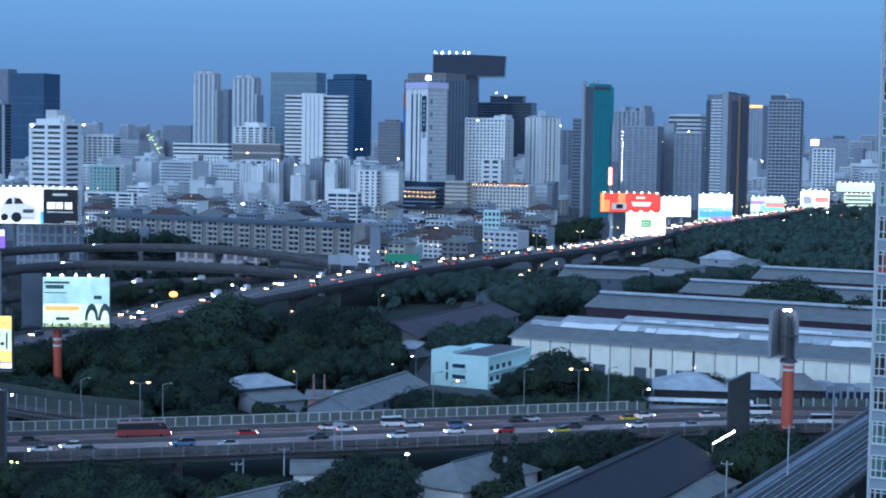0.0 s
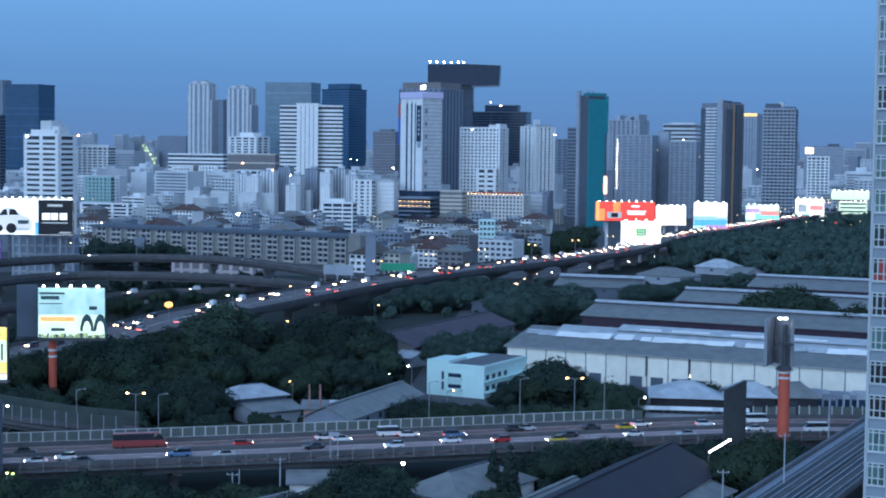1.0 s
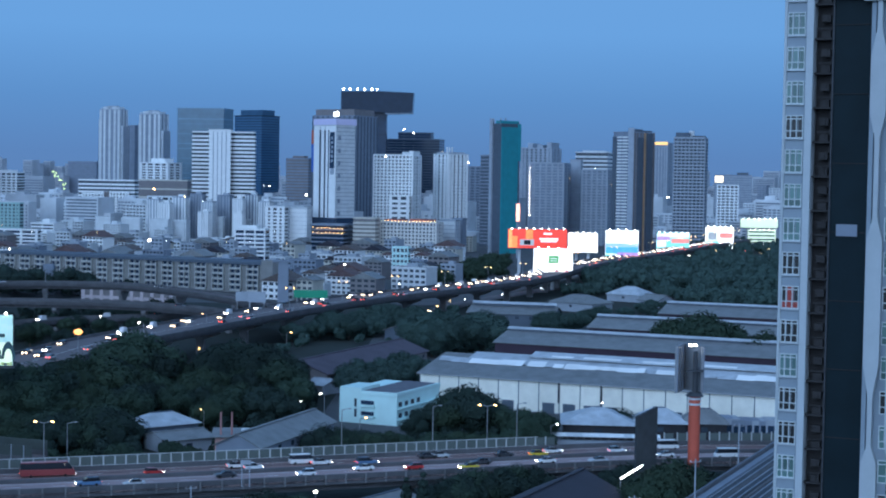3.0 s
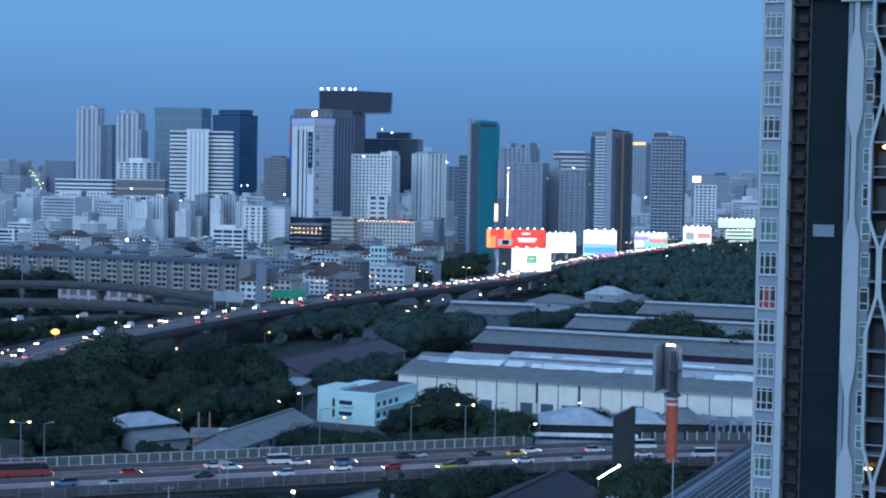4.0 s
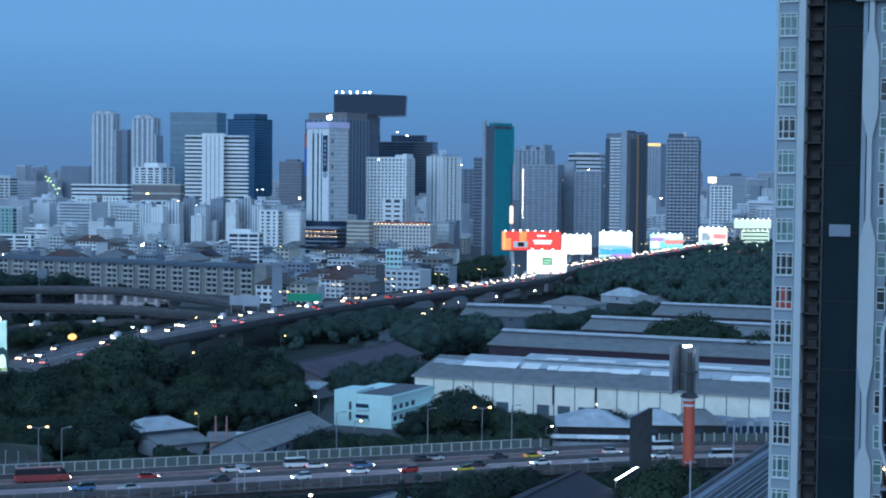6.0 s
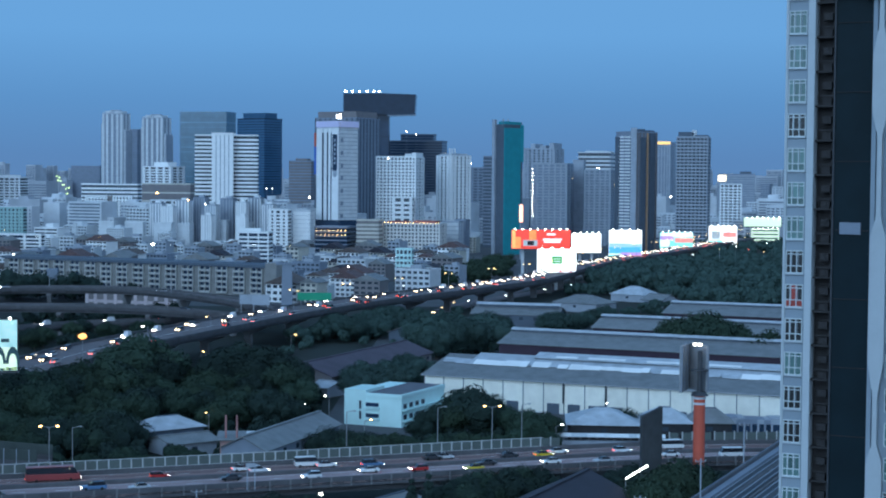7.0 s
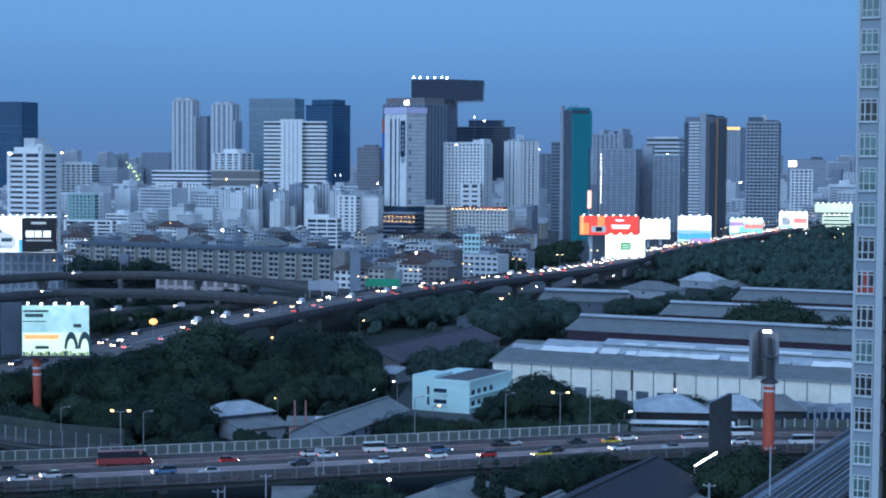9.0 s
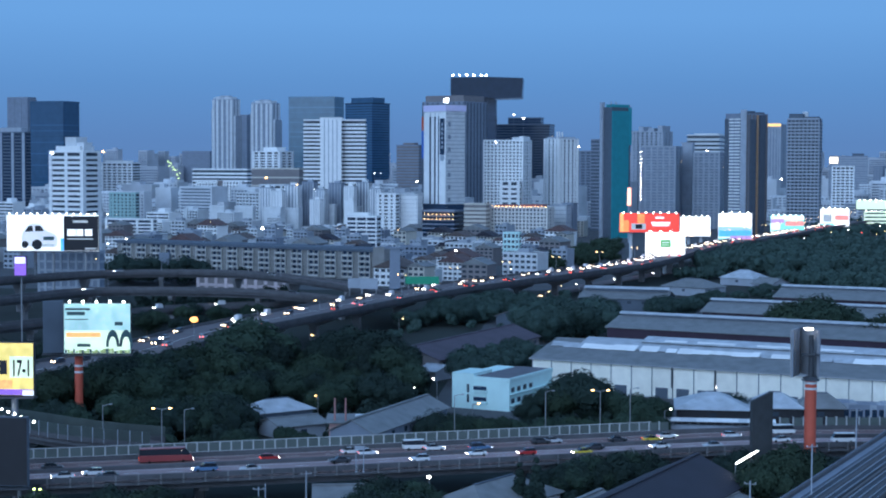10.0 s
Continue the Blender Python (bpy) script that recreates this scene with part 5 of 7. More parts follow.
for u0, u1, v0, v1 in ((0.03, 0.4, 0.86, 0.90), (0.05, 0.32, 0.76, 0.83), (0.03, 0.36, 0.67, 0.69), (0.2, 0.4, 0.14, 0.2)):
    patch("dark_text_bar", bb, P_DARK, u0 * bw, bz0 + bh * v0, u1 * bw, bz0 + bh * v1, 0.16)
for uc in (0.73, 0.93):
    b = bmesh.new()
    k = 18
    inner, outer = [], []
    for i in range(k + 1):
        a = math.pi * i / k
        for ring, r in ((inner, 0.06), (outer, 0.10)):
            ring.append(b.verts.new(((uc - r * math.cos(a)) * bw, -0.2, bz0 + bh * (0.14 + (0.2 + 3.4 * (r - 0.06)) * math.sin(a)))))
    for i in range(k):
        b.faces.new((inner[i], inner[i + 1], outer[i + 1], outer[i]))
    part("tyre_shape", b, P_DARK, bb)
patch("small_vehicle_shape", bb, P_DARK, 0.76 * bw, bz0 + bh * 0.56, 0.88 * bw, bz0 + bh * 0.63, 0.17)
rs = random.Random(3)
for i in range(24):
    u = 0.02 + i * 0.0405
    patch("shrub_shape", bb, P_OLIVE if i % 3 else P_DARK, u * bw, bz0 + 0.2, (u + rs.uniform(0.025, 0.045)) * bw, bz0 + bh * rs.uniform(0.05, 0.11), 0.17 + 0.01 * (i % 2))
sd = billboard("billboard", "dark unlit back of a neighbouring billboard panel", -117.3, 461, bz0 - 0.3, bz1 + 0.2, 12, 5.6, DARKGREY, STEEL, (), 0, back=DARKGREY)
boxpart("bracket", DARKSTEEL, sd, 2, 0.5, bz0 - 1.4, 12, 1.2, bz0 - 0.3)
for zz in (0.3, 1.1):
    b = bmesh.new()
    tube(b, (0.2 * bw, 1.2 + 1.15, bz0 - 3.2 - zz * 2.2), (0.2 * bw, 1.2 + 1.15, bz0 - 2.6 - zz * 2.2), 1.22, sides=14)
    part("pole_band", b, OFFWHITE, bb)

# far board: a pale half with a vehicle shape, a black half
bx, bz0, bz1, bw = -234.6, 25.6, 44.5, 47.4
bb = billboard("billboard", "wide lit billboard, white and black halves with a vehicle picture", bx, 850, bz0, bz1, 2, bw, P_WHITE, STEEL, (0.15, 0.5, 0.85), 13, pole_r=0.7)
bh = bz1 - bz0
patch("black_print", bb, P_BLACK, bw * 0.62, bz0 + 0.3, bw - 0.2, bz1 - 0.8, 0.14)
patch("blue_edge", bb, P_BLUE, bw * 0.585, bz0 + 0.3, bw * 0.62, bz0 + bh * 0.35, 0.14)
def picture(name, outline, y0, y1, material):
    b = bmesh.new()
    prism(b, [(bw * u, bz0 + bh * v) for u, v in outline], y0, y1)
    part(name, b, material, bb)


picture("vehicle_shape", ((0.17, 0.16), (0.16, 0.40), (0.18, 0.52), (0.23, 0.70), (0.27, 0.76), (0.37, 0.74), (0.43, 0.56), (0.52, 0.47), (0.55, 0.38), (0.55, 0.16), (0.50, 0.10), (0.33, 0.10)), -0.2, -0.13, P_SILVER)
picture("side_window_shape", ((0.20, 0.53), (0.24, 0.68), (0.28, 0.70), (0.29, 0.54)), -0.26, -0.19, P_BLACK)
picture("windscreen_shape", ((0.31, 0.54), (0.31, 0.70), (0.365, 0.70), (0.41, 0.55)), -0.26, -0.19, P_BLACK)
picture("grille_shape", ((0.40, 0.30), (0.40, 0.40), (0.52, 0.40), (0.51, 0.30)), -0.26, -0.19, P_DARK)
picture("bumper_shape", ((0.38, 0.13), (0.38, 0.20), (0.53, 0.20), (0.51, 0.13)), -0.26, -0.19, P_GREY)
for uc, rw_ in ((0.20, 0.10), (0.33, 0.14)):
    b = bmesh.new()
    tube(b, (bw * uc, -0.28, bz0 + bh * 0.18), (bw * uc, -0.19, bz0 + bh * 0.18), bh * rw_, sides=16)
    part("wheel_shape", b, P_BLACK, bb)
for u0, u1, v0, v1 in ((0.66, 0.75, 0.42, 0.6), (0.76, 0.83, 0.42, 0.6), (0.85, 0.93, 0.42, 0.6), (0.72, 0.88, 0.78, 0.84), (0.85, 0.97, 0.05, 0.09), (0.66, 0.94, 0.32, 0.35)):
    patch("white_bar", bb, P_GREY if v1 - v0 < 0.1 else P_WHITE, bw * u0, bz0 + bh * v0, bw * u1, bz0 + bh * v1, 0.2)
tower("slatted_building", "grey slatted building under the wide billboard", -192.1, 875, 80, 7.8, 35.1, 23.1, MIDGREY, GREY, floor=4, frac=0.3, py=8, pfrac=0.3)
sg = billboard("sign_board", "small lit purple sign board", -173.8, 640, 27.7, 35.3, 0, 4.8, P_PURPLE, STEEL, (0.5,), pole_r=0.3)
patch("white_print", sg, P_WHITE, 0.3, 32.5, 4.4, 34.9, 0.14)
lamp_on(-181.4, 846, 44.8, 0.8, L_FLOOD)
lamp_on(-181.4, 846, 29.7, 0.9, L_FLOOD)
lamp_on(-187.7, 846, 22.1, 0.6, L_WARM)

# yellow board at the edge and its row of lamps; dark board below it
bx = -103.5
bz0, bz1, bw = 24.4, 35.4, 15.9
bb = billboard("billboard", "lit yellow billboard with large dark bars", bx, 338, bz0, bz1, -4, bw, P_YELLOW, STEEL, (0.3, 0.7), 0, pole_r=0.7)
bh = bz1 - bz0
patch("purple_band", bb, P_PURPLE, 0.2, bz0 + 0.2, bw - 0.2, bz0 + bh * 0.12, 0.13)
patch("white_corner", bb, P_WHITE, bw * 0.85, bz0 + 0.1, bw - 0.1, bz0 + bh * 0.1, 0.15)
patch("cream_print", bb, P_CREAM, bw * 0.68, bz0 + bh * 0.34, bw * 0.99, bz0 + bh * 0.74, 0.13)
cu = bpy.data.curves.new("numerals", "FONT")
cu.body, cu.size, cu.extrude, cu.align_x = "17-1", bh * 0.42, 0.03, "CENTER"
cu.offset = 0.12
cu.materials.append(P_BLACK)
num = new("numerals", cu)
num.parent = bb
num.matrix_basis = pose(bw * 0.835, -0.2, bz0 + bh * 0.38, 90, 0, 0) @ Matrix.Diagonal((0.5, 1, 1, 1))
tagged(num, "large black numerals")
patch("dark_figure_shape", bb, P_BLACK, bw * 0.55, bz0 + bh * 0.4, bw * 0.645, bz0 + bh * 0.66, 0.16)
patch("orange_glow_shape", bb, P_ORANGE, bw * 0.5, bz0 + bh * 0.14, bw * 0.72, bz0 + bh * 0.3, 0.15)
for i in range(8):
    b = bmesh.new()
    bmesh.ops.create_icosphere(b, subdivisions=1, radius=0.3)
    part("floodlight", b, L_FLOOD, bb).matrix_basis = pose(bw * (0.45 + i * 0.085), -2.4, bz0 - 1.5 - i * 0.5)
    boxpart("lamp_arm", DARKSTEEL, bb, bw * (0.45 + i * 0.085) - 0.05, -2.4, bz0 - 1.9 - i * 0.5, bw * (0.45 + i * 0.085) + 0.05, 0.2, bz0 - 1.8 - i * 0.5)
billboard("billboard", "dark unlit board on posts beside the expressway", -96.2, 322, 8.7, 22.4, -3, 11.2, P_BLACK, STEEL, (0.2, 0.8), 0, back=DARKGREY, pole_r=0.4)

# grey board on the orange-red pole, seen from behind, and the dark one next to it
rp = thing("billboard", "grey back of a billboard on a thick orange-red pole", "billboard", 74.4, 350, 0, 0, group="billboards")
zt, zb, zp = 37.3, 27.2, 26.7
b = bmesh.new()
tube(b, (0, 0, 0), (0, 0, zp), 1.25, sides=18)
part("pole", b, RUST, rp)
for zz in (0.3, 1.5):
    b = bmesh.new()
    tube(b, (0, 0, zp - zz - 0.45), (0, 0, zp - zz), 1.35, sides=18)
    part("pole_band", b, OFFWHITE, rp)
b = bmesh.new()
tube(b, (0, 0, zp), (0, 0, zp + 0.8), 2.0, 1.2, sides=18)
part("collar", b, DARKSTEEL, rp)
PB = mat("grey_sheet_back", (0.27, 0.285, 0.31), vary=0.15, size=2)
for nm, ang, w, off, m in (("left_panel", 66, 11, -4.1, PB), ("right_panel", 106, 11, 1.6, PB)):
    b = bmesh.new()
    box(b, 0, -0.25, zb, w, 0.25, zt)
    o = part(nm, b, m, rp)
    o.matrix_basis = pose(off, 0.5, 0, 0, 0, ang)
    for i in range(5):
        boxpart("rib", MIDGREY, o, w * i / 4 - 0.12, -0.45, zb + 0.2, w * i / 4 + 0.12, -0.26, zt - 0.2)
    for z in (zb + 2, (zb + zt) / 2, zt - 2):
        boxpart("rib", MIDGREY, o, 0.1, -0.5, z - 0.12, w - 0.1, -0.46, z + 0.12)
b = bmesh.new()
tube(b, (0, 0, zp), (0, 0, zt - 1), 0.6, 0.5)
part("mast", b, DARKSTEEL, rp)
boxpart("crossbar", DARKSTEEL, rp, -2.2, -1.2, (zb + zt) / 2 - 0.25, 1.6, 0.0, (zb + zt) / 2 + 0.1)
for u in (-1.6, -0.6):
    boxpart("lamp", L_WHITE, rp, u, -1.0, zt + 0.2, u + 0.7, -0.5, zt + 0.6)
dk = thing("billboard", "dark unlit board standing beside the expressway", "billboard", 62.4, 352, 0, 24, group="billboards")
b = bmesh.new()
prism(b, ((0, 6), (5.3, 6), (5.3, 23.7), (0, 21.8)), 0, 0.8)
part("panel", b, mat("sooty_board_back", (0.045, 0.052, 0.058), vary=0.2, size=2), dk)
for u in (0.6, 4.8):
    boxpart("post", DARKSTEEL, dk, u - 0.25, 0.8, 0, u + 0.25, 1.3, 14)
b = bmesh.new()
tube(b, (0, -1, 5.8), (4.6, -1, 8.6), 0.16)
lt = thing("strip_light", "bright slanting strip light above the trees", "lamp", 57.7, 345, 9.8 - 5.8)
part("tube_lamp", b, L_FLOOD, lt)
boxpart("post", STEEL, lt, -0.1, -0.9, -12, 0.1, -0.7, 6)

# far boards along the expressway
def far_board(label, x0, x1, y0, z0, z1, face, lamps=5, poles=(0.5,)):
    return billboard("billboard", label, x0, y0, z0, z1, 0, x1 - x0, face, OFFWHITE, poles, lamps, pole_r=1.1)


fb = far_board("brightly lit white billboard with a green block on a tall pole", 118.9, 144.9, 1068, 11.2, 27.3, P_BRIGHT, 4)
w = 25.9
zc = 20
patch("green_block", fb, P_LEAFGREEN, w * 0.38, zc - 2.4, w * 0.64, zc + 2.4, 0.2)
for dz in (0.7, -0.9):
    patch("pale_bar", fb, P_WHITE, w * 0.42, zc + dz - 0.2, w * 0.6, zc + dz + 0.2, 0.24)
fb = far_board("lit red billboard with an orange end and a white picture", 110, 151.7, 1150, 23.6, 37, P_RED, 8, (0.2, 0.8))
w, z0, z1 = 41.7, 23.6, 37
patch("orange_print", fb, P_ORANGE, 0.4, z0 + 0.4, w * 0.07, z1 - 0.4, 0.2)
patch("amber_glow", fb, P_AMBER, w * 0.3, z0 + 6.4, w * 0.42, z1 - 0.4, 0.2)
patch("amber_glow", fb, P_AMBER, w * 0.07, z0 + 0.4, w * 0.16, z1 - 5, 0.22)
patch("white_picture", fb, P_GREY, w * 0.2, z0 + 2, w * 0.44, z0 + 6.2, 0.25)
patch("dark_picture", fb, P_BLACK, w * 0.27, z0 + 2.6, w * 0.38, z0 + 5.6, 0.3)
for u0, u1, v in ((0.6, 0.74, 0.72), (0.53, 0.85, 0.45), (0.55, 0.83, 0.33)):
    patch("pale_bar", fb, P_WHITE, w * u0, z0 + (z1 - z0) * v, w * u1, z0 + (z1 - z0) * (v + 0.09), 0.2)
far_board("overlit plain white billboard by the expressway", 162.7, 185.4, 1230, 17.4, 32.1, P_BRIGHT, 5, (0.3, 0.7))
fb = far_board("tall lit billboard with a white top and a blue sky picture", 201.8, 228.5, 1300, 7.6, 32.5, P_BRIGHT, 4)
w, z0, z1 = 26.7, 7.6, 32.5
patch("blue_print", fb, P_BLUE, 0.4, z0 + (z1 - z0) * 0.25, w - 0.4, z0 + (z1 - z0) * 0.55, 0.2)
patch("pink_print", fb, P_PINK, w * 0.45, z0 + (z1 - z0) * 0.08, w - 0.4, z0 + (z1 - z0) * 0.2, 0.2)
patch("lilac_print", fb, P_LILAC, w * 0.36, z0 + (z1 - z0) * 0.2, w - 0.4, z0 + (z1 - z0) * 0.29, 0.22)
patch("sky_print", fb, P_SKY, 0.4, z0 + (z1 - z0) * 0.46, w - 0.4, z0 + (z1 - z0) * 0.58, 0.22)
patch("teal_print", fb, P_TEAL, 0.4, z0 + 0.4, w * 0.33, z0 + (z1 - z0) * 0.22, 0.2)
fb = far_board("lit teal and orange billboard", 276.2, 306.6, 1480, 6.8, 25.1, P_TEAL, 6)
w, z0, z1 = 30.3, 6.8, 25.1
patch("pink_print", fb, P_PINK, w * 0.45, z0 + (z1 - z0) * 0.5, w - 0.4, z0 + (z1 - z0) * 0.72, 0.2)
patch("lilac_print", fb, P_LILAC, 0.5, z0 + (z1 - z0) * 0.62, w * 0.42, z1 - 3, 0.22)
patch("white_print", fb, P_WHITE, w * 0.3, z0 + (z1 - z0) * 0.78, w - 0.4, z1 - 0.5, 0.21)
patch("white_print", fb, P_WHITE, 0.6, z0 + (z1 - z0) * 0.3, w * 0.3, z1 - 1, 0.2)
fb = far_board("lit white and pink billboard", 346.6, 375, 1600, 8.8, 27.9, P_BRIGHT, 5)
w, z0, z1 = 28.4, 8.8, 27.9
patch("pink_print", fb, P_PINK, w * 0.5, z0 + 8, w - 1, z0 + 13, 0.2)
patch("grey_print", fb, P_GREY, w * 0.1, z0 + 6, w * 0.4, z0 + 14, 0.2)
patch("teal_print", fb, P_TEAL, 0.8, z0 + 1, w * 0.5, z0 + 5, 0.25)
# one added glowing board takes the place of many small warm lights
far_board("glowing cream board standing in for a cluster of small lights", 417, 457.7, 1750, 23.2, 32.7, P_CREAM, 7, (0.2, 0.8))
fb = far_board("lit shop front with warm lamps and dark window rows", 418, 448, 1720, 9, 22, P_CREAM, 6, (0.2, 0.8))
for z in (11, 15, 19):
    patch("dark_window_row", fb, P_DARK, 1.5, z, 28.5, z + 1.6, 0.2)


lamp_on(-88.9, 548.0, 19.8, 3.2, L_SODIUM, "mast_lamp", "large orange floodlight on a mast by the expressway")

# poles and lamps before the expressway
def utility_pole(x, y, h, arm=True):
    p = thing("utility_pole", "grey concrete utility pole with a short crossarm", "pole", x, y, 0, RNG.uniform(-20, 20), group="utility poles")
    b = bmesh.new()
    tube(b, (0, 0, 0), (0, 0, h), 0.2, 0.13)
    part("shaft", b, GREY, p)
    if arm:
        boxpart("crossarm", STEEL, p, -1.1, -0.08, h - 0.6, 1.1, 0.08, h - 0.45)
        for u in (-1.0, 0.0, 1.0):
            boxpart("insulator", OFFWHITE, p, u - 0.06, -0.06, h - 0.45, u + 0.06, 0.06, h - 0.2)


utility_pole(-40.9, 332, 6.8)
utility_pole(-31.4, 334, 9.6)
utility_pole(52.3, 296, 15.5)
utility_pole(64.2, 300, 21.6)
utility_pole(84.7, 352, 20.5)
utility_pole(-40, 336, 6.7, False)
lamp_on(-6.4, 338, 7.8, 0.95, L_WHITE, "yard_lamp", "white globe lamp on a slim yard mast")
lamp_on(-82.4, 316, 9.3, 0.6, L_GREEN, "yard_lamp", "yellowish yard lamp on a slim mast")
lamp_on(-81.8, 318, 8.8, 0.6, L_GREEN, "yard_lamp", "yellowish yard lamp on a slim mast")
gf = thing("sign_gantry", "pale steel sign posts beside the expressway lanes", "sign", -21.1, 344.4, 8)
for u in (-0.8, 0.8):
    boxpart("post", GREY, gf, u - 0.09, 0, -0.6, u + 0.09, 0.18, 5.0)
boxpart("panel", GREY, gf, -1.1, -0.05, 4.2, 1.1, 0.0, 5.1)

# ---- trees ----


def leaf_cloud(lobes, count, size, rng, squash=1.0):
    """Corner points and faces of many small leaf clumps spread over rounded lobes."""
    pts, faces = [], []
    weights = [r * r for *_, r in lobes]
    for _ in range(count):
        cx, cy, cz, r = rng.choices(lobes, weights)[0]
        while True:
            d = Vector((rng.uniform(-1, 1), rng.uniform(-1, 1), rng.uniform(-0.65, 1)))
            if 0.05 < d.length < 1:
                break
        d.normalize()
        p = Vector((cx, cy, cz)) + Vector((d.x, d.y, d.z * squash)) * r * rng.uniform(0.84, 1.07)
        nrm = (d + Vector((rng.uniform(-0.42, 0.42), rng.uniform(-0.42, 0.42), rng.uniform(-0.25, 0.45)))).normalized()
        t = nrm.orthogonal().normalized()
        t.rotate(Matrix.Rotation(rng.uniform(0, 6.28), 3, nrm))
        s = nrm.cross(t)
        a, c = size * rng.uniform(0.6, 1.3), size * rng.uniform(0.35, 0.8)
        k = len(pts)
        pts += [p - t * a, p + s * c - nrm * c * 0.3, p + t * a, p - s * c - nrm * c * 0.3]
        faces.append((k, k + 1, k + 2, k + 3))
    return pts, faces


def core(pts, faces, lobes, fill=0.86):
    """Rough inner masses that close the crown where leaves are thick."""
    for cx, cy, cz, r in lobes:
        b = bmesh.new()
        bmesh.ops.create_icosphere(b, subdivisions=1, radius=r * fill)
        k = len(pts)
        for v in b.verts:
            pts.append(Vector((cx, cy, cz)) + v.co * (0.85 + 0.3 * noise.noise(v.co + Vector((cx, cy, cz)))))
        b.verts.index_update()
        faces += [tuple(v.index + k for v in f.verts) for f in b.faces]
        b.free()


def tree(name, label, h, w, material, seed, count=4600, low=0.12, size=0.33, shape="round"):
    rng = random.Random(seed)
    b = bmesh.new()
    tube(b, (0, 0, 0), (0.1 * rng.uniform(-1, 1) * h * 0.3, 0, h * 0.45), h * 0.028 + 0.06, h * 0.018, 7)
    lobes = []
    if shape == "cone":
        for i in range(7):
            f = i / 6
            lobes.append((0, 0, h * (0.15 + 0.78 * f), w / 2 * (1.05 - 0.8 * f)))
    else:
        n = 9 if shape == "round" else 12
        for i in range(n):
            a = 6.28 * i / n + rng.uniform(-0.4, 0.4)
            q = rng.uniform(0.25, 0.75) ** 0.6
            r = w * rng.uniform(0.19, 0.29)
            zt = h * (low + (1 - low) * (0.35 + 0.5 * math.sqrt(max(0, 1 - (q * 0.95) ** 2)))) - r * 0.75 + rng.uniform(-0.05, 0.05) * h
            lobes.append((q * w / 2 * math.cos(a), q * w / 2 * math.sin(a), max(zt, h * low), r))
        lobes.append((0, 0, h - w * 0.24, w * 0.22))
        lobes.append((w * 0.1, -w * 0.05, h * 0.62, w * 0.28))
        lobes.append((-w * 0.08, w * 0.05, h * 0.36, w * 0.36))
        for lx, ly, lz, lr in lobes[:6]:
            tube(b, (0, 0, h * 0.38), (lx * 0.8, ly * 0.8, lz), h * 0.012, h * 0.005, 5)
    trunk = part(name, b, BARK)
    tagged(trunk, label, "tree", group="trees")
    pts, faces = leaf_cloud(lobes, count, size, rng)
    core(pts, faces, lobes)
    me = bpy.data.meshes.new("crown")
    me.from_pydata(pts, [], faces)
    me.materials.append(material)
    crown = new("crown", me)
    crown.parent = trunk
    return trunk


PROTO = {
    "round": [tree("tree", "broad green tree with a dense rounded crown", 12, 12, LEAF, 1), tree("tree", "dark green tree with an uneven crown", 12, 12.5, LEAFDARK, 2), tree("tree", "olive green tree with a loose crown", 12, 11.5, LEAFLIGHT, 3), tree("tree", "dark broadleaf tree with a tall crown", 12, 10.5, LEAFDARK, 4, low=0.08)],
    "wide": [tree("rain_tree", "wide spreading tree with a low dark crown", 10, 17, LEAFDARK, 5, 5600, 0.12), tree("rain_tree", "wide spreading green tree with a flat crown", 10, 16, LEAF, 6, 5600, 0.12)],
    "bush": [tree("bush", "dense dark green bush", 5, 6, LEAF, 7, 1600, 0.1), tree("bush", "low leafy olive green bush", 5, 6.5, LEAFLIGHT, 8, 1600, 0.1)],
    "pale": [tree("tree", "grey-green tree with a rounded crown", 12, 12, LEAFHAZE, 14), tree("tree", "grey-green tree with a broken crown", 12, 12.5, LEAFHAZE, 15)],
    "cone": [tree("cypress", "narrow dark cone-shaped tree", 11, 4, LEAFDARK, 9, 2000, shape="cone")],
}
first = {k: [True] * len(v) for k, v in PROTO.items()}


def plant(kind, x, y, h, rng, z=0.0):
    k = rng.randrange(len(PROTO[kind]))
    ob = PROTO[kind][k]
    base = {"round": 12, "pale": 12, "wide": 10, "bush": 5, "cone": 11}[kind]
    s = h / base
    m = pose(x, y, z, 0, 0, rng.uniform(0, 360)) @ Matrix.Diagonal((s * rng.uniform(0.9, 1.2), s * rng.uniform(0.9, 1.2), s, 1))
    if first[kind][k]:
        first[kind][k] = False
        ob.matrix_basis = m
    else:
        sx, sy, sz = ob.scale
        copy_thing(ob, m @ Matrix.Diagonal((1 / sx, 1 / sy, 1 / sz, 1)))


def off_line(line, x, y):
    return min((q.x - x) ** 2 + (q.y - y) ** 2 for q in line) ** 0.5


def clear(x, y, r):
    for x1, y1, x2, y2, half in KEEP:
        dx, dy = x2 - x1, y2 - y1
        t = min(max(((x - x1) * dx + (y - y1) * dy) / (dx * dx + dy * dy), 0), 1)
        if math.hypot(x1 + t * dx - x, y1 + t * dy - y) < half + r * 0.3:
            return False
    return off_line(NEAR_LINE, x, y) > 17 + r * 0.5 and off_line(FAR_LINE, x, y) > 13 + r * 0.4 and off_line(RAIL_LINE, x, y) > 9 + r * 0.6 and off_line(RAMP, x, y) > 5 + r * 0.6 and off_line(LOOP_C, x, y) > 5 + r * 0.5


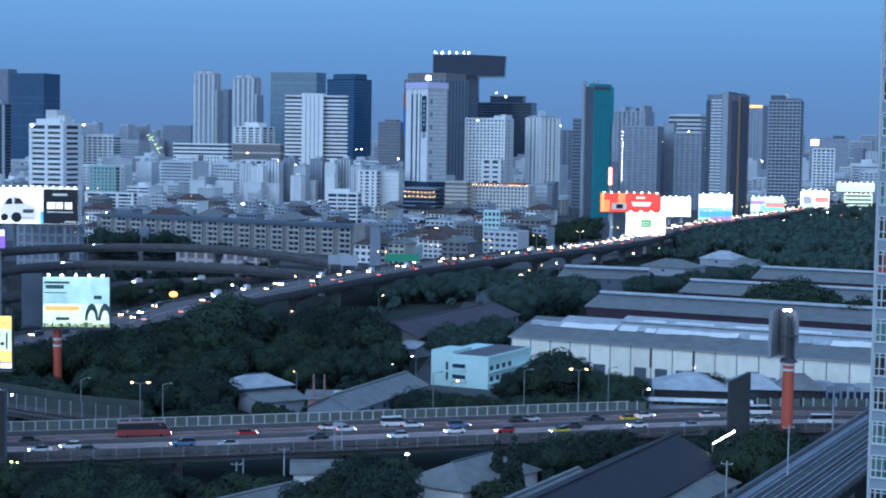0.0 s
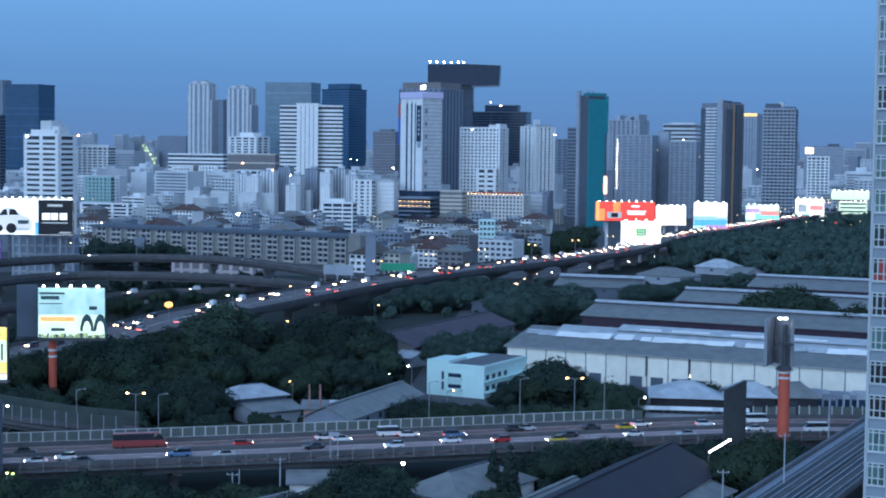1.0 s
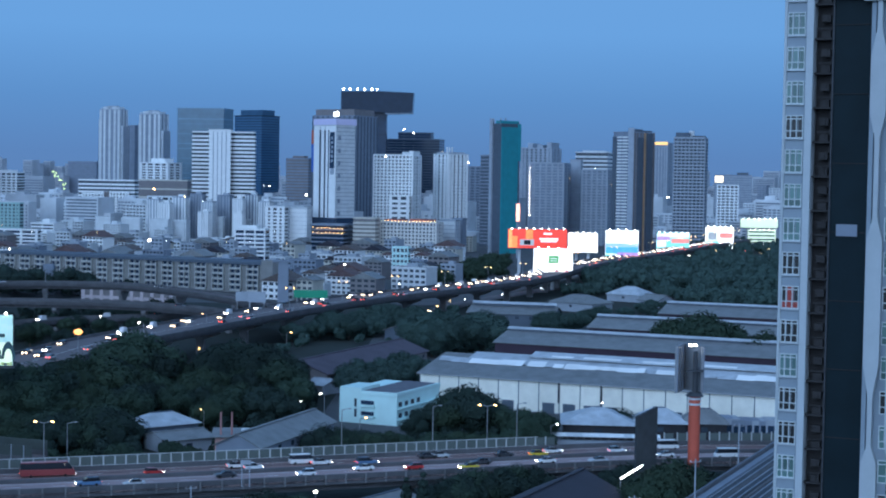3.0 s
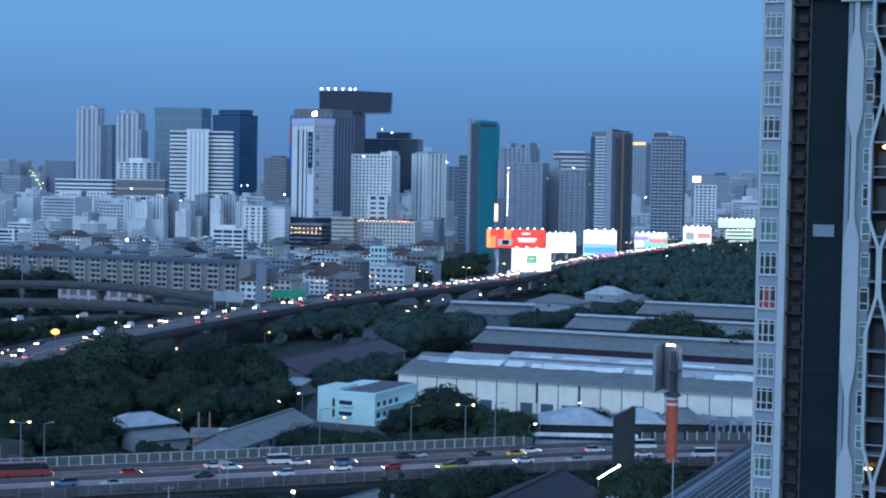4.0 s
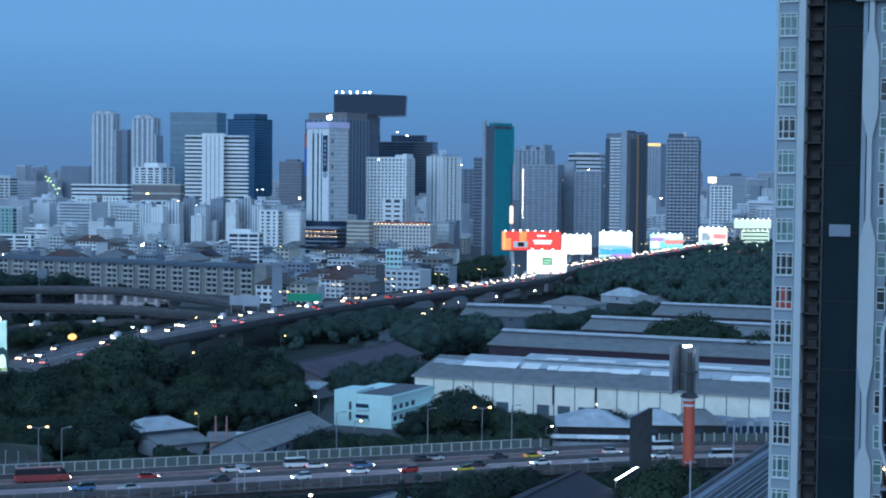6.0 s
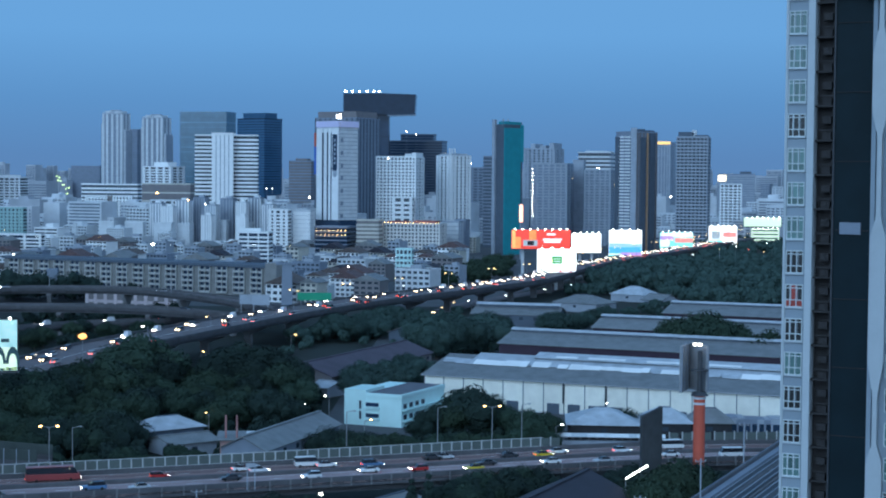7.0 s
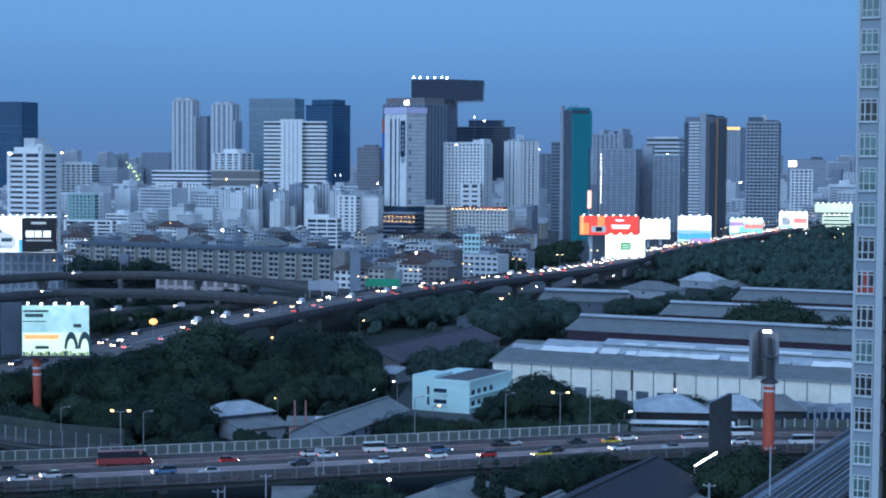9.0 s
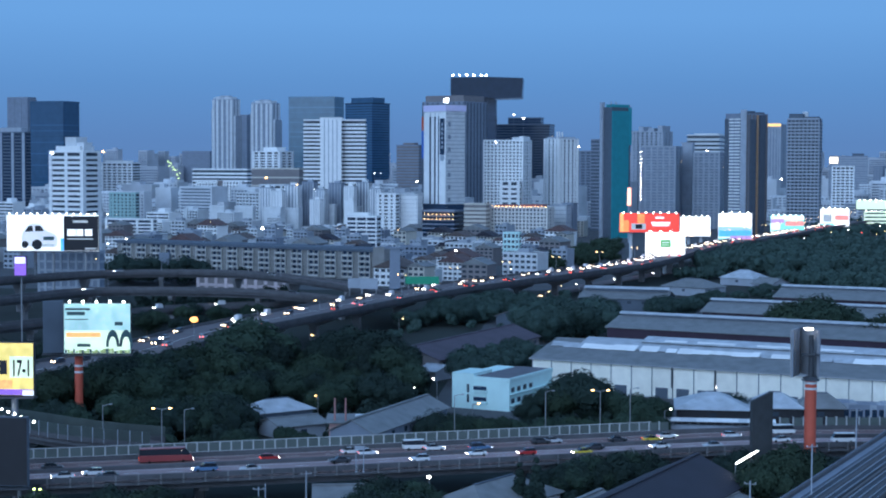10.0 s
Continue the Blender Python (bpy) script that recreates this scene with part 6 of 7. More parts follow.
def grove(kind, corners, n, h0, h1, seed):
    """Trees strewn over a four-cornered patch, clear of roads and buildings."""
    rng = random.Random(seed)
    (ax, ay), (bx_, by), (cx, cy), (dx, dy) = corners
    for _ in range(n):
        for _try in range(8):
            u, v = rng.random(), rng.random()
            x = (ax * (1 - u) + bx_ * u) * (1 - v) + (dx * (1 - u) + cx * u) * v
            y = (ay * (1 - u) + by * u) * (1 - v) + (dy * (1 - u) + cy * u) * v
            h = rng.uniform(h0, h1)
            if clear(x, y, h * 0.4):
                plant(kind, x, y, h, rng)
                break


grove("round", ((-115.8, 401.4), (-76.3, 404.9), (-90.6, 467.9), (-133.6, 463.5)), 20, 8, 10.5, 21)
grove("round", ((-133.6, 463.5), (-88.2, 468.1), (-105.9, 546.9), (-153.9, 534)), 26, 13, 16.5, 22)
grove("wide", ((-79.4, 425.5), (-52.6, 428), (-54.8, 446.2), (-82, 443.6)), 7, 9.5, 11, 23)
grove("round", ((-86.3, 457.9), (-13.8, 460.1), (-17.5, 577.5), (-104.5, 554.4)), 52, 9.5, 13, 24)
grove("round", ((-43, 531), (-18, 536), (-18, 588), (-45, 574)), 18, 12, 15, 25)
rng_t = random.Random(31)
for tx, ty, th in ((-68.6, 538.4, 23), (-74.4, 533.3, 19), (-62.2, 534.4, 16.5), (-74.2, 516.4, 16), (-42, 535.6, 18), (-36.5, 541.9, 19.5), (-29.4, 537.3, 18.5), (-22.2, 522.4, 15), (-99, 484, 17), (-93, 488, 17), (-87, 492, 17.5), (-81, 497, 19), (-75, 502, 18), (-117, 463, 14.5), (-104, 472, 15.5), (-125, 456, 13.5), (68.5, 341, 15.5), (64, 338, 13), (73.5, 345, 13.5), (48, 447, 10.5), (53, 449, 9.5), (33.6, 456.8, 16), (28, 455.2, 12.5), (37.8, 454.2, 12.5), (23.2, 452.8, 11), (18.3, 448.5, 8), (127.8, 612, 24), (132.4, 610, 25), (151.4, 591, 20), (-108.6, 660.3, 9)):
    plant("round", tx, ty, th, rng_t)
for tx, ty, th in ((48.6, 449.5, 9.5), (-5.4, 429.8, 7.5), (-0.9, 430.2, 7), (3.5, 433.2, 6), (-66.6, 433, 11), (76.8, 466, 7.5)):
    plant("wide", tx, ty, th, rng_t)
grove("bush", ((-5.3, 423.7), (53.4, 437.9), (54.2, 444.4), (-5.4, 431.5)), 26, 4.5, 6, 26)
grove("bush", ((-100.7, 391.2), (-38.5, 404.3), (-40.1, 420.5), (-81.2, 408.5)), 16, 4, 6, 27)
grove("pale", ((-1.4, 524.6), (23.7, 541), (26.2, 602.8), (4.4, 600)), 14, 9, 12, 28)
grove("pale", ((27, 620.5), (55.6, 671.3), (64.4, 720), (30.6, 707.7)), 18, 13, 18, 29)
grove("pale", ((-33.7, 705), (31.1, 752.8), (34, 826.2), (-25.9, 757)), 26, 9, 13, 30)
grove("pale", ((87.1, 756.5), (114, 771.6), (133.1, 843.7), (95.8, 821.2)), 14, 8, 11, 32)
grove("pale", ((140, 848), (164.8, 862), (185, 925), (150, 900)), 9, 5, 7, 33)
grove("round", ((-132.9, 656.8), (-73.1, 711), (-80.7, 784.7), (-146.5, 724.2)), 20, 7, 10, 34)
# foreground
grove("round", ((-86.7, 300.3), (-44.8, 298.7), (-50.8, 330.4), (-93.4, 323.7)), 26, 7, 9.5, 35)
grove("round", ((-25.3, 299.9), (-5.5, 301.2), (-5.6, 332.5), (-19.8, 328.9)), 14, 9, 11.5, 36)
grove("bush", ((-47.6, 309.7), (-27.9, 318.2), (-29.1, 330.9), (-50.6, 329.3)), 10, 4, 6, 37)
grove("round", ((18.4, 340.8), (37.2, 352.5), (49.8, 364.4), (21.4, 353.7)), 20, 8.5, 11.5, 38)
grove("round", ((56.4, 331.7), (72.1, 332.8), (80, 358.7), (57.9, 360.1)), 16, 8.5, 12, 39)
grove("bush", ((-1.5, 322.5), (13.9, 318.7), (14.6, 334), (-1.6, 330.2)), 8, 5, 7, 40)
for tx, ty, th in ((12.1, 333.8, 12), (15.4, 331.4, 13.5), (13.4, 327.6, 8.5), (68.7, 346.2, 13), (70.5, 345.7, 14), (72, 344.7, 12)):
    plant("cone", tx, ty, th, rng_t)


def far_woods(label, corners, n, h0, h1, seed, material):
    """A stretch of distant woodland as one mass of leaf clumps."""
    rng = random.Random(seed)
    (ax, ay), (bx_, by), (cx, cy), (dx, dy) = corners
    pts, faces = [], []
    for _ in range(n):
        u, v = rng.random(), rng.random()
        x = (ax * (1 - u) + bx_ * u) * (1 - v) + (dx * (1 - u) + cx * u) * v
        y = (ay * (1 - u) + by * u) * (1 - v) + (dy * (1 - u) + cy * u) * v
        h = rng.uniform(h0, h1)
        if not clear(x, y, h * 0.3):
            continue
        lobes = [(x + rng.uniform(-0.3, 0.3) * h, y + rng.uniform(-0.3, 0.3) * h, h * rng.uniform(0.35, 0.75), h * rng.uniform(0.22, 0.34)) for _ in range(4)]
        p, f = leaf_cloud(lobes, 270, 0.72, rng)
        k = len(pts)
        pts += p
        faces += [tuple(i + k for i in q) for q in f]
        core(pts, faces, lobes, 0.84)
    me = bpy.data.meshes.new("woods")
    me.from_pydata(pts, [], faces)
    me.materials.append(material)
    tagged(new("woods", me), label, "woods", kind="stuff")


far_woods("dense dark woodland beyond the warehouses", ((154.6, 1076.2), (276.5, 937.9), (409.2, 1392.4), (195.4, 1243.8)), 400, 10, 16, 51, LEAFHAZE)
far_woods("dark trees behind the depot roofs", ((129, 1010), (161, 1010), (165, 1040), (133, 1040)), 26, 6, 9, 58, LEAFHAZE)
far_woods("young trees at the warehouse yard edge", ((179.4, 935), (254.2, 861.7), (286.5, 972.3), (196.5, 1025.3)), 110, 8, 12, 56, LEAFHAZE)
far_woods("woodland strip along the far expressway", ((195.4, 1243.8), (409.2, 1392.4), (553, 1884.7), (385.8, 1768.3)), 240, 10, 16, 52, LEAFHAZE)
far_woods("trees between the expressway and the city", ((52, 1060), (111.7, 1169.8), (130.9, 1373.5), (72, 1262.7)), 100, 8, 13, 53, LEAFLIGHT)
far_woods("trees beyond the flyovers before the apartment row", ((-222.3, 982.1), (-120, 962), (-125, 1004), (-220.9, 1022.1)), 44, 8, 12, 54, LEAFDARK)
far_woods("tall dark trees before the old apartment row", ((-198.6, 941.7), (-146, 935.5), (-152.8, 978.5), (-207.9, 985.3)), 34, 13, 21, 57, LEAFDARK)
far_woods("dark trees under the flyovers", ((-148.9, 723.9), (-73.2, 763), (-82.2, 855.3), (-169.2, 822.1)), 60, 7, 10, 55, LEAFDARK)

# low growth that closes the ground beneath the trees
for seed, (lab, n, hh, cc) in enumerate((
    ("tangled undergrowth beneath the trees", 260, 6.0, ((-114.7, 397.6), (-11.2, 427.5), (-12, 597.9), (-119.4, 552.6))),
    ("scrub beside the foreground sheds", 120, 5.0, ((-86.1, 298.2), (-3.5, 303.6), (-4, 337), (-94.1, 326.2))),
    ("scrub between expressway and long shed", 70, 5.0, ((17.1, 338.5), (74.2, 331.9), (81.3, 364.4), (23.2, 362.4))),
    ("scrub beneath the expressway", 110, 6.0, ((-32.1, 671.5), (54.4, 718.5), (60.4, 882), (-26.9, 785.1))),
    ("hedge along the expressway before the offices", 60, 4.5, ((-6.7, 423.5), (54.9, 438), (57.1, 456.1), (19.2, 452.4))))):
    far_woods(lab, cc, n, hh * 0.6, hh, 70 + seed, LEAFHAZE if seed == 3 else LEAFDARK)

for kind, flags in first.items():
    for k, unused in enumerate(flags):
        if unused:
            bpy.data.objects.remove(PROTO[kind][k].children[0])
            bpy.data.objects.remove(PROTO[kind][k])

# ---- vehicles ----
RUBBER = mat("black_rubber", (0.02, 0.02, 0.02))
CARGLASS = glass("car_window_glass", (0.03, 0.035, 0.045), rough=0.08)
L_HEAD = glow("headlamp", (1.0, 0.93, 0.84), 13)
L_HEADWARM = glow("warm_headlamp", (1.0, 0.72, 0.45), 9)


def paint(name, colour):
    return mat(name, colour, rough=0.3, vary=0.03, size=2, bump=0, spec=0.6)


def vehicle(name, label, category, length, width, height, colour, shape, lamp=0.14, lit=True, wheels=True, at=(0, 0, -50)):
    """A road vehicle on its wheels: x is its length, its front towards +x."""
    v = thing(name, label, category, *at, group="traffic")
    L, w = length / 2, width / 2
    b = bmesh.new()
    if shape == "sedan":
        body = ((-L, 0.45), (-L, 0.85), (-L * 0.6, 0.95), (L * 0.4, 0.92), (L * 0.95, 0.75), (L, 0.45), (L * 0.9, 0.28), (-L * 0.95, 0.28))
        cabin = ((-L * 0.72, 0.93), (-L * 0.42, height), (L * 0.12, height), (L * 0.45, 0.92))
    elif shape == "hatch":
        body = ((-L, 0.4), (-L, 1.0), (L * 0.4, 0.98), (L * 0.92, 0.82), (L, 0.45), (L * 0.9, 0.28), (-L * 0.95, 0.28))
        cabin = ((-L * 0.97, 0.98), (-L * 0.8, height), (L * 0.1, height), (L * 0.45, 0.96))
    else:
        body = ((-L, 0.4), (-L, height * 0.55), (L * 0.93, height * 0.5), (L, 0.5), (L * 0.96, 0.3), (-L * 0.98, 0.3))
        cabin = ((-L * 0.99, height * 0.55), (-L * 0.97, height - 0.12), (L * 0.72, height - 0.12), (L * 0.9, height * 0.5))
    prism(b, body, -w, w)
    bmesh.ops.bevel(b, geom=b.edges[:], offset=0.06, segments=1, affect="EDGES")
    part("body", b, colour, v)
    b = bmesh.new()
    prism(b, cabin, -w * 0.88, w * 0.88)
    part("cabin", b, CARGLASS, v)
    xs = [c[0] for c in cabin if c[1] > height - 0.3]
    boxpart("roof", colour, v, min(xs), -w * 0.86, height - 0.13, max(xs), w * 0.86, height)
    if wheels:
        b = bmesh.new()
        tube(b, (0, -0.1, 0), (0, 0.1, 0), 0.32, sides=10)
        me = mesh("wheel", b, RUBBER)
        for x in (-L * 0.62, L * 0.62):
            for y in (-w + 0.1, w - 0.1):
                piece("wheel", me, v, x, y, 0.32)
    for y in (-w * 0.72, w * 0.72):
        boxpart("headlamp", L_HEAD if lit else OFFWHITE, v, L - 0.12, y - lamp, 0.62 - lamp * 0.7, L + 0.03, y + lamp, 0.62 + lamp * 0.7)
        boxpart("tail_lamp", L_TAIL if lit else REDPANEL, v, -L - 0.03, y - lamp, 0.72 - lamp * 0.6, -L + 0.1, y + lamp, 0.72 + lamp * 0.6)
    return v


NEAR = [
    vehicle("car", "white sedan on the expressway with its lamps lit", "car", 4.6, 1.8, 1.45, paint("white_car_paint", (0.8, 0.8, 0.8)), "sedan"),
    vehicle("car", "dark grey sedan on the expressway", "car", 4.6, 1.8, 1.45, paint("graphite_car_paint", (0.05, 0.055, 0.065)), "sedan", lit=False),
    vehicle("car", "white hatchback on the expressway with its lamps lit", "car", 4.2, 1.8, 1.6, paint("pearl_car_paint", (0.75, 0.77, 0.8)), "hatch"),
    vehicle("car", "red hatchback on the expressway with its lamps lit", "car", 4.1, 1.75, 1.55, paint("red_car_paint", (0.45, 0.03, 0.03)), "hatch"),
    vehicle("taxi", "yellow and green taxi sedan on the expressway", "taxi", 4.5, 1.8, 1.5, paint("yellow_cab_paint", (0.75, 0.55, 0.05)), "sedan"),
    vehicle("van", "tall white passenger van on the expressway", "van", 5.4, 1.95, 2.3, paint("white_van_paint", (0.78, 0.78, 0.78)), "van", lit=False),
    vehicle("bus", "long red city bus on the expressway", "bus", 11.5, 2.5, 3.1, paint("red_bus_paint", (0.32, 0.06, 0.06)), "van"),
    vehicle("car", "silver sedan on the expressway", "car", 4.5, 1.8, 1.45, paint("silver_car_paint", (0.5, 0.52, 0.55)), "sedan", lit=False),
    vehicle("pickup_truck", "blue-grey pickup truck on the expressway", "truck", 5.2, 1.85, 1.75, paint("blue_truck_paint", (0.10, 0.2, 0.35)), "hatch"),
]
placed = [False] * len(NEAR)


def drive(k, line, s, u, back=False):
    """Put a vehicle on a road, s metres along and u beside the middle."""
    q, a = every(line, 1e9, s)[0]
    r = Vector((math.sin(radians(a)), -math.cos(radians(a)), 0)) * u
    m = pose(q.x + r.x, q.y + r.y, q.z + 0.02, 0, 0, a + (180 if back else 0))
    if placed[k]:
        copy_thing(NEAR[k], m)
    else:
        placed[k] = True
        NEAR[k].matrix_basis = m


S0 = min(range(len(NEAR_LINE)), key=lambda i: abs(NEAR_LINE[i].x + 88))
S0 = sum((b_ - a_).length for a_, b_ in zip(NEAR_LINE[:S0], NEAR_LINE[1:S0 + 1]))
for k, ds, u in ((0, 8, 9.6), (2, 14, 6.0), (1, 17, 10.8), (8, 37, 7.0), (7, 46, 10.2), (2, 83, 8.2), (0, 97, 4.2), (3, 108, 6.6), (1, 125, 3.8), (0, 140, 7.0), (7, 152, 10.0), (1, 66, 4.4), (0, 171, 5.2), (5, 186, 8.4), (2, -8, 4.5), (4, 120, 10.2)):
    drive(k, NEAR_LINE, S0 + ds, u * 0.8, True)
for k, ds, u in ((3, 52, -4.2), (0, 71, -8.4), (2, 74, -4.6), (5, 86, -9.8), (0, 90, -7.2), (8, 100, -4.0), (1, 116, -9.4), (7, 119, -9.6), (1, 134, -6.2), (6, 30, -8.8), (0, 147, -8.2), (4, 142, -4.4), (2, 162, -4.6), (1, 6, -4.4), (5, 176, -8.0)):
    drive(k, NEAR_LINE, S0 + ds, u * 0.8)

# distant traffic: plainer bodies, lamps lit, coming or going


def far_vehicle(name, label, category, colour, shape, coming):
    v = thing(name, label, category, 0, 0, -50, group="traffic")
    h = 2.2 if shape == "van" else 1.5
    b = bmesh.new()
    prism(b, ((-2.3, 0.3), (-2.3, 0.95), (1.0, 0.95), (2.2, 0.75), (2.3, 0.3)), -0.9, 0.9)
    part("body", b, colour, v)
    b = bmesh.new()
    prism(b, ((-2.2, 0.95), (-2.0, h), (0.4, h), (1.1, 0.95)), -0.8, 0.8)
    part("cabin", b, colour if shape == "van" else CARGLASS, v)
    for y in (-0.62, 0.62):
        if coming:
            boxpart("headlamp", L_HEAD if colour is FW else L_HEADWARM, v, 2.2, y - 0.26, 0.4, 2.34, y + 0.26, 0.85)
        else:
            boxpart("tail_lamp", L_TAIL, v, -2.34, y - 0.2, 0.5, -2.2, y + 0.2, 0.85)
    return v


FW, FD = paint("far_white_paint", (0.6, 0.6, 0.62)), paint("far_dark_paint", (0.06, 0.06, 0.08))
COMING = [far_vehicle("car", "white car with bright headlamps on the long expressway", "car", FW, "car", True), far_vehicle("car", "dark car with bright headlamps on the long expressway", "car", FD, "car", True), far_vehicle("van", "pale van with bright headlamps on the long expressway", "van", FW, "van", True)]
GOING = [far_vehicle("car", "white car with red tail lamps on the long expressway", "car", FW, "car", False), far_vehicle("car", "dark car with red tail lamps on the long expressway", "car", FD, "car", False)]
seen_first = set()
rt = random.Random(77)


def far_drive(line, s, u, back):
    ob = rt.choices(COMING, (5, 4, 2))[0] if back else rt.choice(GOING)
    got = every(line, 1e9, s)
    if not got:
        return
    q, a = got[0]
    r = Vector((math.sin(radians(a)), -math.cos(radians(a)), 0)) * u
    m = pose(q.x + r.x, q.y + r.y, q.z + 0.02, 0, 0, a + (180 if back else 0))
    if ob in seen_first:
        copy_thing(ob, m)
    else:
        seen_first.add(ob)
        ob.matrix_basis = m


total = sum((b_ - a_).length for a_, b_ in zip(FAR_LINE, FAR_LINE[1:]))
for u in (-9.4, -6.0, -2.6):
    s = 30 + rt.uniform(0, 20)
    while s < total * 0.9:
        far_drive(FAR_LINE, s, u, True)
        s += rt.uniform(22, 60) if s < 520 else rt.uniform(8, 24)
for u in (3.0, 6.4, 9.6):
    s = 30 + rt.uniform(0, 30)
    while s < total * 0.9:
        far_drive(FAR_LINE, s, u, False)
        s += rt.uniform(30, 110)
for line, gap in ((LOOP_A, 90), (LOOP_B, 80), (LOOP_C, 24), (RAMP, 50), (GROUND_ROAD, 60)):
    s = rt.uniform(20, 50)
    while s < 420:
        far_drive(line, s, rt.choice((-2, 2)), rt.random() < 0.75)
        s += gap * rt.uniform(0.5, 1.6)

# ---- low city blocks ----
WALLS = [OFFWHITE, WHITE, GREY, CREAM, OFFWHITE, BROWN, MIDGREY, WHITE, GREY, CREAM]
TILE = mat("dull_red_roof_tiles", (0.12, 0.075, 0.075), vary=0.25, size=3)
BROWNROOF = corrugated("rusted_brown_roofing", (0.11, 0.085, 0.08), rough=0.8, vary=0.25, size=3, fine=0.6)
ROOFS = [SHEET, TILE, BROWNROOF, SHEETDARK, SHEET]


def lowrise(i, rng):
    """A town house or shop house of a few storeys: walls, rows of windows, a roof."""
    w, d, n = rng.uniform(9, 24), rng.uniform(10, 18), rng.choice((2, 3, 3, 4, 5))
    h = n * 3.3
    wall = WALLS[i % len(WALLS)]
    b = bmesh.new()
    box(b, -w / 2, 0, 0, w / 2, d, h)
    top = part("town_building", b, wall)
    flat = i % 2 == 0
    words = {OFFWHITE: "off-white", WHITE: "white", GREY: "grey", CREAM: "cream", MINT: "pale green", MIDGREY: "dark grey", BROWN: "brown"}[wall]
    tagged(top, "low %s town building with %s roof" % (words, "a flat" if flat else "a gabled sheet"), "building", group="town buildings")
    b = bmesh.new()
    for k in range(n):
        c = max(2, int(w / 3.6))
        for j in range(c):
            u = -w / 2 + (j + 0.5) * w / c
            box(b, u - w / c * 0.32, -0.1, k * 3.3 + 1.0, u + w / c * 0.32, 0.1, k * 3.3 + 2.6)
        for j in range(3):
            v = (j + 0.5) * d / 3
            box(b, -w / 2 - 0.1, v - 1.0, k * 3.3 + 1.0, -w / 2 + 0.1, v + 1.0, k * 3.3 + 2.5)
    tagged(part("glazing", b, WINDOW, top), kind="stuff")
    b = bmesh.new()
    if flat:
        for x0, y0, x1, y1 in ((-w / 2 - 0.2, -0.2, w / 2 + 0.2, 0.2), (-w / 2 - 0.2, d - 0.2, w / 2 + 0.2, d + 0.2), (-w / 2 - 0.2, 0.2, -w / 2 + 0.2, d - 0.2), (w / 2 - 0.2, 0.2, w / 2 + 0.2, d - 0.2)):
            box(b, x0, y0, h, x1, y1, h + 0.8)
        part("parapet", b, wall, top)
        boxpart("roof", (DARKGREY, YARD, SHEETDARK)[i % 3], top, -w / 2 + 0.2, 0.2, h - 0.1, w / 2 - 0.2, d - 0.2, h + 0.25)
        boxpart("roof_room", OFFWHITE if i % 2 else GREY, top, -w * 0.2, d * 0.45, h, w * 0.12, d * 0.8, h + 2.6)
    else:
        prism(b, ((-w / 2 - 0.8, h), (0, h + w * 0.22), (w / 2 + 0.8, h), (w / 2 + 0.8, h - 0.2), (-w / 2 - 0.8, h - 0.2)), -0.8, d + 0.8)
        part("roof", b, ROOFS[i % len(ROOFS)], top)
    return top


def midrise(i, rng):
    w, d, n = rng.uniform(18, 46), rng.uniform(14, 22), rng.randint(6, 13)
    h = n * 3.2
    wall = (WHITE, OFFWHITE, GREY, WHITE, CREAM, OFFWHITE)[i % 6]
    b = bmesh.new()
    box(b, -w / 2, 0, 0, w / 2, d, h)
    top = part("apartment_block", b, wall)
    words = {OFFWHITE: "off-white", WHITE: "white", GREY: "grey", CREAM: "cream"}[wall]
    tagged(top, "%s mid-rise city block with dark window rows" % words, "building", group="mid-rise blocks")
    b = bmesh.new()
    style = i % 3
    for k in range(n):
        c = max(3, int(w / 4.2)) if style else 2
        for j in range(c):
            u = -w / 2 + (j + 0.5) * w / c
            f = 0.3 if style else 0.46
            box(b, u - w / c * f, -0.15, k * 3.2 + 1.1, u + w / c * f, 0.1, k * 3.2 + 2.6)
        box(b, -w / 2 - 0.12, d * 0.15, k * 3.2 + 1.2, -w / 2 + 0.1, d * 0.85, k * 3.2 + 2.5)
    tagged(part("glazing", b, WINDOW, top), kind="stuff")
    b = bmesh.new()
    box(b, -w / 2 - 0.3, -0.3, h, w / 2 + 0.3, d + 0.3, h + 0.9)
    box(b, -w * 0.15, d * 0.3, h + 0.9, w * 0.15, d * 0.8, h + 4.5)
    part("roof_block", b, OFFWHITE if style == 1 else wall, top)
    if style == 2:
        boxpart("stair_tower", wall, top, -2.5, -1.0, 0, 2.5, 0.2, h + 3)
    return top


rc = random.Random(99)
LOW = [lowrise(i, rc) for i in range(20)]
MIDS = [midrise(i, rc) for i in range(12)]
used = set()
TAKEN = []
for o in scene.collection.objects:
    if o.parent is None and o.get("group") == "towers of the skyline":
        TAKEN.append((o.matrix_basis.translation.x, o.matrix_basis.translation.y))


def settle(protos, x, y, rz, s=1.0):
    k = rc.randrange(len(protos))
    m = pose(x, y, 0, 0, 0, rz) @ Matrix.Diagonal((s, s, s, 1))
    if protos[k].name in used:
        t = protos[k].scale.x
        copy_thing(protos[k], m @ Matrix.Diagonal((1 / t, 1 / t, 1 / t, 1)))
    else:
        used.add(protos[k].name)
        protos[k].matrix_basis = m


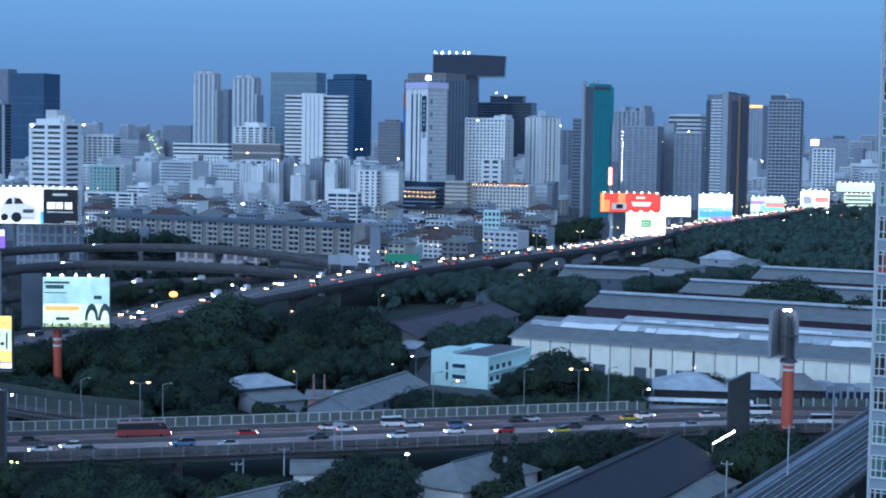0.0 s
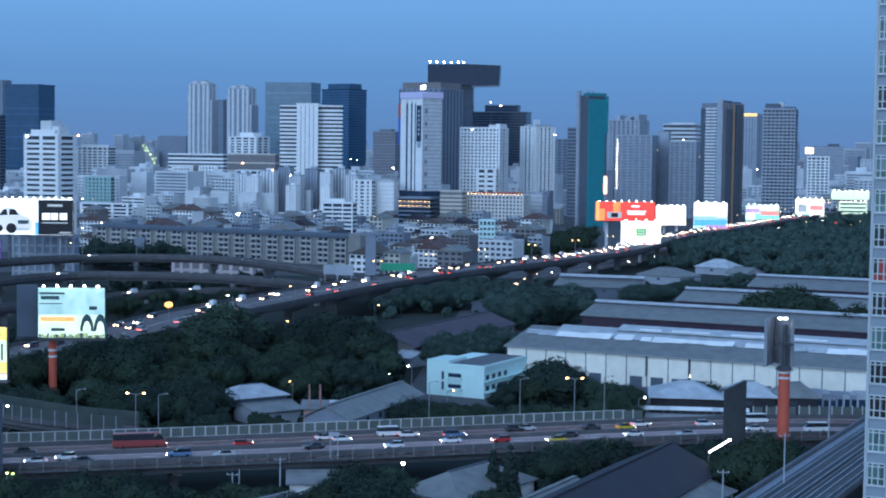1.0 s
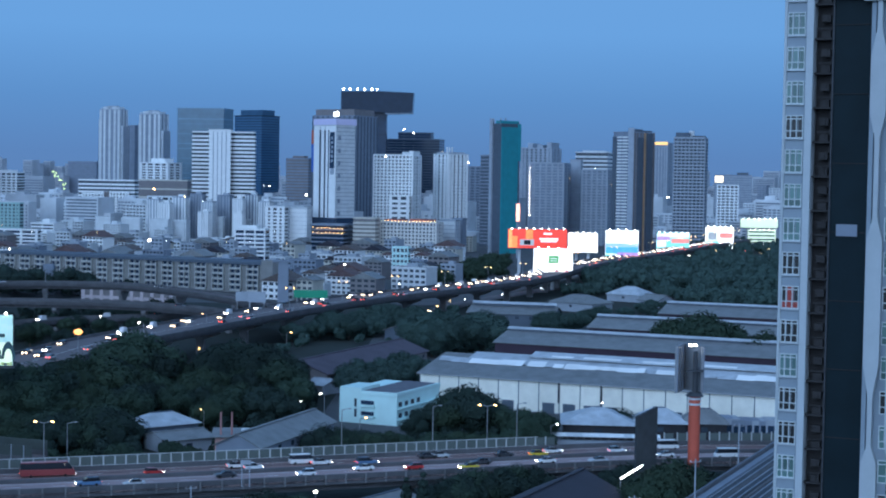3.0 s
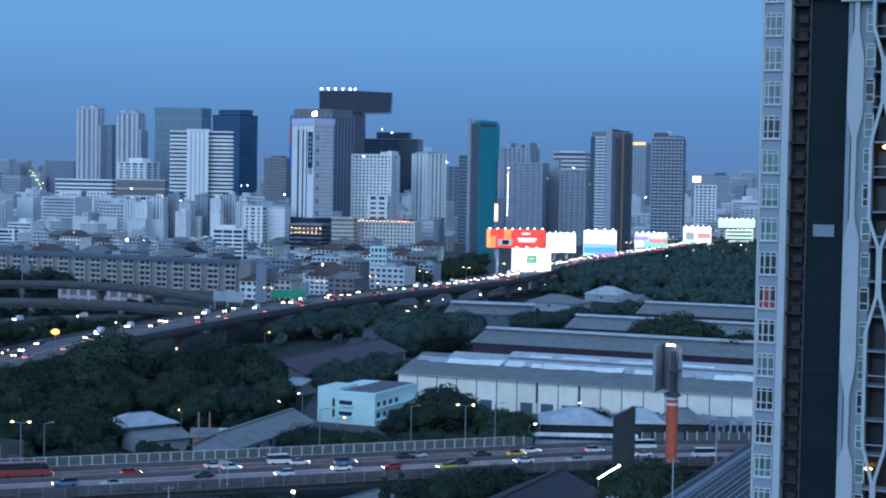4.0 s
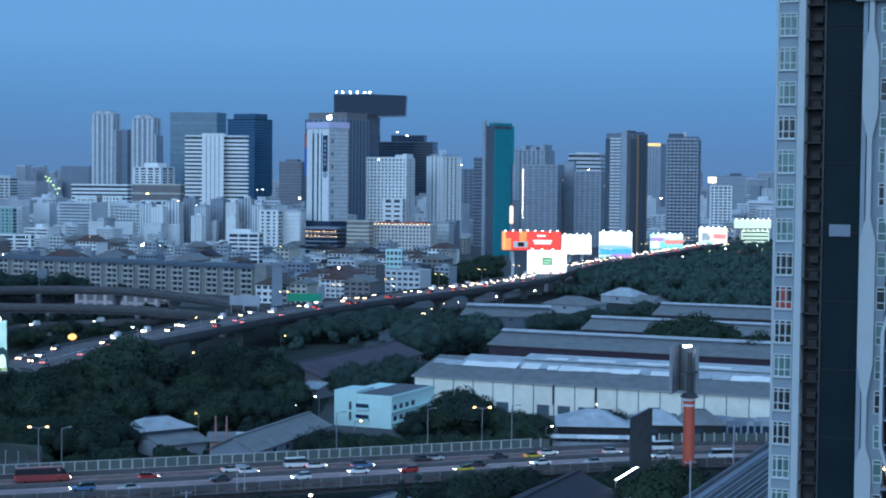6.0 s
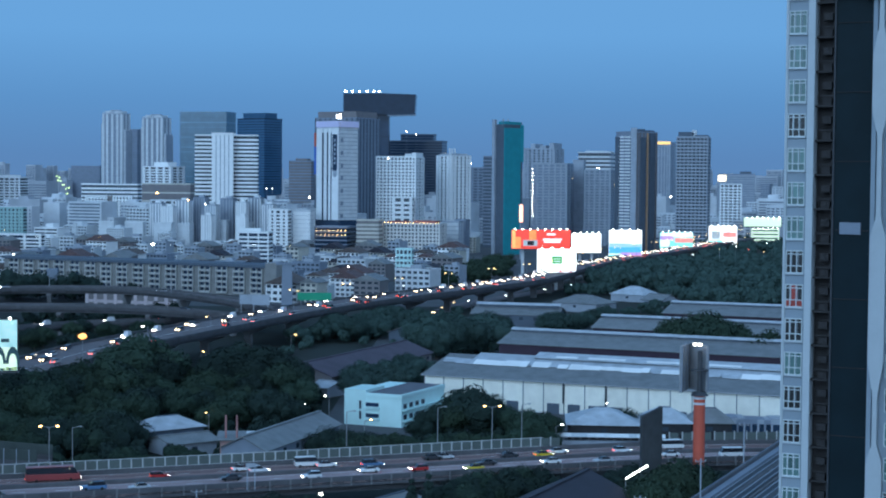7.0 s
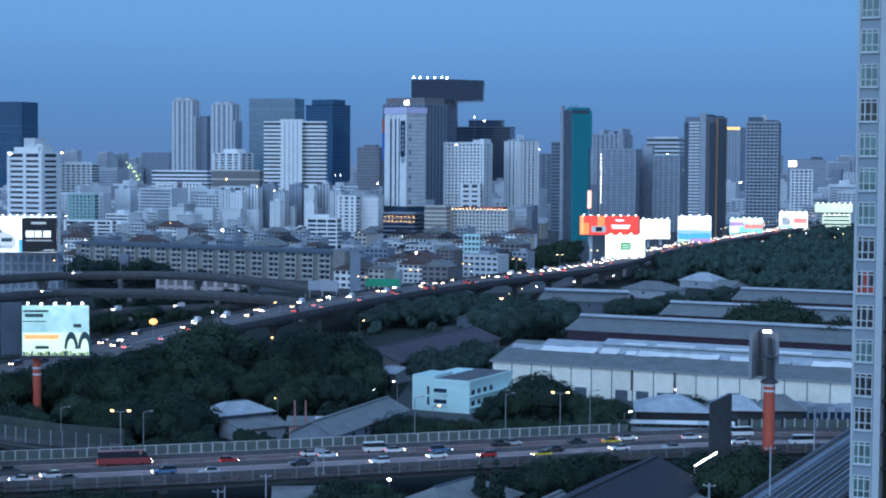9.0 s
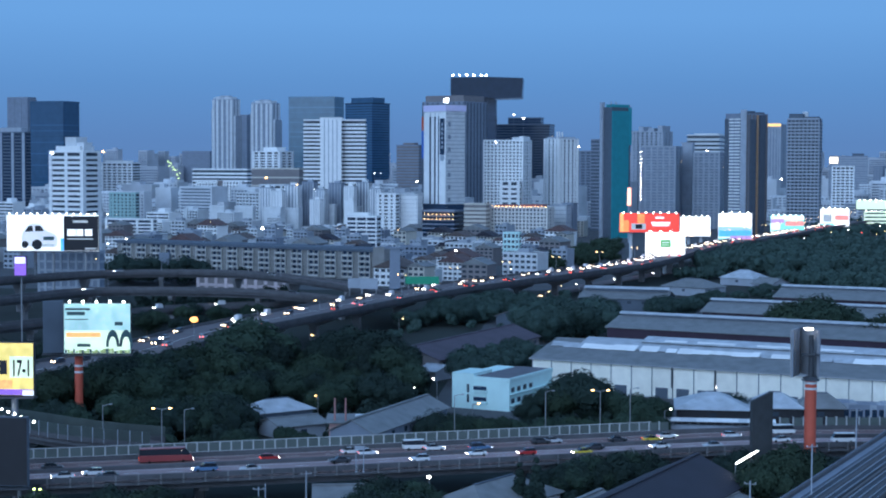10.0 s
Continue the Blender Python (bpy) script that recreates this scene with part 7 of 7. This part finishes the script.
def rows(protos, y0, y1, dy, left, right, gap, s0, s1, keep=1.0, near_free=26):
    """Rough streets of buildings across the city, from y0 back to y1."""
    y = y0
    while y < y1:
        x = left * y + rc.uniform(0, gap)
        while x < right * y:
            yy = y + rc.uniform(-0.4, 0.4) * dy
            if rc.random() < keep and min(math.hypot(x - a, yy - b) for a, b in TAKEN) > near_free and off_line(FAR_LINE, x, yy) > 30:
                settle(protos, x, yy, rc.choice((-28, -28, -26, -30, -20, -35)), rc.uniform(s0, s1))
            x += gap * rc.uniform(0.8, 1.5)
        y += dy


rows(LOW, 1110, 1640, 44, -0.31, -0.045, 29, 0.75, 1.05)
rows(LOW, 930, 1060, 34, -0.045, 0.008, 24, 0.85, 1.1)
rows(LOW, 1060, 1560, 44, -0.045, 0.062, 27, 0.75, 1.1)
rows(MIDS, 1500, 1640, 48, -0.30, -0.06, 44, 0.42, 0.68, 0.8, 20)
rows(MIDS, 1640, 2000, 80, -0.33, -0.05, 62, 0.7, 1.1, 0.75, 34)
rows(MIDS, 1600, 2000, 120, -0.06, 0.075, 60, 0.6, 0.9, 0.7, 34)


for ob in LOW + MIDS:
    if ob.name not in used:
        for c in ob.children:
            bpy.data.objects.remove(c)
        bpy.data.objects.remove(ob)


def far_city(label, y0, y1, left, right, n, h0, h1, seed, material, bays=True):
    """Far blocks of the city with roof rooms, and their window rows as a second mesh."""
    rng = random.Random(seed)
    pts, faces, wpts, wfaces = [], [], [], []
    c, s = math.cos(radians(-28)), math.sin(radians(-28))

    def block(x, y, a0, b0, z0, w, d, h):
        k = len(pts)
        for z in (z0, z0 + h):
            for a, b2 in ((a0, b0), (a0 + w, b0), (a0 + w, b0 + d), (a0, b0 + d)):
                pts.append((x + a * c - b2 * s, y + a * s + b2 * c, z))
        faces.extend(tuple(i + k for i in f) for f in ((4, 5, 6, 7), (0, 1, 5, 4), (1, 2, 6, 5), (2, 3, 7, 6), (3, 0, 4, 7)))

    for _ in range(n):
        y = rng.uniform(y0, y1)
        x = rng.uniform(left, right) * y
        w, d, h = rng.uniform(14, 46), rng.uniform(12, 30), h0 + (h1 - h0) * rng.random() ** 2.6
        if off_line(FAR_LINE, x, y) < 40:
            continue
        block(x, y, 0, 0, 0, w, d, h)
        if rng.random() < 0.6:
            block(x, y, w * rng.uniform(0.1, 0.5), d * 0.3, h, w * 0.3, d * 0.4, rng.uniform(2.5, 5))
        style = rng.random()
        if style < 0.12:
            continue
        cols = 1 if style < 0.4 or not bays else max(2, int(w / rng.uniform(3.6, 6)))
        fill = 0.46 if cols == 1 else rng.uniform(0.24, 0.36)
        for lvl in range(1, int(h / 3.4)):
            z = lvl * 3.4
            for j in range(cols):
                u, r = (j + 0.5) * w / cols, fill * w / cols
                k = len(wpts)
                for a, zz in ((u - r, z), (u + r, z), (u + r, z + 1.7), (u - r, z + 1.7)):
                    wpts.append((x + a * c + 0.3 * s, y + a * s - 0.3 * c, zz))
                wfaces.append((k, k + 1, k + 2, k + 3))
            k = len(wpts)
            for b2, zz in ((d * 0.85, z), (d * 0.15, z), (d * 0.15, z + 1.6), (d * 0.85, z + 1.6)):
                wpts.append((x - 0.3 * c - b2 * s, y - 0.3 * s + b2 * c, zz))
            wfaces.append((k, k + 1, k + 2, k + 3))
    me = bpy.data.meshes.new("distant_city")
    me.from_pydata(pts, [], faces)
    me.materials.append(material)
    top = new("distant_city", me)
    tagged(top, label, "buildings", kind="stuff")
    me = bpy.data.meshes.new("glazing")
    me.from_pydata(wpts, [], wfaces)
    me.materials.append(HAZEGLASS)
    ob = new("glazing", me)
    ob.parent = top
    tagged(ob, kind="stuff")


# panes are mid grey because distance haze is put into their colour
HAZEGLASS = mat("haze_paled_window_glass", (0.16, 0.19, 0.235), rough=0.35, vary=0.3, size=20)
CITYPALE = mat("distant_pale_render", (0.62, 0.64, 0.67), vary=0.25, size=40, fine=12)
# grey-blue render with the horizon haze put into it
CITYHAZE = mat("haze_grey_render", (0.42, 0.44, 0.48), vary=0.25, size=40, fine=12)
far_city("distant pale city blocks", 1750, 2600, -0.33, 0.06, 420, 10, 46, 61, CITYPALE)
far_city("distant grey city blocks", 1900, 3200, -0.33, 0.10, 420, 12, 66, 62, CITYHAZE)
far_city("city blocks on the hazy horizon", 3000, 4700, -0.33, 0.34, 900, 20, 95, 63, CITYHAZE, False)
far_city("city blocks beyond the far expressway", 1900, 3000, 0.17, 0.30, 170, 10, 50, 64, CITYPALE)
# street and window lights scattered through the city
for i in range(46):
    y = rc.uniform(1050, 1900)
    lamp_on(rc.uniform(-0.3, 0.05) * y, y, rc.uniform(7, 24), rc.uniform(0.35, 0.7), rc.choice((L_WARM, L_WHITE, L_WHITE)), "street_light", "small city light on a thin pole, lit")
for i in range(50):
    y = rc.uniform(1250, 2200)
    lamp_on(0.18 * y + 40 + rc.uniform(-0.005, 0.06) * y, y, rc.uniform(6, 20), rc.uniform(0.5, 1.1), rc.choice((L_WARM, L_WARM, L_WHITE, L_TAIL)), "street_light", "warm shop and street light along the avenue")
